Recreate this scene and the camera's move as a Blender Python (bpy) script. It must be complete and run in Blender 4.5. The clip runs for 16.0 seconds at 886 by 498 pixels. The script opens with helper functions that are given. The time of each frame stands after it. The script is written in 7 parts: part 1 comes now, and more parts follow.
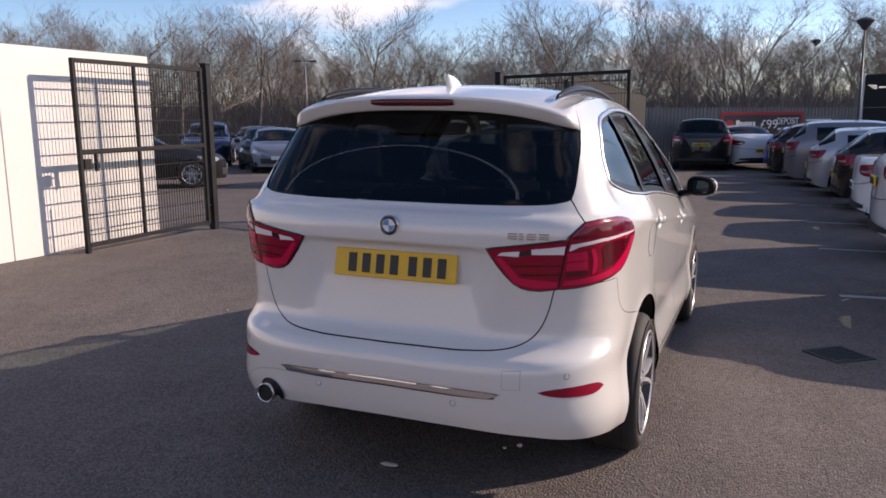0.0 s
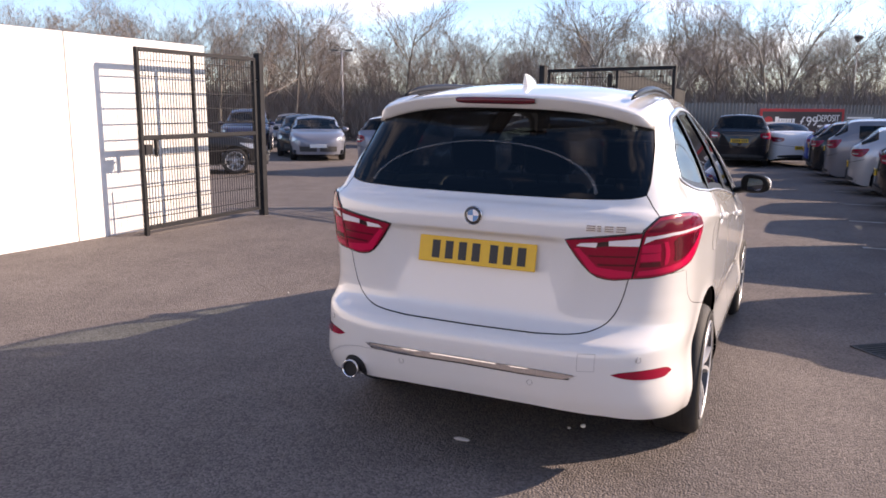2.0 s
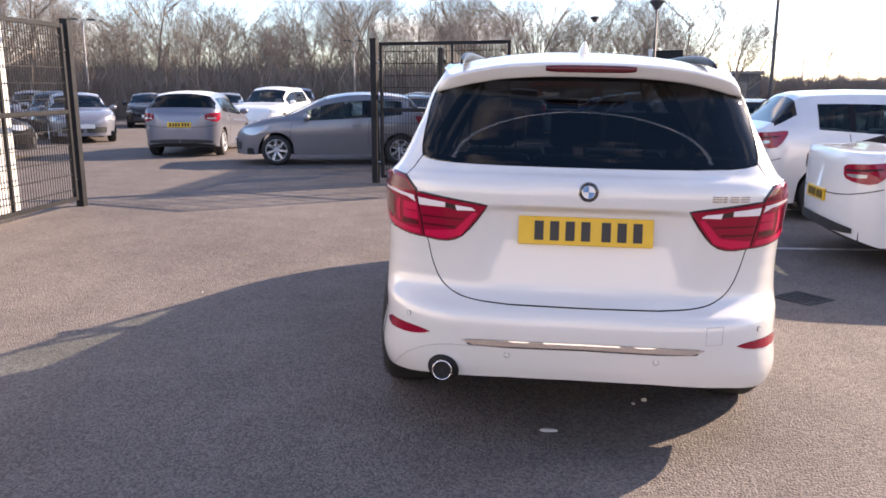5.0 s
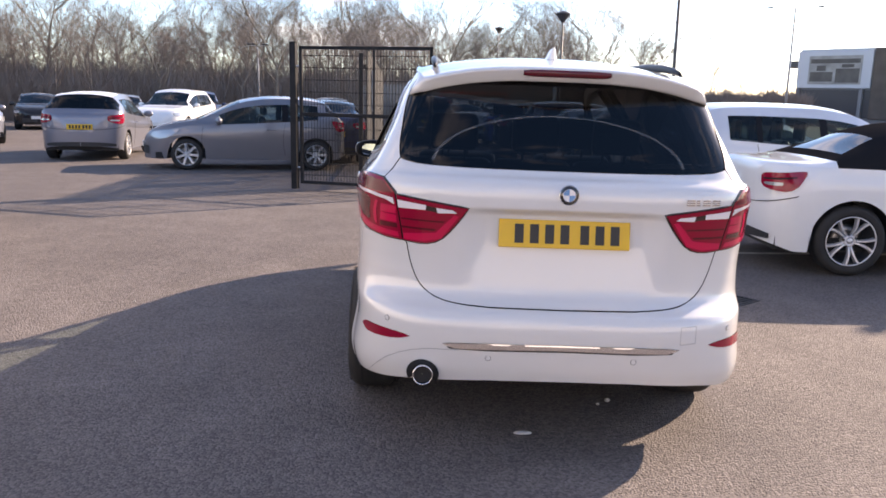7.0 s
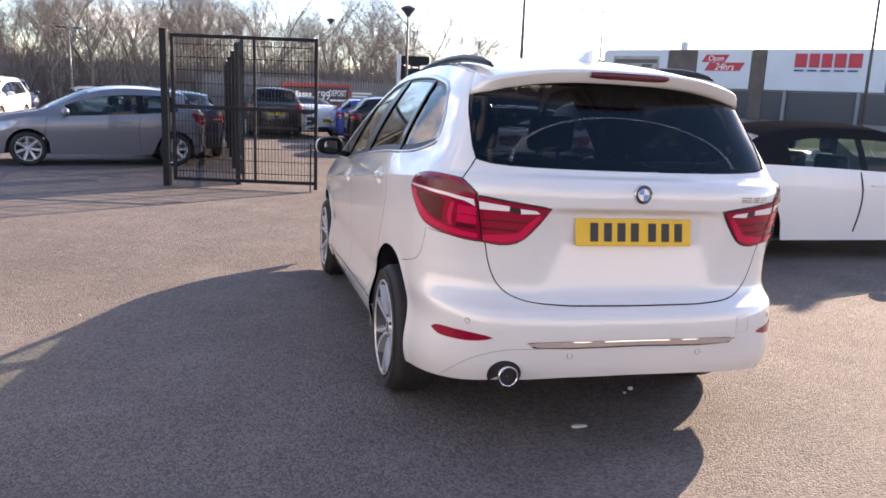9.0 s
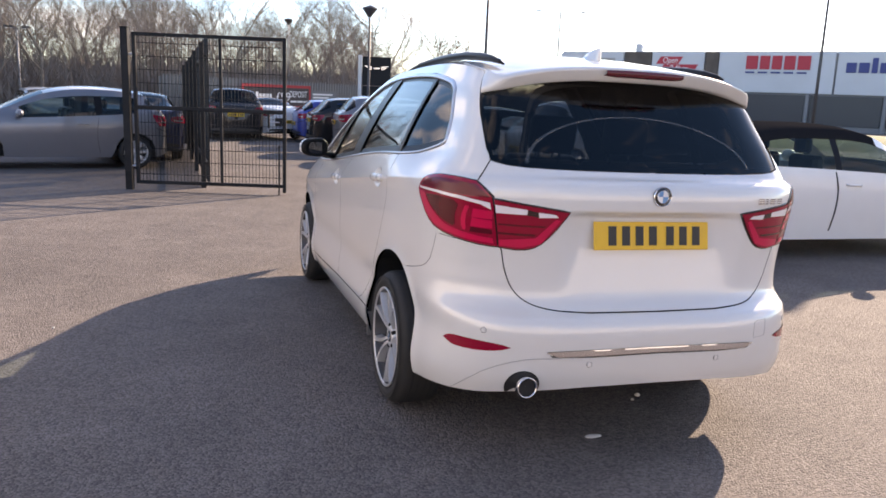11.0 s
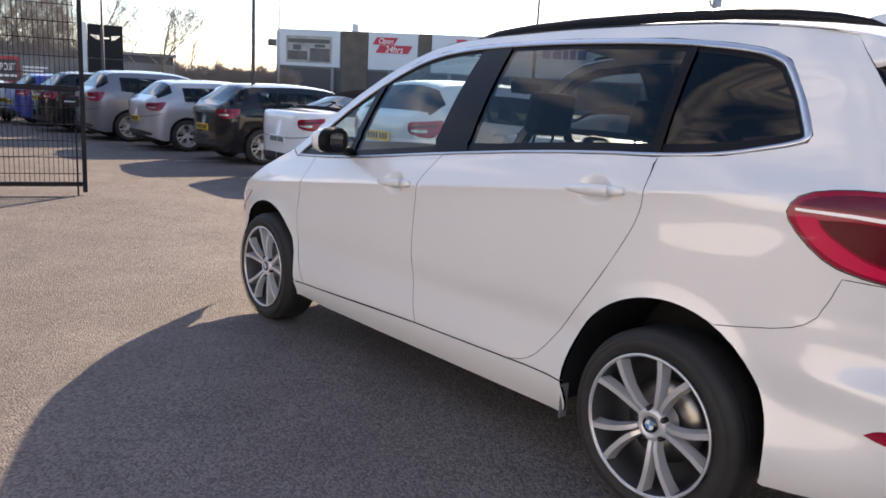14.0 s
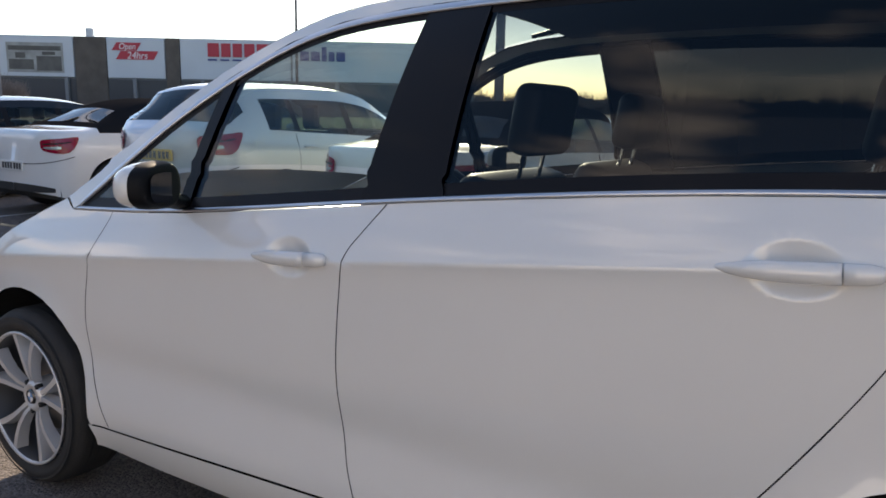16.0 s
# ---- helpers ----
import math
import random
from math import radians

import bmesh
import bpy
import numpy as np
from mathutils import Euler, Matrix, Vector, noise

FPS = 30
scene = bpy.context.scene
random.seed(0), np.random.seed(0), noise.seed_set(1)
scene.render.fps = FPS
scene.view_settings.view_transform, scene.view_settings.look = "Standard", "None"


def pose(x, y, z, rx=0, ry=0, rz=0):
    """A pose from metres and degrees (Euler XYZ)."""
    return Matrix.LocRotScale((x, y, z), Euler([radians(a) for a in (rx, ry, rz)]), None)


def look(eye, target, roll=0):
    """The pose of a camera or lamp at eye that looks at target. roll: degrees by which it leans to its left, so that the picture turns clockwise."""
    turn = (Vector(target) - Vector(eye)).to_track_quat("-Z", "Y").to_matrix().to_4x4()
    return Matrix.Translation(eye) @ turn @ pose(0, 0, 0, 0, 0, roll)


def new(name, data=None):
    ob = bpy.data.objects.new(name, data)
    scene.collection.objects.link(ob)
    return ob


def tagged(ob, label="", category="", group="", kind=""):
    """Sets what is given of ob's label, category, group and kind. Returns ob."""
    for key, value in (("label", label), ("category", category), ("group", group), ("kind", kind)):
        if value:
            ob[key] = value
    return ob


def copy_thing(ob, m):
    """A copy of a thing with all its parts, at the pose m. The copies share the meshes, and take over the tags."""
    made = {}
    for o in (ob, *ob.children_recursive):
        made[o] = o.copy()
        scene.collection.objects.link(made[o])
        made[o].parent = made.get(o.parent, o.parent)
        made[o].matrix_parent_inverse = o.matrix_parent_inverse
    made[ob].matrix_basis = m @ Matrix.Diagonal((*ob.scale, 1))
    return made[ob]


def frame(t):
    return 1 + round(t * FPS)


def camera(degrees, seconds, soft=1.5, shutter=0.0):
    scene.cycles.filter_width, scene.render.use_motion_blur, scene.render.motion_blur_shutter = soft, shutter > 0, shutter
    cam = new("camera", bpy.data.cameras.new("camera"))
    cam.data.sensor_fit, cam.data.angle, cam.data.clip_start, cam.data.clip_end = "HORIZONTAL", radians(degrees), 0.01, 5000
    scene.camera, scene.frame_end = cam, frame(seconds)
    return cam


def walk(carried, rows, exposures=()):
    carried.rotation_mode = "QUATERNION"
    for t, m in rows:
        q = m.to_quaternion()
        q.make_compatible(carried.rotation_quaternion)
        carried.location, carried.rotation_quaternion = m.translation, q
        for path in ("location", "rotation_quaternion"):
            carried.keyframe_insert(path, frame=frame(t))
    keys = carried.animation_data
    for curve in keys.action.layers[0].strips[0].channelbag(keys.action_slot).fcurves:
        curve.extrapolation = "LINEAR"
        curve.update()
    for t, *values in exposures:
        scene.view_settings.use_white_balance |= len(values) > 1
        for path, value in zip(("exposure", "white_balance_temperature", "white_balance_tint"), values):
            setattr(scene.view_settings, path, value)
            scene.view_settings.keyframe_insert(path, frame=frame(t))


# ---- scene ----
cam = camera(59.2, 16.0, soft=1.7)
PATH = [
    (0, (1.37, -2.689, 1.531), (0.63, -0.861, 1.198), -0.7),
    (0.5, (1.284, -2.915, 1.556), (0.525, -1.105, 1.174), -1.0),
    (1, (1.266, -2.976, 1.561), (0.479, -1.177, 1.179), -0.8),
    (1.5, (1.259, -2.985, 1.568), (0.46, -1.187, 1.208), -0.3),
    (2, (1.247, -2.981, 1.562), (0.445, -1.185, 1.205), 0.3),
    (2.5, (1.211, -2.98, 1.561), (0.417, -1.181, 1.198), 0.5),
    (3, (1.107, -2.992, 1.542), (0.367, -1.178, 1.142), 1.9),
    (3.5, (0.779, -2.963, 1.512), (0.128, -1.115, 1.11), 3.2),
    (4, (0.4, -2.994, 1.511), (-0.103, -1.103, 1.098), 4.3),
    (4.5, (0.005, -3.049, 1.531), (-0.308, -1.119, 1.111), 1.6),
    (7, (-0.57, -3.035, 1.505), (-0.512, -1.075, 1.113), 1.3),
    (7.5, (-0.784, -2.953, 1.469), (-0.638, -0.998, 1.072), 1.2),
    (8, (-1.085, -2.868, 1.486), (-0.849, -0.924, 1.078), 1.7),
    (8.5, (-1.416, -2.853, 1.482), (-1.023, -0.934, 1.079), 1.9),
    (9, (-1.619, -2.847, 1.504), (-1.108, -0.954, 1.107), 2.3),
    (11.5, (-1.915, -2.441, 1.471), (-1.239, -0.599, 1.081), 2.5),
    (12, (-2.194, -2.13, 1.458), (-1.35, -0.364, 1.048), 4.4),
    (12.5, (-2.56, -1.792, 1.452), (-1.591, -0.101, 1.003), 4.1),
    (13, (-2.756, -1.362, 1.415), (-1.739, 0.303, 0.972), 4.6),
    (13.5, (-2.942, -0.934, 1.387), (-1.812, 0.664, 0.977), 4.2),
    (14, (-2.983, -0.506, 1.371), (-1.729, 0.999, 0.967), 3.3),
    (14.5, (-2.937, -0.068, 1.368), (-1.61, 1.381, 0.995), 3.2),
    (15, (-2.837, 0.381, 1.363), (-1.386, 1.707, 0.995), 1.4),
    (15.5, (-2.562, 0.738, 1.335), (-1.006, 1.944, 0.976), 0.6),
    (16, (-2.279, 1.015, 1.329), (-0.635, 2.09, 0.954), 1.1),
]
walk(cam, [(t, look(eye, target, roll)) for t, eye, target, roll in PATH], [(0, 0.85, 8250, 23), (1.5, 1.52, 8600, 24), (3, 1.64, 8650, 23), (4.5, 2.12, 9000, 22), (7, 1.98, 9050, 22), (8.5, 2.14, 9150, 22), (11.5, 1.95, 9350, 20), (13, 1.96, 9550, 21), (14, 1.88, 9350, 18), (15.5, 1.54, 9100, 14), (16, 1.38, 9100, 14)])

# ---- world, sun, exposure ----
SUN_AZ, SUN_EL = radians(53.5), radians(23.8)
SUN_WAY = Vector((math.sin(SUN_AZ) * math.cos(SUN_EL), math.cos(SUN_AZ) * math.cos(SUN_EL), math.sin(SUN_EL)))
world = bpy.data.worlds.new("sky")
scene.world = world
world.use_nodes = True
wn, wl = world.node_tree.nodes, world.node_tree.links
wn.clear()
w_out, w_bg = wn.new("ShaderNodeOutputWorld"), wn.new("ShaderNodeBackground")
sky = wn.new("ShaderNodeTexSky")
sky.sky_type, sky.sun_disc = "NISHITA", False
sky.sun_elevation, sky.sun_rotation = SUN_EL, SUN_AZ
sky.air_density, sky.dust_density, sky.ozone_density = 0.70, 0.25, 3.0
# thin fair-weather clouds, strongest low over the horizon
w_co, w_map = wn.new("ShaderNodeTexCoord"), wn.new("ShaderNodeMapping")
w_map.inputs["Scale"].default_value, w_map.inputs["Location"].default_value = (2.2, 2.2, 7.0), (3.1, 1.7, 0.6)
w_noise, w_ramp, w_mix = wn.new("ShaderNodeTexNoise"), wn.new("ShaderNodeValToRGB"), wn.new("ShaderNodeMix")
w_noise.inputs["Scale"].default_value, w_noise.inputs["Detail"].default_value = 1.7, 6.0
w_ramp.color_ramp.elements[0].position, w_ramp.color_ramp.elements[1].position = 0.525, 0.79
w_mix.data_type = "RGBA"
w_mix.inputs["B"].default_value = (5.8, 5.6, 5.9, 1)
wl.new(w_co.outputs["Generated"], w_map.inputs["Vector"])
wl.new(w_map.outputs["Vector"], w_noise.inputs["Vector"])
wl.new(w_noise.outputs["Fac"], w_ramp.inputs["Fac"])
w_sep, w_low, w_mul = wn.new("ShaderNodeSeparateXYZ"), wn.new("ShaderNodeMapRange"), wn.new("ShaderNodeMath")
w_low.inputs["From Min"].default_value, w_low.inputs["From Max"].default_value = 1.60, 0.22
w_mul.operation = "MULTIPLY"
wl.new(w_co.outputs["Generated"], w_sep.inputs["Vector"])
wl.new(w_sep.outputs["Z"], w_low.inputs["Value"])
wl.new(w_low.outputs["Result"], w_mul.inputs[0])
wl.new(w_ramp.outputs["Color"], w_mul.inputs[1])
wl.new(w_mul.outputs["Value"], w_mix.inputs["Factor"])
w_hue = wn.new("ShaderNodeHueSaturation")
w_hue.inputs["Saturation"].default_value, w_hue.inputs["Value"].default_value = 1.16, 0.78
wl.new(sky.outputs["Color"], w_hue.inputs["Color"])
wl.new(w_hue.outputs["Color"], w_mix.inputs["A"])
wl.new(w_mix.outputs["Result"], w_bg.inputs["Color"])
w_bg.inputs["Strength"].default_value = 0.150
wl.new(w_bg.outputs["Background"], w_out.inputs["Surface"])
sun = new("sun", bpy.data.lights.new("sun", "SUN"))
sun.data.energy, sun.data.angle, sun.data.color = 2.8, radians(0.53), (1.0, 0.955, 0.90)
sun.matrix_world = look(SUN_WAY * 60, (0, 0, 0))


# ---- small tools ----
def link_mesh(name, bm, material, parent=None, label="", smooth=True):
    me = bpy.data.meshes.new(name)
    bm.to_mesh(me)
    bm.free()
    for p in me.polygons:
        p.use_smooth = smooth
    if material:
        me.materials.append(material)
    ob = new(name, me)
    if parent:
        ob.parent = parent
    if label:
        ob["label"] = label
    return ob


def part(name, bm, material, parent, label="", smooth=False):
    """Links a bmesh as ONE mesh object under a thing or under a part."""
    return link_mesh(name, bm, material, parent, label, smooth)


def thing(name, label, category, m=None, group="", kind=""):
    """An Empty that carries the parts of a thing."""
    ob = new(name)
    ob.empty_display_size = 0.2
    if m is not None:
        ob.matrix_world = m
    return tagged(ob, label, category, group, kind)


def add_box(bm, lo, hi, bevel=0.0, rounds=1):
    """A box between two corners, with its edges broken by bevel."""
    c = [(a + b) / 2 for a, b in zip(lo, hi)]
    d = [abs(b - a) for a, b in zip(lo, hi)]
    got = bmesh.ops.create_cube(bm, size=1, matrix=Matrix.Translation(c) @ Matrix.Diagonal((*d, 1)))
    if bevel:
        edges = list({e for v in got["verts"] for e in v.link_edges})
        bmesh.ops.bevel(bm, geom=edges, offset=bevel, segments=rounds, profile=0.5, affect="EDGES")
    return bm


def box(lo, hi, bevel=0.0):
    return add_box(bmesh.new(), lo, hi, bevel)


def add_tube(bm, pts, radius, sides=8, closed=False, flat=1.0, up=None, caps=True):
    """A tube along pts; radius may be a list. flat squeezes it across."""
    pts = [Vector(p) for p in pts]
    n = len(pts)
    rings = []
    side_was = None
    for i, p in enumerate(pts):
        a = pts[(i - 1) % n] if closed or i else p
        b = pts[(i + 1) % n] if closed or i < n - 1 else p
        way = (b - a).normalized()
        if side_was is None:
            ref = Vector(up) if up else (Vector((0, 0, 1)) if abs(way.z) < 0.9 else Vector((1, 0, 0)))
            side = way.cross(ref).normalized()
        else:
            side = (side_was - way * side_was.dot(way)).normalized()
        side_was = side
        top = side.cross(way).normalized()
        r = radius[i] if isinstance(radius, (list, tuple)) else radius
        rings.append([bm.verts.new(p + side * (r * flat * math.cos(k * math.tau / sides)) + top * (r * math.sin(k * math.tau / sides))) for k in range(sides)])
    for i in range(n if closed else n - 1):
        a, b = rings[i], rings[(i + 1) % n]
        for k in range(sides):
            bm.faces.new((a[k], a[(k + 1) % sides], b[(k + 1) % sides], b[k]))
    if caps and not closed:
        bm.faces.new(rings[0])
        bm.faces.new(reversed(rings[-1]))
    return bm


def tube(pts, radius, sides=8, **more):
    bm = add_tube(bmesh.new(), pts, radius, sides, **more)
    bmesh.ops.recalc_face_normals(bm, faces=bm.faces)
    return bm


def add_lathe(bm, profile, sides=32, axis="X", at=(0, 0, 0)):
    """A turned solid: profile of (along, radius) about an axis."""
    rings = []
    for along, r in profile:
        ring = []
        for k in range(sides):
            a = k * math.tau / sides
            c, s = r * math.cos(a), r * math.sin(a)
            v = {"X": (along, c, s), "Y": (c, along, s), "Z": (c, s, along)}[axis]
            ring.append(bm.verts.new(Vector(v) + Vector(at)))
        rings.append(ring)
    for a, b in zip(rings, rings[1:]):
        for k in range(sides):
            bm.faces.new((a[k], a[(k + 1) % sides], b[(k + 1) % sides], b[k]))
    bmesh.ops.recalc_face_normals(bm, faces=bm.faces)
    return bm


def lathe(profile, sides=32, axis="X", at=(0, 0, 0)):
    return add_lathe(bmesh.new(), profile, sides, axis, at)


def letters(name, words, size, m, material, parent, label="", extrude=0.004, slant=0.0, align="LEFT"):
    """Lettering as a mesh, in the built-in font."""
    cu = bpy.data.curves.new(name, "FONT")
    cu.body, cu.size, cu.extrude, cu.shear, cu.align_x = words, size, extrude, slant, align
    tmp = bpy.data.objects.new(name, cu)
    scene.collection.objects.link(tmp)
    me = bpy.data.meshes.new_from_object(tmp.evaluated_get(bpy.context.evaluated_depsgraph_get()))
    bpy.data.objects.remove(tmp)
    me.materials.clear()
    me.materials.append(material)
    ob = new(name, me)
    ob.parent = parent
    ob.matrix_basis = m
    if label:
        ob["label"] = label
    return ob


# ---- materials ----
def material(name, color, rough=0.5, metal=0.0, coat=0.0, vary=0.0, vary_scale=3.0, grain=0.0, grain_scale=200.0, bump=0.0, bump_scale=200.0,
             random_piece=0.0, spec=0.5, tint2=None, coat_rough=0.05, coat_ior=1.5):
    """Paint, metal, stone: a base colour with variation at two scales, and a fine relief."""
    mat = bpy.data.materials.new(name)
    mat.use_nodes = True
    nt = mat.node_tree
    b = nt.nodes["Principled BSDF"]
    b.inputs["Roughness"].default_value, b.inputs["Metallic"].default_value = rough, metal
    b.inputs["Coat Weight"].default_value, b.inputs["Coat Roughness"].default_value = coat, coat_rough
    b.inputs["Specular IOR Level"].default_value, b.inputs["Coat IOR"].default_value = spec, coat_ior
    b.inputs["Base Color"].default_value = (*color, 1)
    if not (vary or grain or bump or random_piece):
        return mat
    co = nt.nodes.new("ShaderNodeTexCoord")

    def noise_at(scale, detail):
        n = nt.nodes.new("ShaderNodeTexNoise")
        n.inputs["Scale"].default_value, n.inputs["Detail"].default_value = scale, detail
        nt.links.new(co.outputs["Object"], n.inputs["Vector"])
        return n

    last = None
    for amount, scale, detail in ((vary, vary_scale, 5), (grain, grain_scale, 2)):
        if not amount:
            continue
        n = noise_at(scale, detail)
        mix = nt.nodes.new("ShaderNodeMix")
        mix.data_type = "RGBA"
        ramp = nt.nodes.new("ShaderNodeMapRange")
        ramp.inputs["From Min"].default_value, ramp.inputs["From Max"].default_value = 0.3, 0.7
        nt.links.new(n.outputs["Fac"], ramp.inputs["Value"])
        nt.links.new(ramp.outputs["Result"], mix.inputs["Factor"])
        low = [c * (1 - amount) for c in (tint2 or color)]
        high = [min(1, c * (1 + amount)) for c in color]
        if last is None:
            mix.inputs["A"].default_value, mix.inputs["B"].default_value = (*low, 1), (*high, 1)
        else:
            mix.blend_type = "MULTIPLY"
            mix.inputs["Factor"].default_value = 1
            nt.links.remove(mix.inputs["Factor"].links[0])
            g = nt.nodes.new("ShaderNodeMapRange")
            g.inputs["From Min"].default_value, g.inputs["From Max"].default_value = 0.3, 0.7
            g.inputs["To Min"].default_value, g.inputs["To Max"].default_value = 1 - amount, 1 + amount
            nt.links.new(n.outputs["Fac"], g.inputs["Value"])
            nt.links.new(last, mix.inputs["A"])
            nt.links.new(g.outputs["Result"], mix.inputs["B"])
        last = mix.outputs["Result"]
    if random_piece:
        info, g, mix = nt.nodes.new("ShaderNodeObjectInfo"), nt.nodes.new("ShaderNodeMapRange"), nt.nodes.new("ShaderNodeMix")
        mix.data_type, mix.blend_type = "RGBA", "MULTIPLY"
        mix.inputs["Factor"].default_value = 1
        g.inputs["To Min"].default_value, g.inputs["To Max"].default_value = 1 - random_piece, 1 + random_piece
        nt.links.new(info.outputs["Random"], g.inputs["Value"])
        nt.links.new(g.outputs["Result"], mix.inputs["B"])
        if last is None:
            mix.inputs["A"].default_value = (*color, 1)
        else:
            nt.links.new(last, mix.inputs["A"])
        last = mix.outputs["Result"]
    if last:
        nt.links.new(last, b.inputs["Base Color"])
    if bump:
        n, bp = noise_at(bump_scale, 3), nt.nodes.new("ShaderNodeBump")
        bp.inputs["Strength"].default_value, bp.inputs["Distance"].default_value = bump, 0.004
        nt.links.new(n.outputs["Fac"], bp.inputs["Height"])
        nt.links.new(bp.outputs["Normal"], b.inputs["Normal"])
    return mat


def glass(name, color, rough=0.0, clear=1.0):
    """Thin pane: tinted straight-through light with a Fresnel gloss."""
    mat = bpy.data.materials.new(name)
    mat.use_nodes = True
    nt = mat.node_tree
    nt.nodes.clear()
    out, mix, face = nt.nodes.new("ShaderNodeOutputMaterial"), nt.nodes.new("ShaderNodeMixShader"), nt.nodes.new("ShaderNodeLayerWeight")
    power, gloss = nt.nodes.new("ShaderNodeMath"), nt.nodes.new("ShaderNodeMapRange")
    power.operation = "POWER"
    power.inputs[1].default_value = 4.6
    face.inputs["Blend"].default_value = 0.5
    gloss.inputs["To Min"].default_value, gloss.inputs["To Max"].default_value = 0.045, 1.0
    tr, gl = nt.nodes.new("ShaderNodeBsdfTransparent"), nt.nodes.new("ShaderNodeBsdfGlossy")
    tr.inputs["Color"].default_value = (*color, 1)
    gl.inputs["Roughness"].default_value = rough
    nt.links.new(face.outputs["Facing"], power.inputs[0])
    nt.links.new(power.outputs["Value"], gloss.inputs["Value"])
    nt.links.new(gloss.outputs["Result"], mix.inputs["Fac"])
    nt.links.new(tr.outputs["BSDF"], mix.inputs[1])
    nt.links.new(gl.outputs["BSDF"], mix.inputs[2])
    nt.links.new(mix.outputs["Shader"], out.inputs["Surface"])
    return mat


def film(name, color, cover):
    """A thin see-through film of dust."""
    mat = bpy.data.materials.new(name)
    mat.use_nodes = True
    nt = mat.node_tree
    nt.nodes.clear()
    out, mix = nt.nodes.new("ShaderNodeOutputMaterial"), nt.nodes.new("ShaderNodeMixShader")
    tr, df = nt.nodes.new("ShaderNodeBsdfTransparent"), nt.nodes.new("ShaderNodeBsdfDiffuse")
    df.inputs["Color"].default_value = (*color, 1)
    co, n, g = nt.nodes.new("ShaderNodeTexCoord"), nt.nodes.new("ShaderNodeTexNoise"), nt.nodes.new("ShaderNodeMapRange")
    n.inputs["Scale"].default_value = 14
    g.inputs["To Min"].default_value, g.inputs["To Max"].default_value = cover * 0.4, cover * 1.6
    nt.links.new(co.outputs["Object"], n.inputs["Vector"])
    nt.links.new(n.outputs["Fac"], g.inputs["Value"])
    nt.links.new(g.outputs["Result"], mix.inputs["Fac"])
    nt.links.new(tr.outputs["BSDF"], mix.inputs[1])
    nt.links.new(df.outputs["BSDF"], mix.inputs[2])
    nt.links.new(mix.outputs["Shader"], out.inputs["Surface"])
    return mat


def asphalt_material():
    mat = bpy.data.materials.new("asphalt")
    mat.use_nodes = True
    nt = mat.node_tree
    b = nt.nodes["Principled BSDF"]
    co = nt.nodes.new("ShaderNodeTexCoord")
    b.inputs["Roughness"].default_value, b.inputs["Specular IOR Level"].default_value = 0.85, 0.3

    def noise_at(scale, detail, rough=0.5):
        n = nt.nodes.new("ShaderNodeTexNoise")
        n.inputs["Scale"].default_value, n.inputs["Detail"].default_value, n.inputs["Roughness"].default_value = scale, detail, rough
        nt.links.new(co.outputs["Object"], n.inputs["Vector"])
        return n

    patches, stains = noise_at(0.35, 6, 0.6), noise_at(2.3, 5, 0.6)
    chips = nt.nodes.new("ShaderNodeTexVoronoi")
    chips.inputs["Scale"].default_value = 95
    nt.links.new(co.outputs["Object"], chips.inputs["Vector"])
    r1 = nt.nodes.new("ShaderNodeValToRGB")
    r1.color_ramp.elements[0].position, r1.color_ramp.elements[1].position = 0.32, 0.70
    r1.color_ramp.elements[0].color, r1.color_ramp.elements[1].color = (0.119, 0.102, 0.096, 1), (0.172, 0.148, 0.138, 1)
    nt.links.new(patches.outputs["Fac"], r1.inputs["Fac"])
    m1, g1 = nt.nodes.new("ShaderNodeMix"), nt.nodes.new("ShaderNodeMapRange")
    m1.data_type, m1.blend_type = "RGBA", "MULTIPLY"
    m1.inputs["Factor"].default_value = 1
    g1.inputs["From Min"].default_value, g1.inputs["From Max"].default_value = 0.3, 0.7
    g1.inputs["To Min"].default_value, g1.inputs["To Max"].default_value = 0.86, 1.12
    nt.links.new(stains.outputs["Fac"], g1.inputs["Value"])
    nt.links.new(r1.outputs["Color"], m1.inputs["A"])
    nt.links.new(g1.outputs["Result"], m1.inputs["B"])
    m2, g2 = nt.nodes.new("ShaderNodeMix"), nt.nodes.new("ShaderNodeMapRange")
    m2.data_type, m2.blend_type = "RGBA", "MULTIPLY"
    m2.inputs["Factor"].default_value = 1
    g2.inputs["To Min"].default_value, g2.inputs["To Max"].default_value = 0.62, 1.38
    sep = nt.nodes.new("ShaderNodeSeparateColor")
    nt.links.new(chips.outputs["Color"], sep.inputs["Color"])
    nt.links.new(sep.outputs["Red"], g2.inputs["Value"])
    nt.links.new(m1.outputs["Result"], m2.inputs["A"])
    nt.links.new(g2.outputs["Result"], m2.inputs["B"])
    nt.links.new(m2.outputs["Result"], b.inputs["Base Color"])
    bp = nt.nodes.new("ShaderNodeBump")
    bp.inputs["Strength"].default_value, bp.inputs["Distance"].default_value, bp.invert = 0.65, 0.010, True
    nt.links.new(chips.outputs["Distance"], bp.inputs["Height"])
    nt.links.new(bp.outputs["Normal"], b.inputs["Normal"])
    return mat


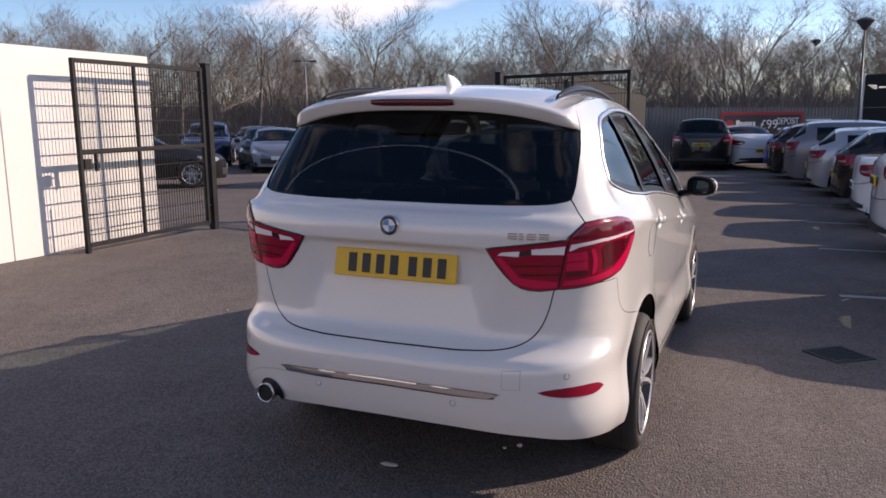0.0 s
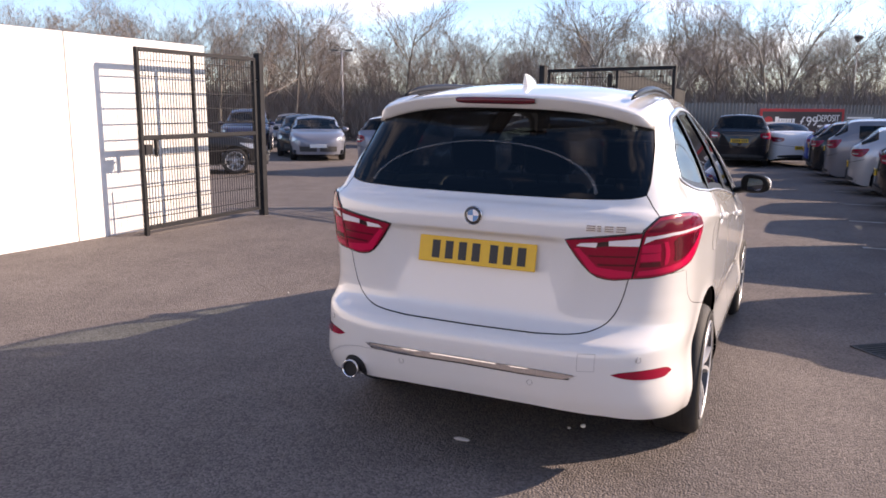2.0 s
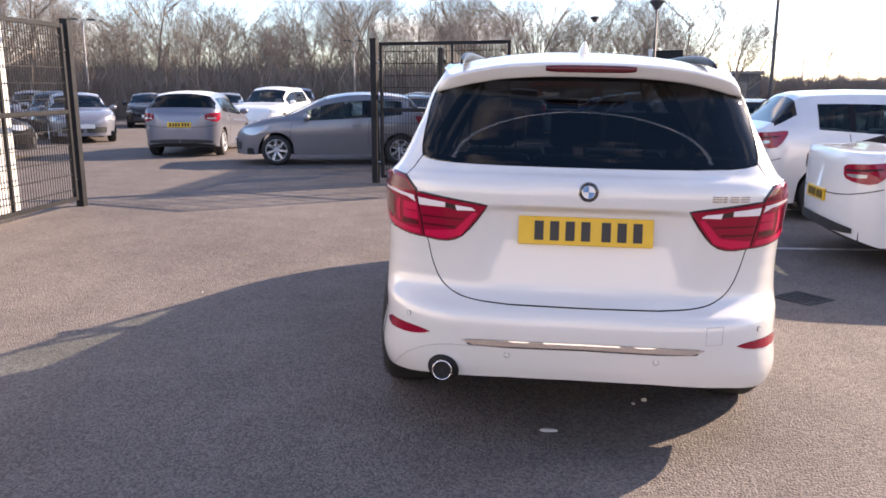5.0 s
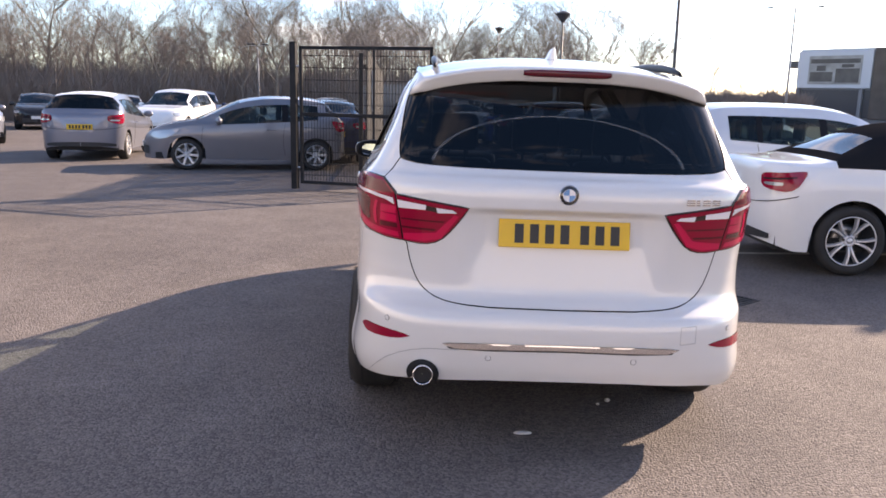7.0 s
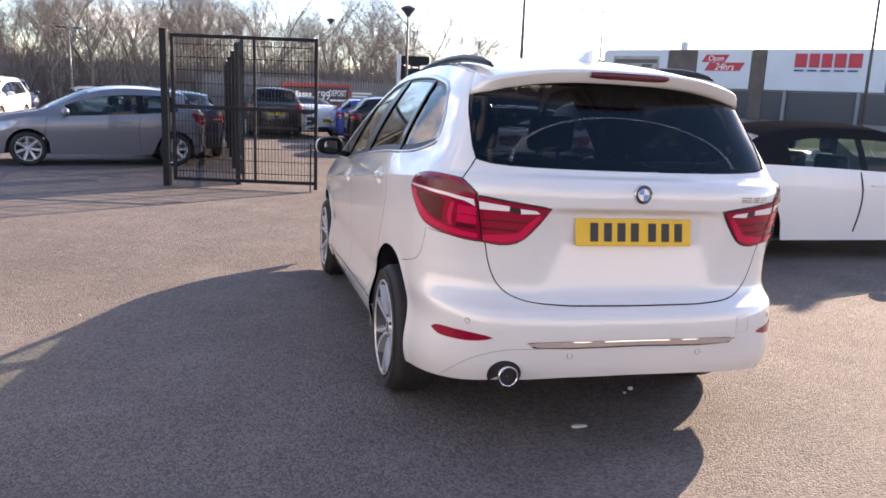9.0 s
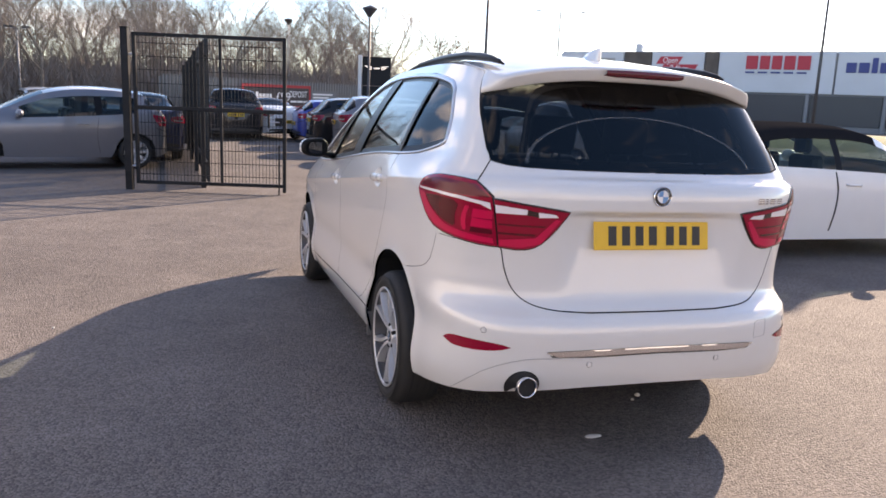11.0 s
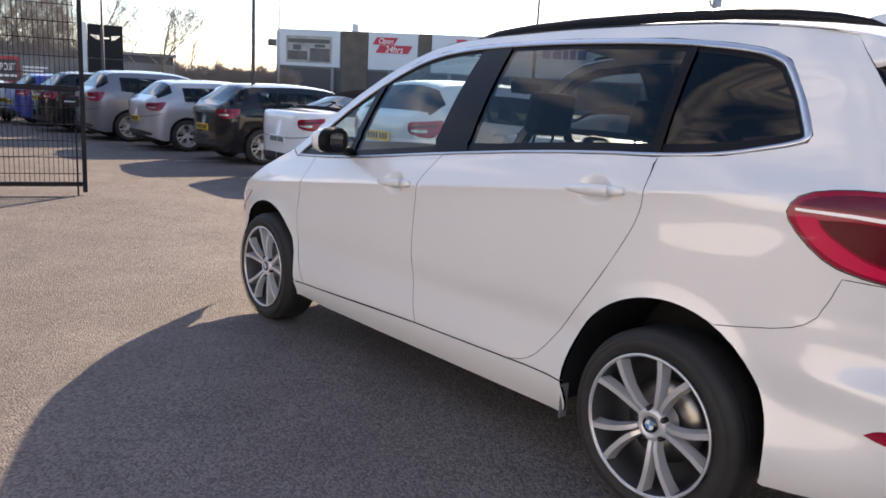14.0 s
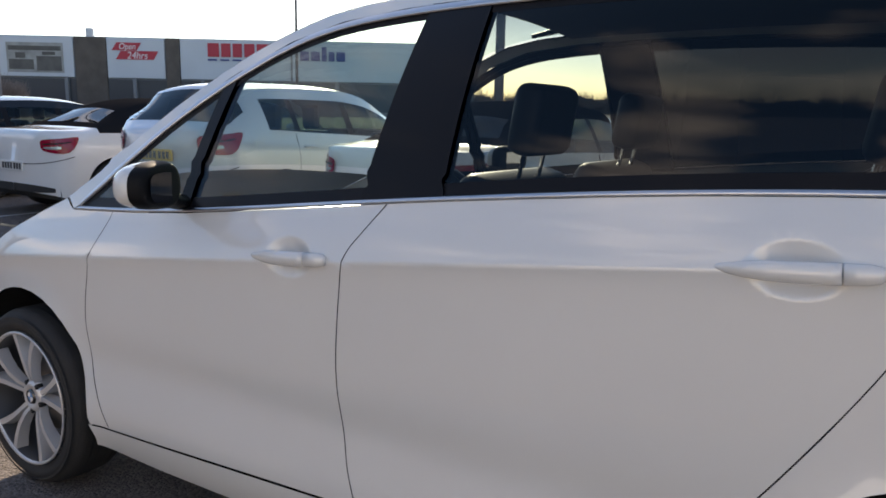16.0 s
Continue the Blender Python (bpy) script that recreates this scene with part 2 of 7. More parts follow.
ASPHALT = asphalt_material()
WHITE_PAINT = material("white_paint", (0.71, 0.70, 0.68), 0.30, coat=1.0, coat_rough=0.012, vary=0.02, vary_scale=1.5, coat_ior=1.75)
MIRROR_BLACK = material("mirror_black", (0.008, 0.008, 0.009), 0.55, spec=0.12)
MIRROR_SILVER = material("mirror_silver", (0.85, 0.86, 0.88), 0.02, metal=1.0)
DARK_UNDER = material("dark_underbody", (0.012, 0.012, 0.013), 0.7)
BLACK_TRIM = material("black_trim", (0.010, 0.010, 0.012), 0.34, coat=0.06, spec=0.12)
BLACK_PLASTIC = material("black_plastic", (0.025, 0.025, 0.026), 0.6, bump=0.2, bump_scale=400)
CHROME = material("chrome", (0.78, 0.78, 0.80), 0.10, metal=1.0)
SATIN = material("satin_aluminium", (0.62, 0.63, 0.66), 0.28, metal=1.0)
RUBBER = material("tyre_rubber", (0.022, 0.021, 0.021), 0.75, vary=0.25, vary_scale=8, bump=0.3, bump_scale=150)
ALLOY = material("alloy_silver", (0.60, 0.60, 0.61), 0.30, metal=0.45, coat=0.4)
ALLOY_GREY = material("alloy_grey", (0.09, 0.09, 0.095), 0.45, metal=0.6)
DISC = material("brake_disc", (0.35, 0.33, 0.31), 0.35, metal=1.0)
LAMP_RED = material("lamp_red", (0.30, 0.002, 0.024), 0.16, spec=0.14, coat=0.7, coat_rough=0.02)
LAMP_GLOW = material("lamp_bright_red", (0.62, 0.008, 0.062), 0.20, spec=0.14, coat=0.7, coat_rough=0.02)
LAMP_SMOKE = material("lamp_smoke", (0.125, 0.004, 0.018), 0.16, spec=0.14, coat=0.35, coat_rough=0.02)
LAMP_DEEP = material("lamp_deep_red", (0.105, 0.001, 0.008), 0.18, spec=0.35, coat=0.7, coat_rough=0.02)
LAMP_CLEAR = material("lamp_clear", (0.82, 0.76, 0.78), 0.12, coat=1.0, coat_rough=0.01)
LAMP_BLACK = material("lamp_black", (0.03, 0.004, 0.006), 0.15, coat=1.0)
PLATE_YELLOW = material("plate_yellow", (0.80, 0.46, 0.03), 0.35, vary=0.03, vary_scale=20)
PLATE_WHITE = material("plate_white", (0.75, 0.75, 0.73), 0.35)
PLATE_BLACK = material("plate_black", (0.015, 0.015, 0.015), 0.4)
BADGE_BLUE = material("badge_blue", (0.10, 0.28, 0.52), 0.2, coat=1.0)
BADGE_WHITE = material("badge_white", (0.80, 0.80, 0.80), 0.2, coat=1.0)
BADGE_BLACK = material("badge_black", (0.010, 0.010, 0.012), 0.2, coat=1.0)
CABIN_DARK = material("cabin_dark", (0.020, 0.020, 0.021), 0.8, vary=0.2, vary_scale=10)
CABIN_GREY = material("cabin_grey", (0.20, 0.19, 0.18), 0.85)
LEATHER = material("seat_leather", (0.018, 0.017, 0.017), 0.45, vary=0.2, vary_scale=20, bump=0.2, bump_scale=120)
GLASS_CLEAR = glass("window_glass", (0.82, 0.91, 0.87))
GLASS_SMOKE = glass("privacy_glass", (0.075, 0.078, 0.085))
GLASS_SIDE = glass("side_privacy_glass", (0.030, 0.031, 0.034))
GLASS_CAR = glass("parked_car_glass", (0.38, 0.46, 0.45))
GLASS_TINT = glass("rear_door_glass", (0.27, 0.29, 0.30))
DUST_FILM = film("window_dust", (0.55, 0.54, 0.52), 0.14)
GATE_STEEL = material("gate_steel", (0.020, 0.020, 0.022), 0.55, spec=0.15, vary=0.25, vary_scale=6)
WALL_WHITE = material("white_render", (0.68, 0.67, 0.65), 0.7, vary=0.03, vary_scale=0.8, bump=0.15, bump_scale=60)


def slope(y, x=0.0):
    """The yard falls gently away and to the side, with a shallow dip round the drain."""
    dip = 0.05 * math.exp(-((x - 0.8) / 2.2) ** 2 - ((y - 3.8) / 1.8) ** 2)
    return -0.0105 * max(-4.0, min(60.0, y - 0.4)) - 0.008 * max(-6.5, min(3.0, x)) - dip


# ---- ground ----
def make_ground():
    bm = bmesh.new()
    ys = [-600, -120, -30, -10, -3.6, -2.4, -1.2] + [0.3 * i for i in range(-1, 30)] + [9.5, 14, 22, 40, 60.4, 140, 300, 900]
    xs = [-900, -200, -60, -20, -6.5, -5.2] + [0.3 * i for i in range(-13, 11)] + [3.6, 4.2, 5.0, 7.0, 12, 60, 200, 900]
    grid = [[bm.verts.new((x, y, slope(y, x))) for x in xs] for y in ys]
    for a, b in zip(grid, grid[1:]):
        for i in range(len(xs) - 1):
            bm.faces.new((a[i], a[i + 1], b[i + 1], b[i]))
    return tagged(link_mesh("ground", bm, ASPHALT, smooth=True), "worn grey tarmac yard with fine pale chippings", "ground", kind="structure")


make_ground()


# ---- white boundary wall ----
def make_white_wall():
    wall = thing("wall_white", "tall plain white flat-panelled boundary wall behind the open gate", "wall", kind="structure")
    x0, x1, top = -6.42, -6.22, 2.37
    edges = [5.70, 3.42, 1.1, -1.3, -3.7, -6.1, -8.5]
    for b, a in zip(edges, edges[1:]):
        part("wall_panel", box((x0, a + 0.006, -0.1), (x1 + random.uniform(-0.003, 0.003), b - 0.006, top), 0.004), WALL_WHITE, wall)
    part("wall_core", box((x0 + 0.03, -8.49, -0.1), (x1 - 0.03, 5.69, top - 0.01)), material("joint_grey", (0.16, 0.16, 0.16), 0.8), wall)


make_white_wall()


def make_bounce_wall():
    """Unseen wall added behind the camera's start; bounces sunlight into shade, closes the yard."""
    w = thing("wall_south", "plain pale rendered wall, added out of view to bounce sunlight into the yard", "wall", kind="structure")
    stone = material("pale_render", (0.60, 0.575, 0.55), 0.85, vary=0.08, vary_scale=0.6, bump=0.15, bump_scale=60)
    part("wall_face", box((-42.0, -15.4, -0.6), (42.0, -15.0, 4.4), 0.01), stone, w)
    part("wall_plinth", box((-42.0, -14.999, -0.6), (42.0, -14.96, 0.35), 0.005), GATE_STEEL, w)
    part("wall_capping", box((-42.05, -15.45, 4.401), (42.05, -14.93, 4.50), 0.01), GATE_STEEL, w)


make_bounce_wall()


# ---- steel mesh gates ----
def make_gate(name, hinge, free, label, hinge_side):
    """A welded-mesh gate leaf between a hinge post and its free end, both on the plan."""
    hinge, free = Vector(hinge), Vector(free)
    width = (free - hinge).length
    turn = math.degrees(math.atan2(free.y - hinge.y, free.x - hinge.x))
    base = slope(hinge.y, hinge.x)
    gate = thing(name, label, "gate", pose(hinge.x, hinge.y, base, 0, 0, turn), "yard gates")
    top, low, tube_w = 2.26, 0.09, 0.05
    part("stile", box((0.09, -0.025, low), (0.14, 0.025, top), 0.004), GATE_STEEL, gate)
    part("stile", box((width - 0.05, -0.025, 0.02), (width, 0.025, top), 0.004), GATE_STEEL, gate)
    part("mid_stile", box((0.09 + (width - 0.09) * 0.56, -0.02, low + 0.05), (0.13 + (width - 0.09) * 0.56, 0.02, top - 0.05), 0.003), GATE_STEEL, gate)
    for z in (low, 1.18, top - tube_w):
        part("rail", box((0.141, -0.024, z), (width - 0.051, 0.024, z + tube_w), 0.003), GATE_STEEL, gate)
    vert = bmesh.new()
    n = int((width - 0.2) / 0.05)
    for i in range(n):
        x = 0.16 + (width - 0.23) * (i + 0.5) / n
        add_box(vert, (x - 0.003, 0.002, low + 0.03), (x + 0.003, 0.008, top - 0.03))
    tagged(part("mesh_infill", vert, GATE_STEEL, gate), kind="stuff")
    flat = bmesh.new()
    for i in range(11):
        z = low + 0.05 + (top - low - 0.1) * (i + 0.5) / 11
        for dy in (-0.006, 0.0105):
            add_box(flat, (0.15, dy - 0.003, z - 0.004), (width - 0.06, dy + 0.003, z + 0.004))
    tagged(part("mesh_infill", flat, GATE_STEEL, gate), kind="stuff")
    lock = part("lock_box", box((width - 0.16, -0.035, 1.0), (width - 0.055, 0.035, 1.12), 0.004), GATE_STEEL, gate)
    part("lock_frame", box((width - 0.27, -0.022, 0.97), (width - 0.24, 0.022, 1.18), 0.003), GATE_STEEL, gate)
    part("handle", tube([(width - 0.1, -0.035, 1.06), (width - 0.1, -0.075, 1.06), (width - 0.21, -0.075, 1.06)], 0.009, 8), SATIN, lock, "bright lever handle")
    part("drop_bolt", tube([(width - 0.10, -0.04, 0.72), (width - 0.10, -0.04, -0.01)], 0.010, 8), GATE_STEEL, gate)
    for z in (0.35, 1.95):
        part("hinge", tube([(-0.0, -0.01, z), (0.09, -0.01, z)], 0.014, 8), SATIN, gate, "bright hinge pin")
    post = thing(name + "_post", "dark grey square steel gate post with a flat cap", "gate post", pose(hinge.x, hinge.y, base, 0, 0, turn), "gate posts")
    part("post_shaft", box((-0.06, -0.05, -0.1), (0.04, 0.05, 2.31), 0.005), GATE_STEEL, post)
    part("post_cap", box((-0.066, -0.056, 2.311), (0.046, 0.056, 2.325), 0.003), GATE_STEEL, post)


make_gate("mesh_gate", (-5.86, 6.40), (-5.86, 4.08), "dark grey welded-mesh steel gate leaf, swung open along the white wall", 1)
make_gate("mesh_gate", (-2.62, 9.72), (-0.42, 9.12), "dark grey welded-mesh steel gate leaf, standing half open", -1)

# ---- the white people carrier: its skin as one sheet (s round the body, z up) ----
def lerp_table(tab, v):
    """Smooth (Catmull-Rom) interpolation through (v, value) pairs."""
    if v <= tab[0][0]: return tab[0][1]
    if v >= tab[-1][0]: return tab[-1][1]
    for i in range(len(tab) - 1):
        if v <= tab[i + 1][0]: break
    (a, fa), (b, fb) = tab[i], tab[i + 1]
    h = b - a
    ma = (fb - tab[i - 1][1]) / (b - tab[i - 1][0]) if i else (fb - fa) / h
    mb = (tab[i + 2][1] - fa) / (tab[i + 2][0] - a) if i + 2 < len(tab) else (fb - fa) / h
    q = (v - a) / h
    return ((2*q**3 - 3*q*q + 1)*fa + (q**3 - 2*q*q + q)*h*ma + (3*q*q - 2*q**3)*fb + (q**3 - q*q)*h*mb)
REAR = [(.20,.17),(.26,.09),(.34,.048),(.42,.03),(.50,.022),(.56,.022),(.605,.04),(.635,.085),(.67,.115),(.76,.122),(.86,.115),(.96,.102),(1.05,.09),(1.10,.09),(1.14,.108),(1.165,.155),(1.30,.245),(1.45,.345),(1.56,.42),(1.64,.46)]
D = .75
AXR, AXF = .925, 3.70
def step01(a, b, v):
    q = min(1.0, max(0.0, (v - a) / (b - a)))
    return q * q * (3 - 2 * q)
def crease(y): return 1.065 - .095*(max(y,.4) - 1.1)
def half_width(y, z):
    r = z - crease(y)
    if r > .12:
        q = r - .12
        x = .835 - .38*q - .35*q*q
    elif r > 0:
        x = .893 - .35*r - 1.1*r*r
    else:
        x = .881 + .012*math.exp(r/.04)
    x += .014*math.exp(-((z-.35)/.08)**2) - .010*math.exp(-((z-.53)/.07)**2)
    if z < .30: x -= 2.5*(.30-z)**2
    for ax in (AXR, AXF):
        d = math.hypot(y-ax, z-.325)
        x += .012*math.exp(-((d-.37)/.05)**2)
    q = min(1, max(0, (y-.55)/.6))
    x *= 1 + .030*q*q*(3-2*q) - .065*(1-q*q*(3-2*q))*step01(1.06, 1.22, z)*(1 - .6*step01(1.35, 1.52, z))
    f = max(0, y-2.9)
    x *= 1 - .022*f*f
    f = max(0, y-3.75)/.85
    if f > 0: x *= max(.05, 1-min(1,f)**2.6)**(1/2.6)
    return x
S1 = 1.437
_TABLES = {}
def corner_table(n):
    """A rounded quarter plan of power n: distance along it, share of the width, share of the depth."""
    n = round(n, 2)
    if n not in _TABLES:
        way, fx, fy = [0.0], [0.0], [1.0]
        for i in range(1, 241):
            c, d = math.sin(i/240*math.pi/2), math.cos(i/240*math.pi/2)
            r = (c**n + max(0, d)**n)**(-1/n)
            fx.append(r*c), fy.append(max(0, r*d))
            way.append(way[-1] + math.hypot(.88*(fx[-1]-fx[-2]), .75*(fy[-1]-fy[-2])))
        _TABLES[n] = ([w*S1/way[-1] for w in way], fx, fy)
    return _TABLES[n]
def _pick(xs, ys, v):
    lo, hi = 0, len(xs)-1
    if v <= xs[0]: return ys[0]
    if v >= xs[-1]: return ys[-1]
    while hi - lo > 1:
        m = (lo+hi)//2
        if xs[m] <= v: lo = m
        else: hi = m
    return ys[lo] + (ys[hi]-ys[lo])*(v-xs[lo])/(xs[hi]-xs[lo])
def rear_at(z, k):
    """Rear face at the centre; the step above the bumper fades towards the corners (k: 0 centre, 1 corner)."""
    y = lerp_table(REAR, z)
    if .56 < z < .80:
        soft = .022 + .10*(z-.56)/.24
        f = min(1, max(0, (k-.55)/.35))
        y += (soft-y)*f*f*(3-2*f)
    return y
POWER = [(.62, 3.8), (.80, 3.85), (1.0, 4.0), (1.08, 4.15), (1.14, 4.7), (1.20, 6.6), (1.25, 7.6), (1.5, 8.0)]
def corner_power(z):
    """The rear window is flat across with tight corners; the bumper below is rounder."""
    return lerp_table(POWER, z)
def surf(s, z):
    a = abs(s)
    if a < S1:
        way, fx, fy = corner_table(corner_power(z))
        f = _pick(way, fx, a)
        y = rear_at(z, a/S1) + D - D*_pick(way, fy, a) + .03*f*f*step01(1.05, 1.25, z)
        x = half_width(max(y,.25), z)*f
    else:
        y = rear_at(z,1) + D + a - S1 + .03*step01(1.05, 1.25, z)
        x = half_width(y, z)
    return (math.copysign(x, s), y, z)
def s_x(x, z):
    """Sheet coordinate of a point on the rear at x."""
    lo, hi = 0, S1
    for _ in range(30):
        m = (lo+hi)/2
        if surf(m, z)[0] < abs(x): lo = m
        else: hi = m
    return math.copysign((lo+hi)/2, x)
def s_y(y, z):
    """Sheet coordinate of a point on the side at y."""
    lo, hi = 0, 6.0
    for _ in range(34):
        m = (lo+hi)/2
        if surf(m, z)[1] < y: lo = m
        else: hi = m
    return (lo+hi)/2


def sheet_pt(s, z, dent=True):
    x, y, z = surf(s, z)
    if dent:
        y += plate_dent(x, z)
        x -= math.copysign(handle_dent(y, z), x) if abs(x) > 0.7 else 0.0
    return Vector((x, y, z))


def plate_dent(x, z):
    """The hollow round the number plate: sharp above, running out below."""
    if not 0.64 < z < 1.05 or abs(x) > 0.46:
        return 0.0
    side = 1 - step01(0.31, 0.45, abs(x) + 0.25 * max(0, 0.98 - z) * 0)
    top = 1 - step01(1.006, 1.036, z)
    low = step01(0.64, 1.0, z)
    return 0.050 * side * top * low


HANDLES = ((2.406, 0.951), (1.232, 1.054))


def handle_dent(y, z):
    """The hand hollows behind the two door handles."""
    d = 0.0
    for hy, hz in HANDLES:
        q = math.hypot((y - hy - 0.005) / 0.086, (z - hz) / 0.053)
        if q < 1:
            d = 0.027 * (1 - q * q) ** 1.5
    return d


ROOF_EDGE = [(0.40, 1.556), (0.65, 1.594), (1.0, 1.626), (1.5, 1.638), (2.0, 1.634), (2.33, 1.624), (2.6, 1.590), (2.85, 1.490), (3.1, 1.330),
             (3.3, 1.175), (3.5, 1.035), (3.64, 0.975), (3.78, 0.915), (3.9, 0.845), (4.05, 0.755), (4.2, 0.66), (4.4, 0.53), (4.5, 0.46)]
CROWN = [(0.4, 0.074), (1.0, 0.064), (2.0, 0.060), (2.6, 0.045), (3.3, 0.03), (3.45, 0.035), (3.8, 0.095), (4.2, 0.19), (4.5, 0.24)]
BOW = [(0.4, 0.0), (1.8, 0.0), (2.4, 0.10), (2.9, 0.22), (3.45, 0.26), (3.8, 0.20), (4.5, 0.06)]


def roof_edge(y):
    return lerp_table(ROOF_EDGE, y)


def top_pt(u, y):
    """Roof, windscreen and bonnet: u from -1 to 1 across."""
    w = half_width(y, roof_edge(y))
    return Vector((w * u, y + lerp_table(BOW, y) * (1 - u * u), roof_edge(y) + lerp_table(CROWN, y) * (1 - abs(u) ** 2.3)))


def rx(x, z):
    return (s_x(x, z), z)


def sy(y, z):
    return (s_y(y, z), z)


def dense(points, closed=True, gap=0.02):
    """Walks an outline in short steps."""
    out = []
    n = len(points)
    for i in range(n if closed else n - 1):
        a, b = points[i], points[(i + 1) % n]
        k = max(1, int(math.dist(a, b) / gap))
        out += [(a[0] + (b[0] - a[0]) * j / k, a[1] + (b[1] - a[1]) * j / k) for j in range(k)]
    if not closed:
        out.append(points[-1])
    return out


def inset(poly, d):
    area = sum(a[0] * b[1] - b[0] * a[1] for a, b in zip(poly, poly[1:] + poly[:1]))
    sign = 1 if area > 0 else -1
    out = []
    n = len(poly)
    for i, p in enumerate(poly):
        a, b = poly[i - 1], poly[(i + 1) % n]
        tx, ty = b[0] - a[0], b[1] - a[1]
        l = math.hypot(tx, ty) or 1
        out.append((p[0] - sign * ty / l * d, p[1] + sign * tx / l * d))
    return out


def inside(p, poly):
    x, y = p
    hit = False
    j = len(poly) - 1
    for i in range(len(poly)):
        (xi, yi), (xj, yj) = poly[i], poly[j]
        if (yi > y) != (yj > y) and x < (xj - xi) * (y - yi) / (yj - yi) + xi:
            hit = not hit
        j = i
    return hit


def smooth_outline(points, rounds=2, keep=()):
    """Rounds an outline by cutting corners, but for those in keep."""
    pts = [(p, i in keep) for i, p in enumerate(points)]
    for _ in range(rounds):
        out = []
        n = len(pts)
        for i in range(n):
            (p, fixed), (a, _f), (b, _g) = pts[i], pts[i - 1], pts[(i + 1) % n]
            if fixed:
                out.append((p, True))
            else:
                out.append(((p[0] * 0.75 + a[0] * 0.25, p[1] * 0.75 + a[1] * 0.25), False))
                out.append(((p[0] * 0.75 + b[0] * 0.25, p[1] * 0.75 + b[1] * 0.25), False))
        pts = out
    return [p for p, _f in pts]


def sheet_panel(name, poly, mat, parent, label="", where=sheet_pt, lift=0.0, gap=0.0016, skirt=0.012, step=0.03, mirror=False, shear=False, extra_rows=(), extra_points=()):
    """A pressed panel: the part of the sheet inside an outline, with its edges folded in."""
    from mathutils.geometry import delaunay_2d_cdt
    edge = inset(dense(poly, gap=min(0.02, step)), gap)
    lo = (min(p[0] for p in edge), min(p[1] for p in edge))
    hi = (max(p[0] for p in edge), max(p[1] for p in edge))
    pts = [Vector(p) for p in edge]
    n = len(pts)
    ins = inset(edge, step * 0.45)
    nz = max(2, int((hi[1] - lo[1]) / step))
    levels = [lo[1] + (hi[1] - lo[1]) * (j + 0.5) / nz for j in range(nz)] + list(extra_rows)
    ns = max(2, int((hi[0] - lo[0]) / step))
    if shear:
        levels = [-0.95 + step * j for j in range(int(1.6 / step)) if not -0.045 < -0.95 + step * j < 0.045] + [-0.036, -0.018, -0.007, 0.0, 0.007, 0.018, 0.036]
    for i in range(ns):
        s = lo[0] + (hi[0] - lo[0]) * (i + 0.5) / ns
        up = crease(surf(s, 1.0)[1]) if shear else 0.0
        for z in levels:
            p = (s, z + up)
            if lo[1] < p[1] < hi[1] and inside(p, ins):
                pts.append(Vector(p))
    pts += [Vector(p) for p in extra_points]
    got = delaunay_2d_cdt(pts, [(i, (i + 1) % n) for i in range(n)], [], 0, 1e-6)
    flat, tris = got[0], got[2]
    flip = -1.0 if mirror else 1.0
    verts, norms, faces = [], [], []
    e = 0.004
    for p in flat:
        a = where(p[0], p[1])
        du, dv = where(p[0] + e, p[1]) - where(p[0] - e, p[1]), where(p[0], p[1] + e) - where(p[0], p[1] - e)
        nor = du.cross(dv).normalized()
        a = a + nor * lift
        verts.append(Vector((a.x * flip, a.y, a.z)))
        norms.append(Vector((nor.x * flip, nor.y, nor.z)))
    for t in tris:
        c = (sum(flat[i][0] for i in t) / 3, sum(flat[i][1] for i in t) / 3)
        if inside(c, edge):
            faces.append(tuple(t) if not mirror else tuple(reversed(t)))
    if skirt:
        ids = list(range(n))
        base = len(verts)
        for i in ids:
            verts.append(verts[i].copy())
            norms.append(norms[i])
        for i in ids:
            a, b = verts[ids[i - 1]], verts[ids[(i + 1) % n]]
            verts.append(verts[i] - norms[i] * skirt)
            norms.append(norms[i])
        for i in range(n):
            j = (i + 1) % n
            q = (base + i, base + j, base + n + j, base + n + i)
            faces.append(q)
        for i in range(n):
            a, b = verts[i - 1], verts[(i + 1) % n]
            out = (b - a).cross(norms[i]).normalized()
            norms[base + i] = norms[base + n + i] = out
    me = bpy.data.meshes.new(name)
    me.from_pydata([tuple(v) for v in verts], [], faces)
    for p in me.polygons:
        p.use_smooth = True
    me.normals_split_custom_set_from_vertices([tuple(v) for v in norms])
    me.materials.append(mat)
    ob = new(name, me)
    ob.parent = parent
    if label:
        ob["label"] = label
    return ob


def arc(cy, cz, r, a0, a1, n=18):
    return [(cy + r * math.cos(radians(a0 + (a1 - a0) * i / n)), cz + r * math.sin(radians(a0 + (a1 - a0) * i / n))) for i in range(n + 1)]


def on_side(points):
    return [sy(y, z) for y, z in dense(points, gap=0.03)]


CAR = thing("people_carrier", "glossy white seven-seat people carrier parked on the tarmac", "car", pose(0.0067, -0.0399, 0.0163, -1.15, 0.95, -0.1))

# window line, from the front tip along the sill to the rear and back over the top
SILL_LINE = [(3.45, 0.992), (3.1, 1.008), (2.75, 1.036), (2.15, 1.100), (1.65, 1.147), (1.3, 1.172), (1.03, 1.184), (0.83, 1.202)]
TOP_LINE = [(0.775, 1.529), (0.82, 1.541), (0.93, 1.558), (1.17, 1.582), (1.65, 1.598), (2.04, 1.597), (2.3, 1.588), (2.52, 1.566), (2.7, 1.515), (2.9, 1.412), (3.05, 1.315), (3.2, 1.200)]
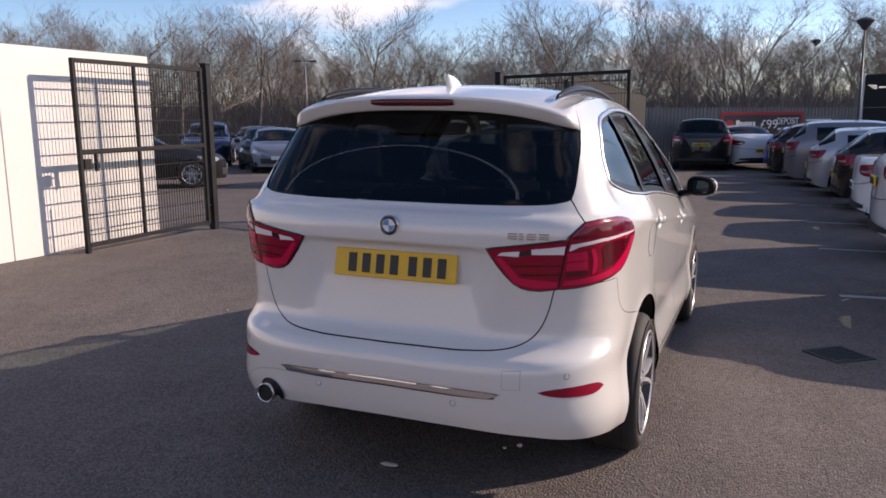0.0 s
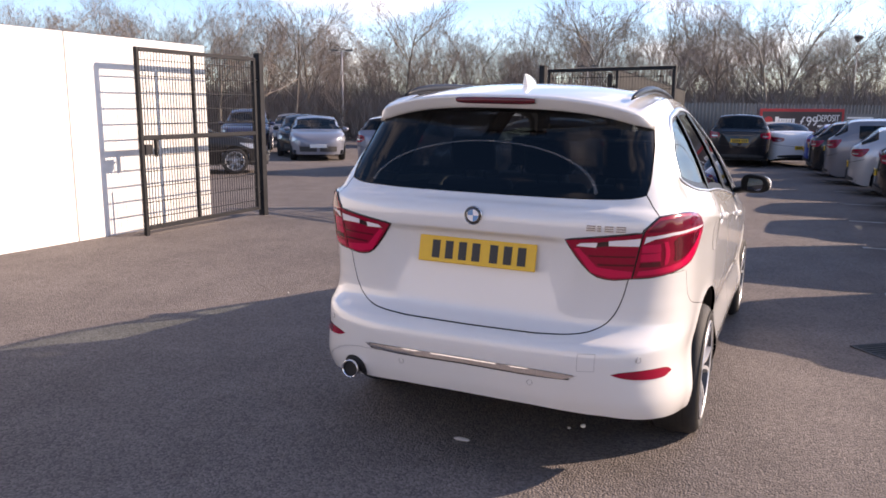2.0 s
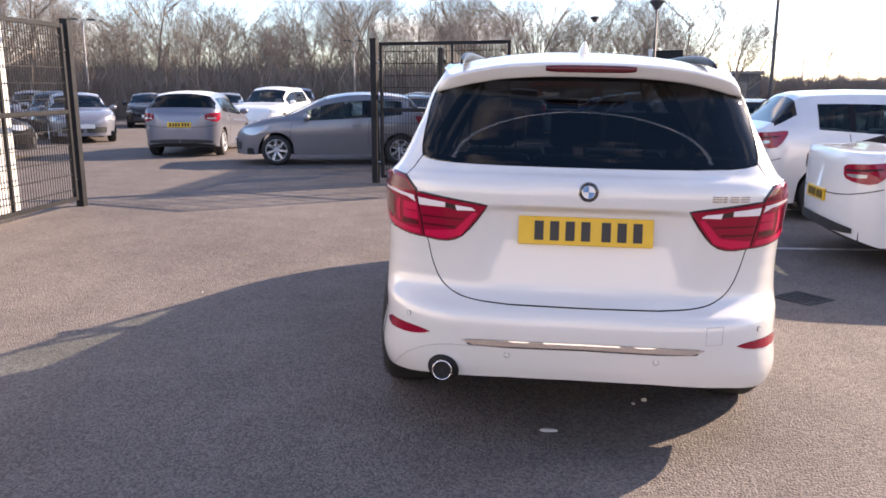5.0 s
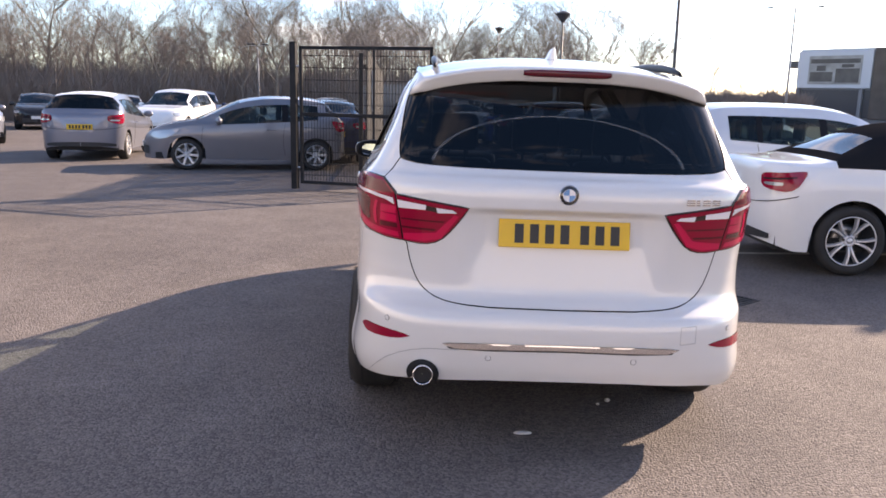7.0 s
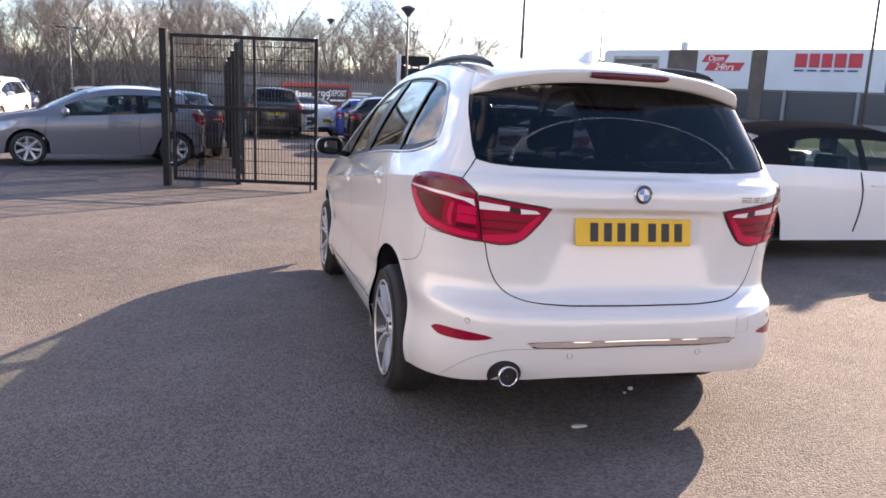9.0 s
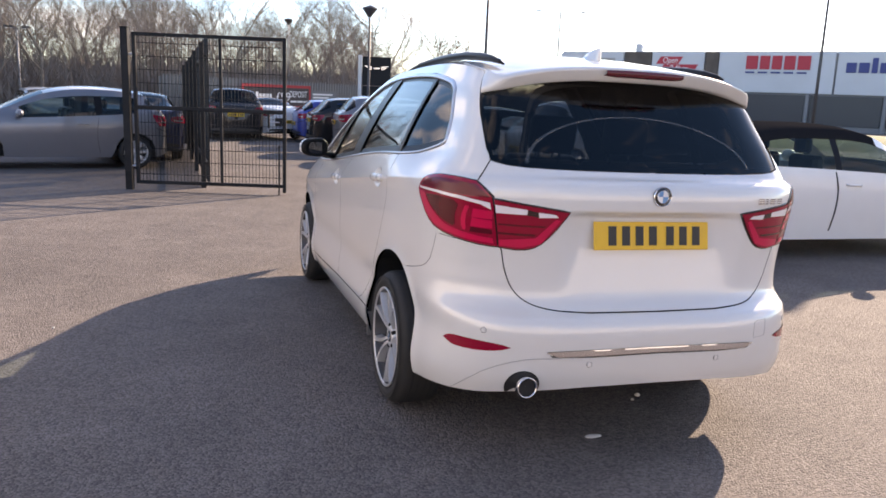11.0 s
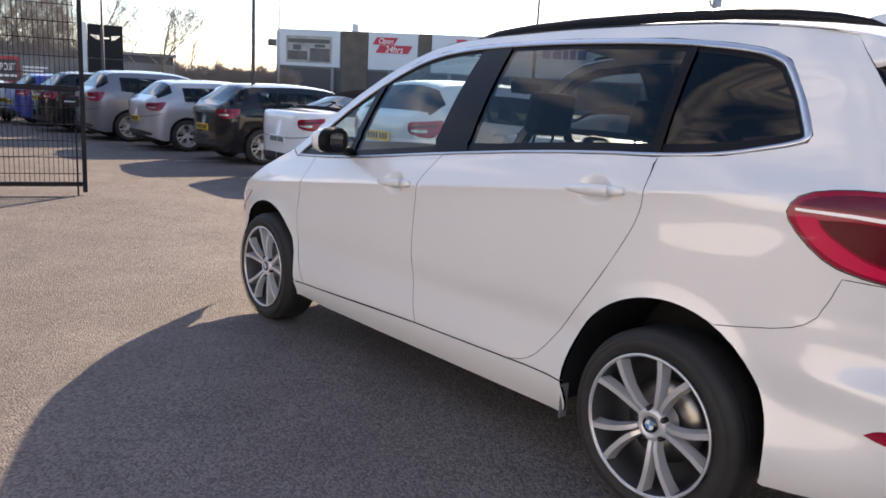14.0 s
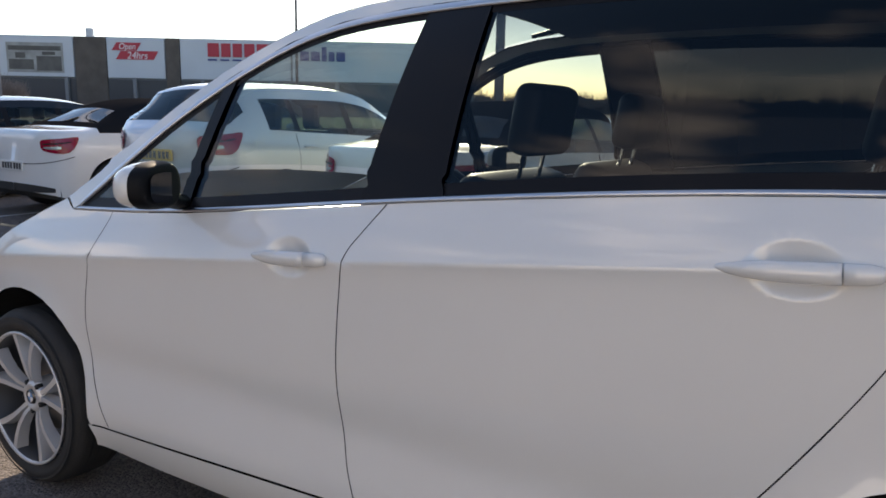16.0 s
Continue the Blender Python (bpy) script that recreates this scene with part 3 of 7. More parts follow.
REAR_LINE = [(0.70, 1.230), (0.635, 1.245), (0.592, 1.259), (0.583, 1.283), (0.604, 1.325), (0.640, 1.390), (0.681, 1.456), (0.714, 1.502)]
DLO = smooth_outline(SILL_LINE + REAR_LINE + TOP_LINE, 2, keep=(0,))
DOOR_REAR = [(1.03, 1.183), (1.03, 1.09), (1.045, 0.99), (1.11, 0.87), (1.22, 0.70), (1.35, 0.52), (1.43, 0.42), (1.47, 0.387), (1.52, 0.364), (1.59, 0.352)]
DOOR_MID = [(2.14, 1.101), (2.19, 1.03), (2.228, 0.978), (2.25, 0.87), (2.263, 0.70), (2.252, 0.56), (2.23, 0.45), (2.21, 0.40), (2.185, 0.344)]
DOOR_FRONT = [(3.225, 1.002), (3.235, 0.945), (3.28, 0.85), (3.325, 0.70), (3.325, 0.57), (3.295, 0.45), (3.21, 0.308)]


def eased(points):
    """An open line with its corners cut twice."""
    for _ in range(2):
        cut = [points[0]]
        for (ay, az), (by, bz) in zip(points, points[1:]):
            cut += [(ay * 0.75 + by * 0.25, az * 0.75 + bz * 0.25), (ay * 0.25 + by * 0.75, az * 0.25 + bz * 0.75)]
        points = cut + [points[-1]]
    return points


DOOR_REAR, DOOR_MID, DOOR_FRONT = eased(DOOR_REAR), eased(DOOR_MID), eased(DOOR_FRONT)


def sill_z(y):
    return lerp_table([(a, b) for a, b in reversed(SILL_LINE)], y)


R_ARCH = 0.382
SEAM = [(0.745, 0.696), (0.69, 0.704), (0.62, 0.717), (0.57, 0.727), (0.52, 0.741), (0.485, 0.757), (0.455, 0.785), (0.43, 0.84), (0.408, 0.902)]


def build_body(side):
    mir = side < 0

    def hollow(k):
        """Close-set points over one hand hollow."""
        hy, hz = HANDLES[k]
        return [sy(hy + 0.005 + 0.086 * r * math.cos(a), hz + 0.053 * r * math.sin(a)) for r in (0.12, 0.3, 0.45, 0.6, 0.72, 0.82, 0.9, 0.96, 1.0, 1.06) for a in [i * math.tau / 28 + r for i in range(28)]]

    # roof rail, pillars and rear quarter in one pressing
    rear_arch = arc(0.918, 0.352, R_ARCH, 0, 113)
    quarter = ([sy(*p) for p in dense([(1.03, 1.184)] + DOOR_REAR[1:], closed=False)]
               + [sy(1.50, 0.354), sy(1.300, 0.350)] + [sy(*p) for p in rear_arch]
               + [sy(*p) for p in SEAM]
               + [rx(0.751, 0.891), rx(0.671, 0.891), rx(0.687, 0.976), rx(0.697, 1.05), rx(0.699, 1.081), rx(0.7500, 1.1375), rx(0.7200, 1.169), rx(0.688, 1.217)]
               + [rx(0.6935, 1.26), rx(0.690, 1.32), rx(0.683, 1.39), rx(0.678, 1.422), rx(0.6655, 1.475), sy(0.543, 1.557), sy(0.57, roof_edge(0.57) - 0.001), sy(0.66, roof_edge(0.66) - 0.001)]
               + [sy(y, roof_edge(y) - 0.001) for y in (0.8, 1.0, 1.3, 1.6, 1.9, 2.1, 2.33, 2.45, 2.6, 2.75, 2.85, 2.95, 3.1, 3.25, 3.35, 3.44)]
               + [sy(3.505, 1.029), sy(3.475, 1.008)]
               + [sy(*p) for p in dense([(3.45, 0.992)] + list(reversed(TOP_LINE)) + list(reversed(REAR_LINE)) + [(0.83, 1.202)], closed=False)])
    sheet_panel("quarter_panel", quarter, WHITE_PAINT, CAR, mirror=mir, step=0.03, gap=0.001, shear=True)
    rear_door = ([sy(*p) for p in dense(list(reversed(DOOR_REAR)), closed=False)]
                 + [sy(y, sill_z(y)) for y in (1.2, 1.4, 1.6, 1.8, 2.0)]
                 + [sy(*p) for p in dense(DOOR_MID, closed=False)] + [sy(2.0, 0.346), sy(1.8, 0.349)])
    door = sheet_panel("rear_door", rear_door, WHITE_PAINT, CAR, mirror=mir, step=0.03, shear=True, extra_points=hollow(1))
    front_door = ([sy(*p) for p in dense(list(reversed(DOOR_MID)), closed=False)] + [sy(y, sill_z(y)) for y in (2.3, 2.5, 2.7, 2.9, 3.1)]
                  + [sy(*p) for p in dense(DOOR_FRONT, closed=False)] + [sy(2.9, 0.320), sy(2.5, 0.335)])
    door_f = sheet_panel("front_door", front_door, WHITE_PAINT, CAR, mirror=mir, step=0.03, shear=True, extra_points=hollow(0))
    front_arch = arc(AXF - 0.01, 0.328, 0.378, 180, 0)
    wing = ([sy(*p) for p in dense(list(reversed(DOOR_FRONT)), closed=False)] + [sy(3.33, 0.997), sy(3.45, 0.992), sy(3.48, 1.006), sy(3.51, 1.026)]
            + [sy(y, roof_edge(y) - 0.001) for y in (3.56, 3.64, 3.7, 3.8, 3.95, 4.1, 4.25, 4.35, 4.45)]
            + [sy(4.50, 0.4), sy(4.48, 0.26)] + [sy(4.2, 0.24)] + [sy(*p) for p in reversed(front_arch) if p[1] > 0.25] + [sy(3.305, 0.306)])
    sheet_panel("front_wing", wing, WHITE_PAINT, CAR, mirror=mir, step=0.03, shear=True)
    head = smooth_outline([sy(3.92, 0.742), sy(4.06, 0.735), sy(4.22, 0.665), sy(4.36, 0.555), sy(4.30, 0.545), sy(4.15, 0.61), sy(4.0, 0.685)], 1, (0, 3))
    sheet_panel("head_lamp", head, LAMP_CLEAR, CAR, "clear wrap-round head lamp", mirror=mir, lift=0.004, gap=0, step=0.03, skirt=0.01)
    sill = ([sy(1.302, 0.215)] + [sy(1.300, 0.347), sy(1.50, 0.351), sy(1.59, 0.349), sy(1.8, 0.346), sy(2.185, 0.341), sy(2.8, 0.319), sy(3.21, 0.305), sy(3.315, 0.303)]
            + [sy(3.312, 0.225), sy(3.0, 0.213), sy(2.0, 0.213)])
    sheet_panel("sill", sill, WHITE_PAINT, CAR, mirror=mir, step=0.04)
    part("mud_flap", box((side * 0.905 - 0.022, 1.293, 0.205), (side * 0.905 + 0.020, 1.300, 0.335), 0.003), material("stone_guard_grey", (0.16, 0.16, 0.165), 0.6), CAR, "grey stone guard")
    # arch linings
    for ax, az in ((0.918, 0.352), (AXF - 0.01, 0.328)):
        bm = bmesh.new()
        rows = []
        for a in range(-12, 193, 6):
            y, z = ax + 0.388 * math.cos(radians(a)), az + 0.388 * math.sin(radians(a))
            rows.append([bm.verts.new((side * x, y, z)) for x in (half_width(y, z) - 0.012, 0.5)])
        for a, b in zip(rows, rows[1:]):
            bm.faces.new((a[0], a[1], b[1], b[0]))
        bm.faces.new([r[1] for r in rows])
        part("arch_lining", bm, DARK_UNDER, CAR)
    # windows
    panes = [
        ("front_quarter_light", [(3.38, 1.008), (3.1, 1.020), (2.905, 1.034), (2.905, 1.395), (3.02, 1.318), (3.18, 1.196)], GLASS_CLEAR, (0, 2, 3)),
        ("front_window", [(2.86, 1.038), (2.5, 1.075), (2.225, 1.106), (2.21, 1.580), (2.35, 1.574), (2.52, 1.550), (2.70, 1.500), (2.86, 1.422)], GLASS_CLEAR, (0, 2, 3, 7)),
        ("rear_window_pane", [(1.99, 1.130), (1.5, 1.170), (1.065, 1.200), (1.09, 1.562), (1.3, 1.574), (1.7, 1.586), (2.02, 1.584)], GLASS_TINT if mir else GLASS_SIDE, (0, 2, 3, 6)),
        ("rear_quarter_light", [(1.03, 1.196), (0.83, 1.214), (0.70, 1.242), (0.61, 1.266), (0.605, 1.29), (0.66, 1.385), (0.70, 1.45), (0.735, 1.500), (0.80, 1.522), (1.05, 1.558)], GLASS_SIDE, (0, 9)),
    ]
    bars = [[(2.905, 1.020), (2.86, 1.024), (2.86, 1.436), (2.905, 1.410)],
            [(2.225, 1.092), (1.99, 1.115), (2.02, 1.596), (2.21, 1.594)],
            [(1.065, 1.186), (1.03, 1.192), (1.05, 1.570), (1.09, 1.574)]]
    for b in bars:
        sheet_panel("window_pillar", on_side(b), BLACK_TRIM, CAR, "gloss black pillar cover", mirror=mir, lift=0.001, gap=0.0, step=0.05, skirt=0.03)
    rim_i = inset(dense(DLO, gap=0.02), 0.040)
    bm = bmesh.new()
    loop_o = [sheet_pt(*sy(*p)) for p in dense(DLO, gap=0.02)]
    loop_i = [sheet_pt(*sy(*p)) + Vector((-0.008, 0, 0)) for p in rim_i]
    vo = [bm.verts.new((v.x * side, v.y, v.z)) for v in loop_o]
    vi = [bm.verts.new((v.x * side, v.y, v.z)) for v in loop_i]
    for i in range(len(vo)):
        j = (i + 1) % len(vo)
        bm.faces.new((vo[i], vo[j], vi[j], vi[i]))
    part("window_seal", bm, BLACK_TRIM, CAR)
    for nm, pts, gm, keep in panes:
        sheet_panel(nm, on_side(smooth_outline(pts, 2, keep)), gm, CAR, "clear tinted side glass" if gm is not GLASS_SIDE else "dark privacy glass", mirror=mir, lift=-0.007, gap=-0.006, step=0.06, skirt=0)
    ring = dense(DLO, gap=0.02)
    wide, slim = inset(ring, 0.021), inset(ring, 0.011)
    bm = bmesh.new()
    rows = []
    for p, w, q in zip(ring, wide, slim):
        k = step01(0.0, 0.10, p[1] - sill_z(p[0]))
        e = (q[0] + (w[0] - q[0]) * k, q[1] + (w[1] - q[1]) * k)
        m = ((p[0] + e[0]) / 2, (p[1] + e[1]) / 2)
        row = [sheet_pt(*sy(*g), False) + Vector((d, 0, 0)) for g, d in ((p, -0.004), (p, 0.003), (m, 0.0065), (e, 0.004), (e, -0.006))]
        rows.append([bm.verts.new((v.x * side, v.y, v.z)) for v in row])
    for r0, r1 in zip(rows, rows[1:] + rows[:1]):
        for k in range(4):
            bm.faces.new((r0[k], r1[k], r1[k + 1], r0[k + 1]))
    bmesh.ops.recalc_face_normals(bm, faces=bm.faces)
    part("window_trim", bm, SATIN, CAR, "satin aluminium strip round the side windows", smooth=True)
    # door handles: a cup and a bar
    for (y, z), d in zip(HANDLES, (door_f, door)):
        ys = [-0.066, -0.05, 0, 0.05, 0.09, 0.125, 0.148]
        rad = [0.0185, 0.019, 0.019, 0.0175, 0.014, 0.008, 0.002]
        bar = part("handle_bar", tube([(side * (half_width(y + q, z) + 0.013 - 0.75 * q * q), y + q, z - 0.06 * q) for q in ys], rad, 14, flat=0.72), WHITE_PAINT, d, smooth=True)
        ys = [-0.128, -0.122, -0.105, -0.0685]
        part("handle_end", tube([(side * (half_width(y + q, z) + 0.013 - 0.75 * q * q), y + q, z - 0.06 * q) for q in ys], [0.009, 0.014, 0.0175, 0.0185], 14, flat=0.72), WHITE_PAINT, bar, smooth=True)
    # lamps
    outer = smooth_outline([rx(0.703, 1.079), rx(0.752, 1.132), sy(0.300, 1.141), sy(0.430, 1.140), sy(0.534, 1.120), sy(0.570, 1.079), sy(0.556, 1.037), sy(0.480, 0.963), sy(0.406, 0.923),
                            rx(0.751, 0.889), rx(0.664, 0.881)], 1, (0, 1, 10))
    lamp = sheet_panel("tail_lamp", outer, LAMP_RED, CAR, "red wrap-round tail lamp with a clear bar", mirror=mir, lift=0.007, gap=0.001, step=0.02, skirt=0.02)
    band = [rx(0.701, 1.029), rx(0.707, 1.056), rx(0.797, 1.073), sy(0.392, 1.080), sy(0.545, 1.081), sy(0.544, 1.074), sy(0.391, 1.071), rx(0.798, 1.061), rx(0.737, 1.047)]
    sheet_panel("clear_bar", band, LAMP_CLEAR, lamp, "clear light bar", mirror=mir, lift=0.0085, gap=0.0, step=0.03, skirt=0.001)
    top_lens = [rx(0.709, 1.074), rx(0.752, 1.122), sy(0.305, 1.131), sy(0.415, 1.131), sy(0.510, 1.113), sy(0.544, 1.087), sy(0.392, 1.083), rx(0.798, 1.077)]
    sheet_panel("upper_lens", smooth_outline(top_lens, 1, (0, 1, 5)), LAMP_SMOKE, lamp, "smoky upper lens", mirror=mir, lift=0.0085, gap=0.001, step=0.025, skirt=0.001)
    ring_o = smooth_outline([sy(0.543, 1.066), sy(0.535, 1.034), sy(0.465, 0.968), sy(0.393, 0.931), rx(0.772, 0.902), rx(0.678, 0.893), rx(0.683, 0.914), rx(0.764, 0.925), sy(0.350, 0.951), sy(0.401, 0.983), sy(0.467, 1.028), sy(0.486, 1.062)], 1, (0, 5, 6, 11))
    sheet_panel("light_ring", ring_o, LAMP_GLOW, lamp, "bright red light ring", mirror=mir, lift=0.0088, gap=0, step=0.02, skirt=0.001)
    arc_o = smooth_outline([rx(0.782, 1.037), rx(0.791, 0.988), rx(0.785, 0.943), rx(0.770, 0.933), rx(0.777, 0.988), rx(0.769, 1.037)], 1, (0, 5))
    sheet_panel("light_guide", arc_o, LAMP_GLOW, lamp, "", mirror=mir, lift=0.0088, gap=0, step=0.02, skirt=0.001)
    dark = smooth_outline([sy(0.478, 1.056), sy(0.455, 1.025), sy(0.395, 0.985), sy(0.345, 0.960), rx(0.802, 0.945), rx(0.808, 0.99), rx(0.800, 1.050), sy(0.37, 1.062)], 1, (0,))
    sheet_panel("inner_reflector", dark, LAMP_DEEP, lamp, "dark plum reflector", mirror=mir, lift=0.0084, gap=0, step=0.02, skirt=0.001)
    for z0, z1 in ((0.930, 0.947), (0.953, 0.985), (0.990, 1.022)):
        w = 0.004 * (1.02 - z0) / 0.1
        sheet_panel("lamp_cell", [rx(0.697 - 3 * w, z0), rx(0.697 - 2 * w, z1), rx(0.758, z1 + 0.006), rx(0.760, z0 + 0.003)], LAMP_GLOW if z0 > 0.95 else LAMP_DEEP, lamp, "", mirror=mir, lift=0.0084, gap=0, step=0.03, skirt=0.001)
    edge_pts = [sheet_pt(*p) for p in inset(dense(outer, gap=0.025), -0.002)]
    part("lamp_seal", tube([(p.x * side, p.y, p.z) for p in edge_pts], 0.005, 5, closed=True), LAMP_BLACK, lamp, "black seal", smooth=True)
    # reflector low in the bumper
    refl = smooth_outline([rx(0.622, 0.494), rx(0.66, 0.505), rx(0.74, 0.511), rx(0.80, 0.512), sy(0.275, 0.507), sy(0.30, 0.490), sy(0.26, 0.474), rx(0.80, 0.469), rx(0.72, 0.471), rx(0.66, 0.480)], 1, (0, 5))
    sheet_panel("reflector", refl, LAMP_RED, CAR, "narrow red reflector in the bumper", mirror=mir, lift=0.003, gap=0, step=0.02, skirt=0.012)
    for fx, z in ((0.72, 0.555), (0.30, 0.425)):
        p = sheet_pt(s_x(fx, z), z)
        q = sheet_pt(s_x(fx + 0.01, z), z)
        nor = Vector((q.y - p.y, -(q.x - p.x), 0)).normalized()
        bm = bmesh.new()
        mt = Matrix.Translation((p.x * side, p.y, p.z)) @ Vector((nor.x * side, nor.y, 0)).to_track_quat("Z", "Y").to_matrix().to_4x4()
        for r, h in ((0.0125, 0.0006), (0.0095, 0.003)):
            bmesh.ops.create_cone(bm, cap_ends=True, segments=20, radius1=r, radius2=r * 0.96, depth=h * 2, matrix=mt)
        sens = part("parking_sensor", bm, WHITE_PAINT, CAR)
        bm = bmesh.new()
        circle = [mt @ Vector((0.0115 * math.cos(a * math.tau / 20), 0.0115 * math.sin(a * math.tau / 20), 0.0008)) for a in range(20)]
        add_tube(bm, circle, 0.0009, 4, closed=True)
        part("sensor_ring", bm, BLACK_PLASTIC, sens)
    # roof rail
    pts = [(0.515, 0.100, 0.030, 0.004), (0.56, 0.092, 0.036, 0.011), (0.66, 0.080, 0.040, 0.016), (0.80, 0.071, 0.040, 0.019), (1.0, 0.067, 0.038, 0.020), (1.3, 0.065, 0.036, 0.020), (1.7, 0.065, 0.034, 0.020), (2.0, 0.065, 0.031, 0.019),
           (2.25, 0.065, 0.022, 0.016), (2.45, 0.065, 0.002, 0.008)]
    part("roof_rail", tube([(side * (half_width(y, roof_edge(y)) - d), y, roof_edge(y) + h) for y, d, h, r in pts], [p[3] for p in pts], 8, flat=0.9), BLACK_TRIM, CAR, "black raised roof rail", smooth=True)
    # door mirror: a boxy rounded shell, open towards the rear
    def shell(rx_, ry_, zu, zl):
        bm = bmesh.new()
        bmesh.ops.create_uvsphere(bm, u_segments=32, v_segments=20, radius=1)
        for v in bm.verts:
            x, y, z = (math.copysign(abs(c) ** 0.72, c) for c in v.co)
            taper = 1 - 0.12 * side * x
            v.co = (x * rx_, y * ry_, z * (zu if z > 0 else zl) * taper)
        return bm
    at = pose(side * 0.995, 2.835, 1.110, 0, 0, side * -20)
    bm = shell(0.098, 0.075, 0.066, 0.060)
    for v in bm.verts:
        v.co.y = max(v.co.y, -0.006)
    bmesh.ops.transform(bm, matrix=at, verts=bm.verts)
    mirror_ob = part("door_mirror", bm, WHITE_PAINT, CAR, "white door mirror with a dark foot", smooth=True)
    bm = shell(0.0995, 0.058, 0.0675, 0.0615)
    bmesh.ops.delete(bm, geom=[v for v in bm.verts if v.co.y > 0.012], context="VERTS")
    for v in bm.verts:
        v.co.y = max(v.co.y, -0.040)
    bmesh.ops.transform(bm, matrix=at, verts=bm.verts)
    part("mirror_housing", bm, MIRROR_BLACK, mirror_ob, "black inner mirror housing", smooth=True)
    bm = bmesh.new()
    outline = [(math.copysign(abs(math.cos(q)) ** 0.6, math.cos(q)) * 0.066, math.copysign(abs(math.sin(q)) ** 0.6, math.sin(q)) * 0.040) for q in [i * math.tau / 32 for i in range(32)]]
    bm.faces.new([bm.verts.new(at @ Vector((x, -0.0425 - 0.06 * side * x, z))) for x, z in outline])
    bmesh.ops.recalc_face_normals(bm, faces=bm.faces)
    part("mirror_glass", bm, MIRROR_SILVER, mirror_ob, "mirror glass")
    part("mirror_foot", tube([(side * 0.86, 2.89, 1.055), (side * 0.90, 2.87, 1.064), (side * 0.94, 2.85, 1.075), (side * 0.98, 2.84, 1.09)], [0.024, 0.024, 0.024, 0.026], 12, flat=1.5), MIRROR_BLACK, mirror_ob, smooth=True)


build_body(1)
build_body(-1)


def mirrored(half):
    """A closed outline from its right half, drawn from the bottom middle to the top middle."""
    return half + [(-s, z) for s, z in reversed(half)]


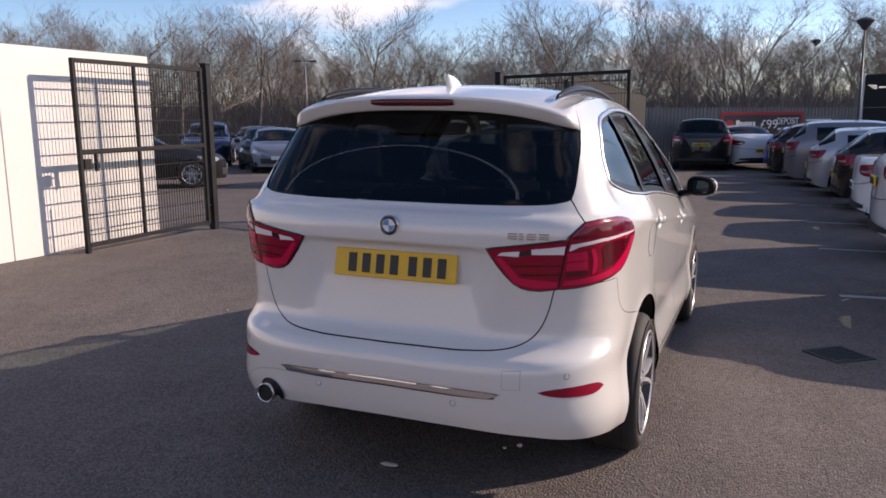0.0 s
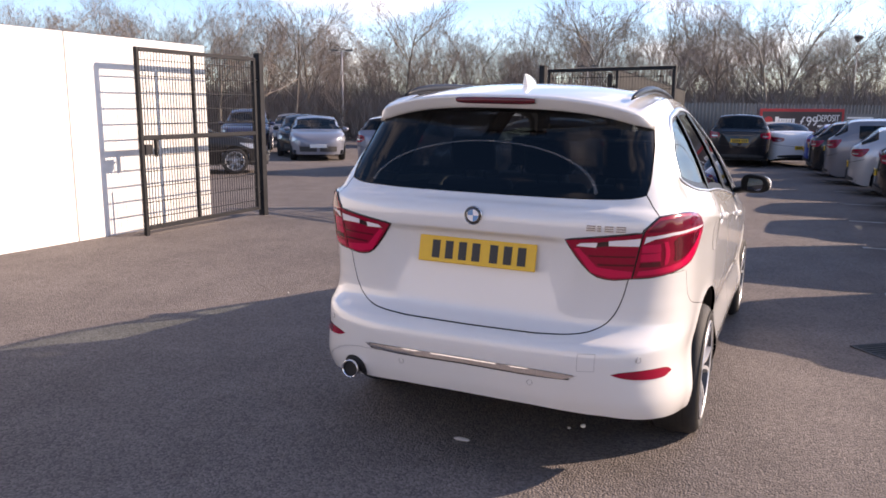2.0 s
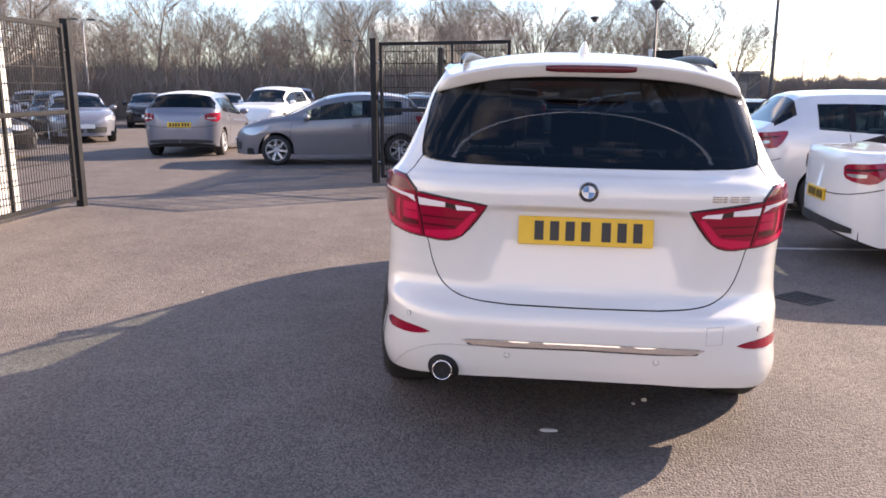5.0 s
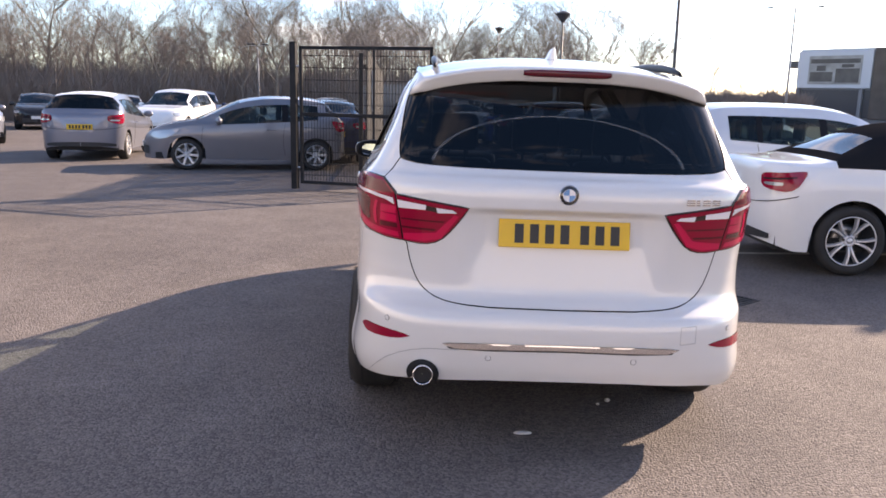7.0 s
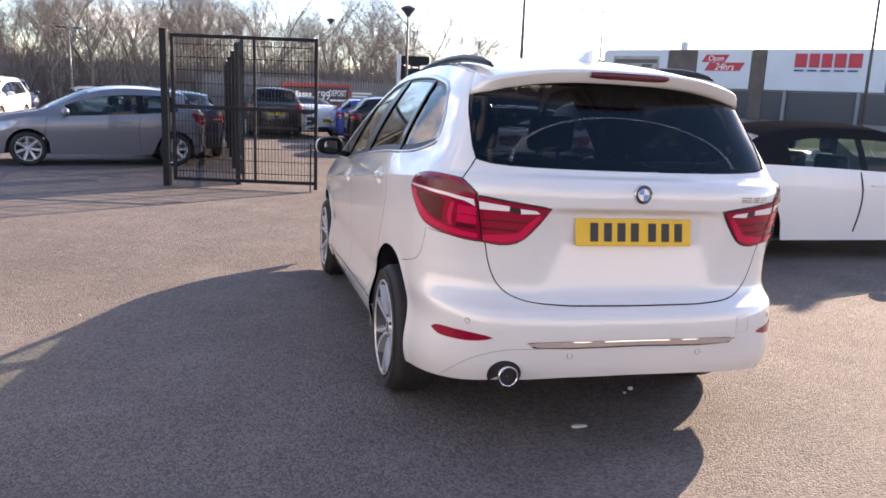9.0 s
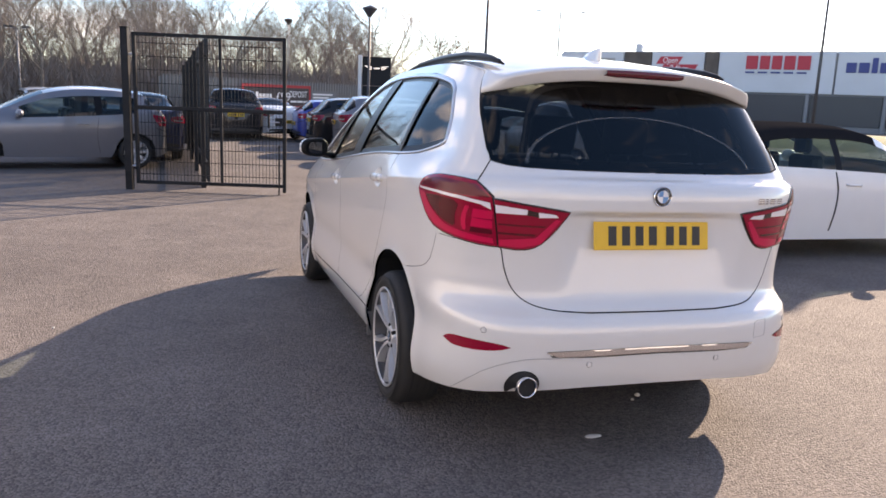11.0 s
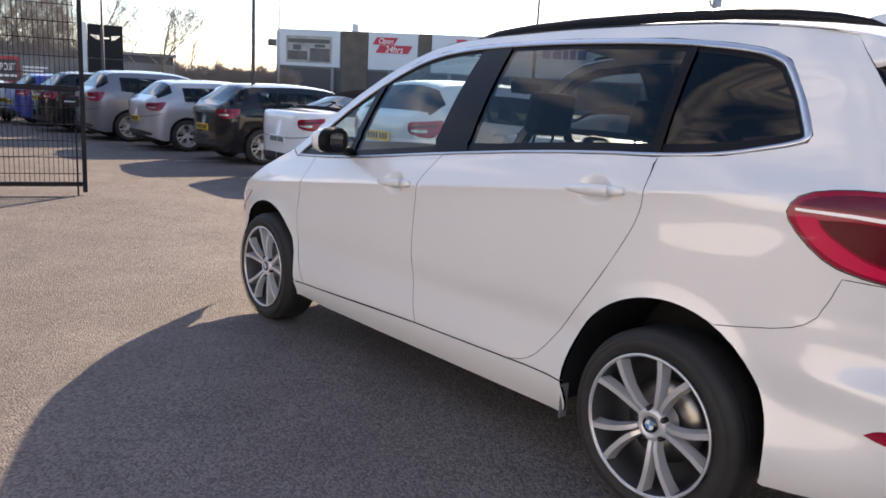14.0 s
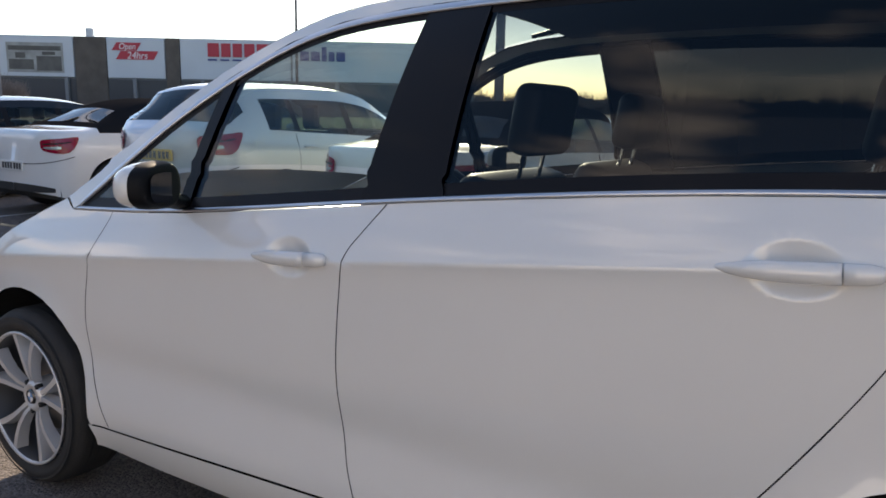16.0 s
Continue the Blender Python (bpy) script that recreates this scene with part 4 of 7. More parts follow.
def build_rear():
    low_edge = [(0.30, 0.6275), (0.46, 0.6355), (0.547, 0.660), (0.600, 0.71), (0.632, 0.79), (0.648, 0.868)]
    for _ in range(3):
        cut = [low_edge[0]]
        for (ax, az), (bx, bz) in zip(low_edge, low_edge[1:]):
            cut += [(ax * 0.75 + bx * 0.25, az * 0.75 + bz * 0.25), (ax * 0.25 + bx * 0.75, az * 0.25 + bz * 0.75)]
        low_edge = cut + [low_edge[-1]]
    tail_half = ([(0.001, 0.6255)] + [rx(x, z) for x, z in low_edge]
                 + [rx(x, z) for x, z in ((0.667, 0.891), (0.684, 0.976), (0.6945, 1.05), (0.697, 1.081), (0.7485, 1.137), (0.7185, 1.168), (0.6865, 1.2145), (0.672, 1.209), (0.629, 1.1995), (0.562, 1.194), (0.444, 1.190), (0.319, 1.188), (0.15, 1.187))] + [(0.001, 1.187)])
    tg = sheet_panel("tailgate", mirrored(tail_half), WHITE_PAINT, CAR, "white tailgate with a number plate hollow", step=0.022, extra_rows=(1.012, 1.018, 1.023, 1.028, 1.033, 1.038, 1.045))
    pane = ([(0.001, 1.190)] + [rx(x, z) for x, z in ((0.15, 1.190), (0.319, 1.191), (0.444, 1.193), (0.562, 1.197), (0.629, 1.2025), (0.672, 1.212), (0.686, 1.218), (0.690, 1.26), (0.6865, 1.32), (0.6795, 1.39), (0.6745, 1.422), (0.6635, 1.475), (0.657, 1.50), (0.58, 1.535), (0.4, 1.55))] + [(0.001, 1.555)])
    sheet_panel("rear_window", mirrored(pane), GLASS_SMOKE, tg, "dark privacy rear window", lift=-0.004, gap=0.001, step=0.04, skirt=0)
    arc_pts = [(-0.03 + 0.53 * math.cos(a), 1.196 + 0.214 * math.sin(a)) for a in [radians(4 + 172 * i / 40) for i in range(41)]]
    bm = bmesh.new()
    rows = [[bm.verts.new(sheet_pt(*rx(x * q - 0.03 * (1 - q), 1.196 + (z - 1.196) * q)) + Vector((0, -0.0015, 0))) for q in (0.972, 1.0)] for x, z in arc_pts]
    for a, b in zip(rows, rows[1:]):
        bm.faces.new((a[0], b[0], b[1], a[1]))
    part("wiper_smear", bm, DUST_FILM, tg, "pale dust arc left by the wiper", smooth=True)
    border = mirrored(pane)
    inner = inset(dense(border, gap=0.03), 0.018)
    bm = bmesh.new()
    lo = [bm.verts.new(sheet_pt(*p) + Vector((0, 0.006, 0))) for p in dense(border, gap=0.03)]
    li = [bm.verts.new(sheet_pt(*p) + Vector((0, 0.012, 0))) for p in inner]
    for i in range(len(lo)):
        j = (i + 1) % len(lo)
        bm.faces.new((lo[i], lo[j], li[j], li[i]))
    part("window_border", bm, BLACK_TRIM, tg, "black printed window border", smooth=True)
    for side in (1, -1):
        inner_lamp = smooth_outline([rx(0.403, 1.028), rx(0.541, 1.047), rx(0.696, 1.070), rx(0.660, 0.881), rx(0.578, 0.872), rx(0.516, 0.887), rx(0.462, 0.943)], 1, (0, 2, 3))
        lamp = sheet_panel("tailgate_lamp", inner_lamp, LAMP_RED, tg, "red lamp in the tailgate with a clear bar", mirror=side < 0, lift=0.007, gap=0.001, step=0.02, skirt=0.03, where=lambda s, z: sheet_pt(s, z, False))
        sheet_panel("clear_bar", [rx(0.572, 1.016), rx(0.572, 1.036), rx(0.689, 1.050), rx(0.684, 1.018)], LAMP_CLEAR, lamp, "clear light bar", mirror=side < 0, lift=0.0085, gap=0, step=0.03, skirt=0.001, where=lambda s, z: sheet_pt(s, z, False))
        sheet_panel("clear_bar", [rx(0.447, 1.008), rx(0.462, 1.020), rx(0.530, 1.027), rx(0.525, 1.006)], LAMP_CLEAR, lamp, "", mirror=side < 0, lift=0.0085, gap=0, step=0.03, skirt=0.001, where=lambda s, z: sheet_pt(s, z, False))
        sheet_panel("dark_bar", [rx(0.525, 1.007), rx(0.530, 1.027), rx(0.572, 1.035), rx(0.572, 1.014)], LAMP_BLACK, lamp, "", mirror=side < 0, lift=0.0085, gap=0, step=0.03, skirt=0.001, where=lambda s, z: sheet_pt(s, z, False))
        sheet_panel("light_ring", [rx(0.506, 0.900), rx(0.437, 0.997), rx(0.458, 1.001), rx(0.529, 0.924), rx(0.661, 0.911), rx(0.658, 0.887), rx(0.578, 0.882)], LAMP_GLOW, lamp, "bright red light ring", mirror=side < 0, lift=0.0085, gap=0, step=0.03, skirt=0.001, where=lambda s, z: sheet_pt(s, z, False))
        for z0, z1, x0 in ((0.930, 0.938, 0.535), (0.966, 0.972, 0.500)):
            sheet_panel("lamp_rib", [rx(x0, z0), rx(x0 - 0.006, z1), rx(0.672, z1 + 0.004), rx(0.670, z0 + 0.004)], LAMP_DEEP, lamp, "", mirror=side < 0, lift=0.0084, gap=0, step=0.03, skirt=0.001, where=lambda s, z: sheet_pt(s, z, False))
        pts = [sheet_pt(*p, False) for p in inset(dense(inner_lamp, gap=0.025), -0.002)]
        part("lamp_seal", tube([(p.x * side, p.y, p.z) for p in pts], 0.005, 5, closed=True), LAMP_BLACK, lamp, "black seal", smooth=True)
    # bumper
    b_half = ([(0.001, 0.322)] + [rx(x, z) for x, z in ((0.3, 0.320), (0.6, 0.305), (0.72, 0.288))] + [sy(0.36, 0.270), sy(0.46, 0.259), sy(0.536, 0.254)]
              + [sy(*p) for p in arc(0.918, 0.352, R_ARCH, 194, 114, 10)] + [sy(*p) for p in [(y - 0.0006, z - 0.0006) for y, z in SEAM]]
              + [rx(0.751, 0.8895), rx(0.668, 0.888), rx(0.655, 0.876)] + [rx(x + 0.002 * step01(0.4, 0.6, x), z - 0.002) for x, z in reversed(low_edge[:-1])] + [(0.001, 0.6235)])
    bumper = sheet_panel("rear_bumper", mirrored(b_half), WHITE_PAINT, CAR, "white rear bumper with a chrome strip", step=0.025, gap=0.0007, extra_rows=(0.598, 0.607, 0.616), skirt=0.02)
    strip = mirrored([(0.001, 0.468), rx(0.30, 0.463), rx(0.44, 0.462), rx(0.49, 0.480), rx(0.44, 0.484), rx(0.30, 0.488), (0.001, 0.490)])
    bright = sheet_panel("chrome_strip", strip, CHROME, bumper, "chrome strip across the bumper", lift=0.004, gap=0, step=0.02, skirt=0.014, extra_rows=(0.473, 0.479, 0.484))
    for v in bright.data.vertices:
        v.co.y -= 0.30 * min(0.011, max(0.0, 0.490 - v.co.z))
    # shadow line below the chrome, drawn as a black strip on the bumper
    sheet_panel("strip_shadow_gap", mirrored([(0.001, 0.459), rx(0.30, 0.455), rx(0.46, 0.458), rx(0.47, 0.466), rx(0.30, 0.4635), (0.001, 0.4675)]), BLACK_PLASTIC, bumper, "", lift=0.001, gap=0, step=0.02, skirt=0.002)
    eye = smooth_outline([rx(0.492, 0.50), rx(0.492, 0.505), rx(0.492, 0.565), rx(0.492, 0.572), rx(0.499, 0.573), rx(0.553, 0.577), rx(0.56, 0.577), rx(0.56, 0.57), rx(0.56, 0.51), rx(0.56, 0.505), rx(0.553, 0.504), rx(0.499, 0.50)], 1)
    pts = [sheet_pt(*p) for p in dense(eye, gap=0.02)]
    part("towing_cover", tube(pts, 0.0009, 4, closed=True), material("panel_gap", (0.30, 0.30, 0.30), 0.6), bumper)
    # cut for the tail pipe
    arch_pts = [sheet_pt(-s_x(0.565 + 0.068 * math.cos(a), 0.335 + 0.066 * math.sin(a)), 0.335 + 0.066 * math.sin(a)) + Vector((0, -0.0040, 0)) for a in [-0.55 + i * 4.24 / 20 for i in range(21)]]
    bm = bmesh.new()
    c = bm.verts.new(sheet_pt(-s_x(0.565, 0.345), 0.345) + Vector((0, -0.0070, 0)))
    ring = [bm.verts.new(p) for p in arch_pts]
    for a, b in zip(ring, ring[1:]):
        bm.faces.new((c, a, b))
    part("pipe_cutout", bm, DARK_UNDER, bumper)
    seam = [sheet_pt(-s_x(x, z), z) + Vector((-0.0010, -0.0008, 0)) for x, z in dense([(0.80, 0.285), (0.785, 0.31), (0.76, 0.345), (0.72, 0.385), (0.67, 0.415), (0.62, 0.435), (0.57, 0.447), (0.53, 0.452), (0.42, 0.455)], closed=False, gap=0.012)]
    part("bumper_seam", tube(seam, 0.0012, 4), material("panel_gap", (0.30, 0.30, 0.30), 0.6), bumper)
    pipe = part("tail_pipe", lathe([(0.30, 0.040), (0.02, 0.040), (0.0, 0.0425), (-0.004, 0.041), (-0.002, 0.037), (0.03, 0.0355), (0.28, 0.0355), (0.28, 0.001)], 28, "Y", (-0.565, 0.030, 0.345)), CHROME, CAR, "round chrome tail pipe", smooth=True)
    part("pipe_inside", lathe([(0.002, 0.0365), (0.010, 0.0345), (0.012, 0.001)], 28, "Y", (-0.565, 0.030, 0.345)), DARK_UNDER, pipe)
    # number plate: its marks are plain bars
    tilt = math.degrees(math.atan2(0.022, 0.113))
    plate = thing("number_plate", "", "", None)
    plate.parent = CAR
    plate.matrix_basis = pose(0.0, 0.137, 0.930, -tilt * 0.9, 0, 0)
    back = part("plate_sheet", box((-0.272, -0.006, -0.058), (0.272, 0.0, 0.058), 0.003), PLATE_YELLOW, plate, "yellow reflective plate")
    marks = [-0.188, -0.125, -0.062, 0.001, 0.083, 0.146, 0.209]
    for x in marks:
        part("plate_mark", box((x - 0.0185, -0.0085, -0.0395), (x + 0.0185, -0.0065, 0.0395), 0.0005), PLATE_BLACK, back, "dark bar")
    # round badge
    badge = part("badge", lathe([(0.004, 0.001), (0.004, 0.041), (-0.002, 0.041), (-0.006, 0.039), (-0.006, 0.001)], 36, "Y", (0.0, 0.088, 1.098)), BADGE_BLACK, CAR, "round badge with a black ring", smooth=True)
    part("badge_rim", lathe([(-0.003, 0.0415), (-0.0075, 0.0405), (-0.0075, 0.0385), (-0.004, 0.038)], 36, "Y", (0.0, 0.088, 1.098)), CHROME, badge, smooth=True)
    for k in range(4):
        bm = bmesh.new()
        c = bm.verts.new((0, 0.0815, 1.098))
        ring = [bm.verts.new((0.0245 * math.cos(a), 0.0815, 1.098 + 0.0245 * math.sin(a))) for a in [math.pi / 2 * k + i * math.pi / 16 for i in range(9)]]
        for a, b in zip(ring, ring[1:]):
            bm.faces.new((c, a, b))
        part("badge_quadrant", bm, BADGE_WHITE if k % 2 == 0 else BADGE_BLUE, badge)
    part("badge_ring", lathe([(-0.0065, 0.0265), (-0.0082, 0.0255), (-0.0065, 0.0245)], 32, "Y", (0.0, 0.088, 1.098)), CHROME, badge, smooth=True)
    # small raised marks at the tailgate's edge, as plain bars
    for i, (x, w) in enumerate(((0.485, 0.036), (0.527, 0.016), (0.556, 0.034), (0.600, 0.036))):
        p = sheet_pt(s_x(x, 1.082), 1.082)
        q = sheet_pt(s_x(x + w, 1.082), 1.082)
        bm = bmesh.new()
        for z0, z1 in ((1.071, 1.0765), (1.080, 1.0855), (1.089, 1.0945)):
            vs = [bm.verts.new((v.x, v.y - d, z)) for v in (p, q) for d in (0.0, 0.005) for z in (z0, z1)]
            bmesh.ops.convex_hull(bm, input=vs)
        part("badge_bar", bm, CHROME, tg, "chrome bar")
    # spoiler over the window, with the high stop lamp; its ends turn down into the seams beside the glass
    def lip(u):
        u = abs(u)
        return 0.285 + 0.100 * u ** 2.2, 1.600 - 0.058 * u ** 3
    def spoiler_row(u):
        back, tip = lip(u)
        x = 0.590 * u
        p0, p1 = top_pt(u * 0.975, 0.80), top_pt(u * 0.975, 0.70)
        t0, t1 = Vector((x, back + 0.10, tip + 0.022)), Vector((x, back, tip))
        c = [p0, p0.lerp(p1, 0.5), p1.lerp(t0, 0.25), p1.lerp(t0, 0.62), t0, t0.lerp(t1, 0.6) + Vector((0, 0, 0.003)), t1]
        return c + [Vector((x, back + 0.004, tip - 0.006)), Vector((x, back + 0.034, tip - 0.040)), Vector((x, back + 0.042, tip - 0.048)), Vector((x * 0.99, back + 0.15, tip - 0.045))]
    (ls, lz), (hs, hz) = rx(0.663, 1.478), sy(0.543, 1.557)
    seam = [sheet_pt(ls + (hs - ls) * q, lz + (hz - lz) * q) for q in (1.0, 0.7, 0.35, 0.0)]
    edge = [top_pt(1.0, 0.80), top_pt(1.0, 0.75), top_pt(1.0, 0.69), top_pt(1.0, 0.62), sheet_pt(*sy(0.563, 1.574))] + seam + [seam[3] + Vector((-0.02, 0.02, 0)), seam[3] + Vector((-0.04, 0.05, 0))]
    last = spoiler_row(1.0)
    ends = []
    for k in range(1, 7):
        q = k / 6
        bulge = 0.012 * math.sin(math.pi * q)
        ends.append([a.lerp(e, q) + Vector((bulge, -bulge * (i > 3), bulge * 0.4 * (i < 6))) for i, (a, e) in enumerate(zip(last, edge))])
    flip = lambda row: [Vector((-v.x, v.y, v.z)) for v in row]
    sections = [flip(r) for r in reversed(ends)] + [spoiler_row(i / 18) for i in range(-18, 19)] + ends
    bm = bmesh.new()
    rows = [[bm.verts.new(p) for p in row] for row in sections]
    for a, b in zip(rows, rows[1:]):
        for k in range(len(a) - 1):
            bm.faces.new((a[k], b[k], b[k + 1], a[k + 1]))
    bmesh.ops.remove_doubles(bm, verts=bm.verts, dist=0.0002)
    bmesh.ops.recalc_face_normals(bm, faces=bm.faces)
    spoiler = part("roof_spoiler", bm, WHITE_PAINT, CAR, "white roof spoiler over the rear window", smooth=True)
    bm = bmesh.new()
    rows = []
    for i in range(-10, 11):
        x = 0.185 * i / 10
        back, tip_z = lip(x / 0.590)
        h = 0.013 * (1 - abs(i / 10) ** 6 * 0.5)
        rows.append([bm.verts.new(p) for p in ((x, back + 0.020, tip_z + 0.004), (x, back - 0.003, tip_z - 0.010 + h * 0.5), (x, back - 0.003, tip_z - 0.012 - h), (x, back + 0.02, tip_z - 0.018 - h))])
    for a, b in zip(rows, rows[1:]):
        for k in range(3):
            bm.faces.new((a[k], b[k], b[k + 1], a[k + 1]))
    part("high_stop_lamp", bm, LAMP_DEEP, spoiler, "dark red high stop lamp", smooth=True)
    # roof, windscreen, bonnet
    def grid_top(y0, y1, n, m, u1=1.0, lift=0.0):
        bm = bmesh.new()
        rows = [[bm.verts.new(top_pt(u1 * (2 * j / m - 1), y0 + (y1 - y0) * i / n) + Vector((0, 0, lift))) for j in range(m + 1)] for i in range(n + 1)]
        for a, b in zip(rows, rows[1:]):
            for j in range(m):
                bm.faces.new((a[j], a[j + 1], b[j + 1], b[j]))
        return bm
    part("roof", grid_top(0.80, 2.33, 30, 24), WHITE_PAINT, CAR, smooth=True)
    part("windscreen", grid_top(2.34, 3.48, 18, 20, 0.985), GLASS_CLEAR, CAR, "curved clear windscreen", smooth=True)
    part("bonnet", grid_top(3.54, 4.50, 22, 24), WHITE_PAINT, CAR, smooth=True)
    # shark-fin aerial
    bm2 = bmesh.new()
    rings = []
    for i in range(9):
        h = i / 8
        z = 1.664 + 0.058 * h
        y0, y1, w = 0.70 - 0.006 * h, 0.704 + 0.16 * math.sqrt(max(0, 1 - h ** 1.7)), 0.026 * (1 - h) ** 0.6 + 0.003
        rings.append([bm2.verts.new((w * math.sin(a), (y0 + y1) / 2 - (y1 - y0) / 2 * math.cos(a), z)) for a in [k * math.tau / 16 for k in range(16)]])
    for a, b in zip(rings, rings[1:]):
        for k in range(16):
            bm2.faces.new((a[k], a[(k + 1) % 16], b[(k + 1) % 16], b[k]))
    bm2.faces.new(rings[-1])
    part("aerial_fin", bm2, WHITE_PAINT, CAR, "white shark-fin aerial", smooth=True)
    # filler flap on the driver's side
    flap = smooth_outline([sy(0.93, 0.905), sy(1.10, 0.905), sy(1.10, 1.06), sy(0.93, 1.06)], 2)
    part("filler_flap", tube([sheet_pt(*p) for p in dense(flap, gap=0.02)], 0.0016, 4, closed=True), BLACK_PLASTIC, CAR, "round-cornered filler flap outline")


build_rear()


def build_inside():
    # dark inner shell behind every gap
    bm = bmesh.new()
    ss = [-(S1 + 3.55) + (S1 + 3.55) * 2 * i / 120 for i in range(121)]
    zs = [0.24 + 0.04 * i for i in range(24)]
    rows = []
    for z in zs:
        row = []
        for s in ss:
            p = sheet_pt(s, z)
            c = Vector((0, min(max(p.y, 0.9), 3.6), p.z))
            way = (c - p).normalized()
            row.append(bm.verts.new(p + way * 0.020))
        rows.append(row)
    for j in range(len(zs) - 1):
        for i in range(len(ss) - 1):
            ys = sheet_pt((ss[i] + ss[i + 1]) / 2, zs[j])
            near_wheel = any(math.hypot(ys.y - ax, zs[j] + 0.02 - 0.335) < 0.47 for ax in (AXR, AXF)) and abs(ys.x) > 0.5
            if not near_wheel and not (ys.y < 0.9 and zs[j] < 0.33) and ys.y < 3.85 and zs[j + 1] < (0.93 if ys.y > 3.1 else 1.06 if ys.y > 1.5 else 1.14):
                bm.faces.new((rows[j][i], rows[j][i + 1], rows[j + 1][i + 1], rows[j + 1][i]))
    part("inner_shell", bm, DARK_UNDER, CAR)
    part("floor_pan", box((-0.72, 0.50, 0.25), (0.72, 4.1, 0.31)), DARK_UNDER, CAR)
    part("cabin_floor", box((-0.70, 0.30, 0.42), (0.70, 3.2, 0.46)), CABIN_DARK, CAR)
    part("front_bulkhead", box((-0.62, 3.32, 0.3), (0.62, 3.36, 0.95)), DARK_UNDER, CAR)
    bm = bmesh.new()
    rows = [[bm.verts.new(top_pt(0.96 * (2 * j / 12 - 1), 0.55 + 1.75 * i / 10) - Vector((0, 0, 0.025))) for j in range(13)] for i in range(11)]
    for a, b in zip(rows, rows[1:]):
        for j in range(12):
            bm.faces.new((a[j], a[j + 1], b[j + 1], b[j]))
    part("headlining", bm, CABIN_GREY, CAR, "pale grey headlining", smooth=True)
    # dashboard and wheel
    bm = bmesh.new()
    add_tube(bm, [(-0.70, 2.98, 0.84), (-0.4, 3.04, 0.845), (0, 3.07, 0.845), (0.4, 3.04, 0.85), (0.70, 2.98, 0.84)], 0.135, 16, flat=1.9, up=(0, 0, 1))
    part("dashboard", bm, material("dash_grain", (0.13, 0.13, 0.125), 0.28, bump=0.1, bump_scale=250, spec=0.9), CAR, "dark grained dashboard lit by the sun", smooth=True)
    part("instrument_hood", box((0.20, 2.82, 0.90), (0.54, 3.0, 1.035), 0.03), CABIN_DARK, CAR)
    part("steering_wheel", tube([(0.37 + 0.18 * math.cos(a), 2.72 + 0.07 * math.sin(a), 0.93 + 0.165 * math.sin(a)) for a in [i * math.tau / 28 for i in range(28)]], 0.015, 8, closed=True), LEATHER, CAR, smooth=True)
    part("control_screen", box((-0.11, 2.78, 1.01), (0.11, 2.795, 1.12), 0.008), BLACK_TRIM, CAR, "upright dashboard screen")
    part("room_mirror", box((-0.11, 2.50, 1.40), (0.11, 2.53, 1.465), 0.012), BLACK_TRIM, CAR, "black rear-view mirror")

    def seat(x, y, w, z=0.0, rest=True):
        ob = thing("seat", "", "", None)
        ob.parent = CAR
        bm = add_box(bmesh.new(), (x - w / 2, y - 0.05, 0.46), (x + w / 2, y + 0.48, 0.66 + z), 0.05, 3)
        part("cushion", bm, LEATHER, ob, smooth=True)
        bm = add_box(bmesh.new(), (x - w / 2, -0.065, 0), (x + w / 2, 0.065, 0.62), 0.045, 3)
        bmesh.ops.transform(bm, matrix=Matrix.Translation((0, y, 0.56 + z)) @ Matrix.Rotation(radians(17), 4, "X"), verts=bm.verts)
        part("backrest", bm, LEATHER, ob, smooth=True)
        if rest:
            bm = add_box(bmesh.new(), (x - 0.125, -0.045, 0.0), (x + 0.125, 0.045, 0.19), 0.032, 3)
            bmesh.ops.transform(bm, matrix=Matrix.Translation((0, y - 0.225, 1.205 + z)) @ Matrix.Rotation(radians(10), 4, "X"), verts=bm.verts)
            hr = part("head_restraint", bm, LEATHER, ob, smooth=True)
            for dx in (-0.06, 0.06):
                part("rest_post", tube([(x + dx, y - 0.19, 1.10 + z), (x + dx, y - 0.22, 1.23 + z)], 0.007, 6), CHROME, hr)

    for x in (-0.37, 0.37):
        seat(x, 2.22, 0.50)
    for x in (-0.43, 0.0, 0.43):
        seat(x, 1.38, 0.42, 0.01)
    part("load_cover", box((-0.62, 0.42, 0.98), (0.62, 0.98, 1.0), 0.005), CABIN_DARK, CAR, "black load cover")


build_inside()


def spoke_blade(bm, pts, w0, w1, d0, d1):
    """One cast spoke: a ridge that widens from hub to rim, sloping back at both flanks."""
    rows = []
    n = len(pts) - 1
    for i, (x, r, a) in enumerate(pts):
        q = i / n
        w, d = w0 + (w1 - w0) * q, d0 + (d1 - d0) * q
        c = Vector((x, r * math.cos(a), r * math.sin(a)))
        t = Vector((0, -math.sin(a), math.cos(a)))
        out = Vector((1, 0, 0))
        rows.append([bm.verts.new(p) for p in (c - t * w - out * d, c - t * w * 0.55, c + t * w * 0.55, c + t * w - out * d)])
    for a, b in zip(rows, rows[1:]):
        for k in range(3):
            bm.faces.new((a[k], a[k + 1], b[k + 1], b[k]))
        bm.faces.new((a[3], a[0], b[0], b[3]))


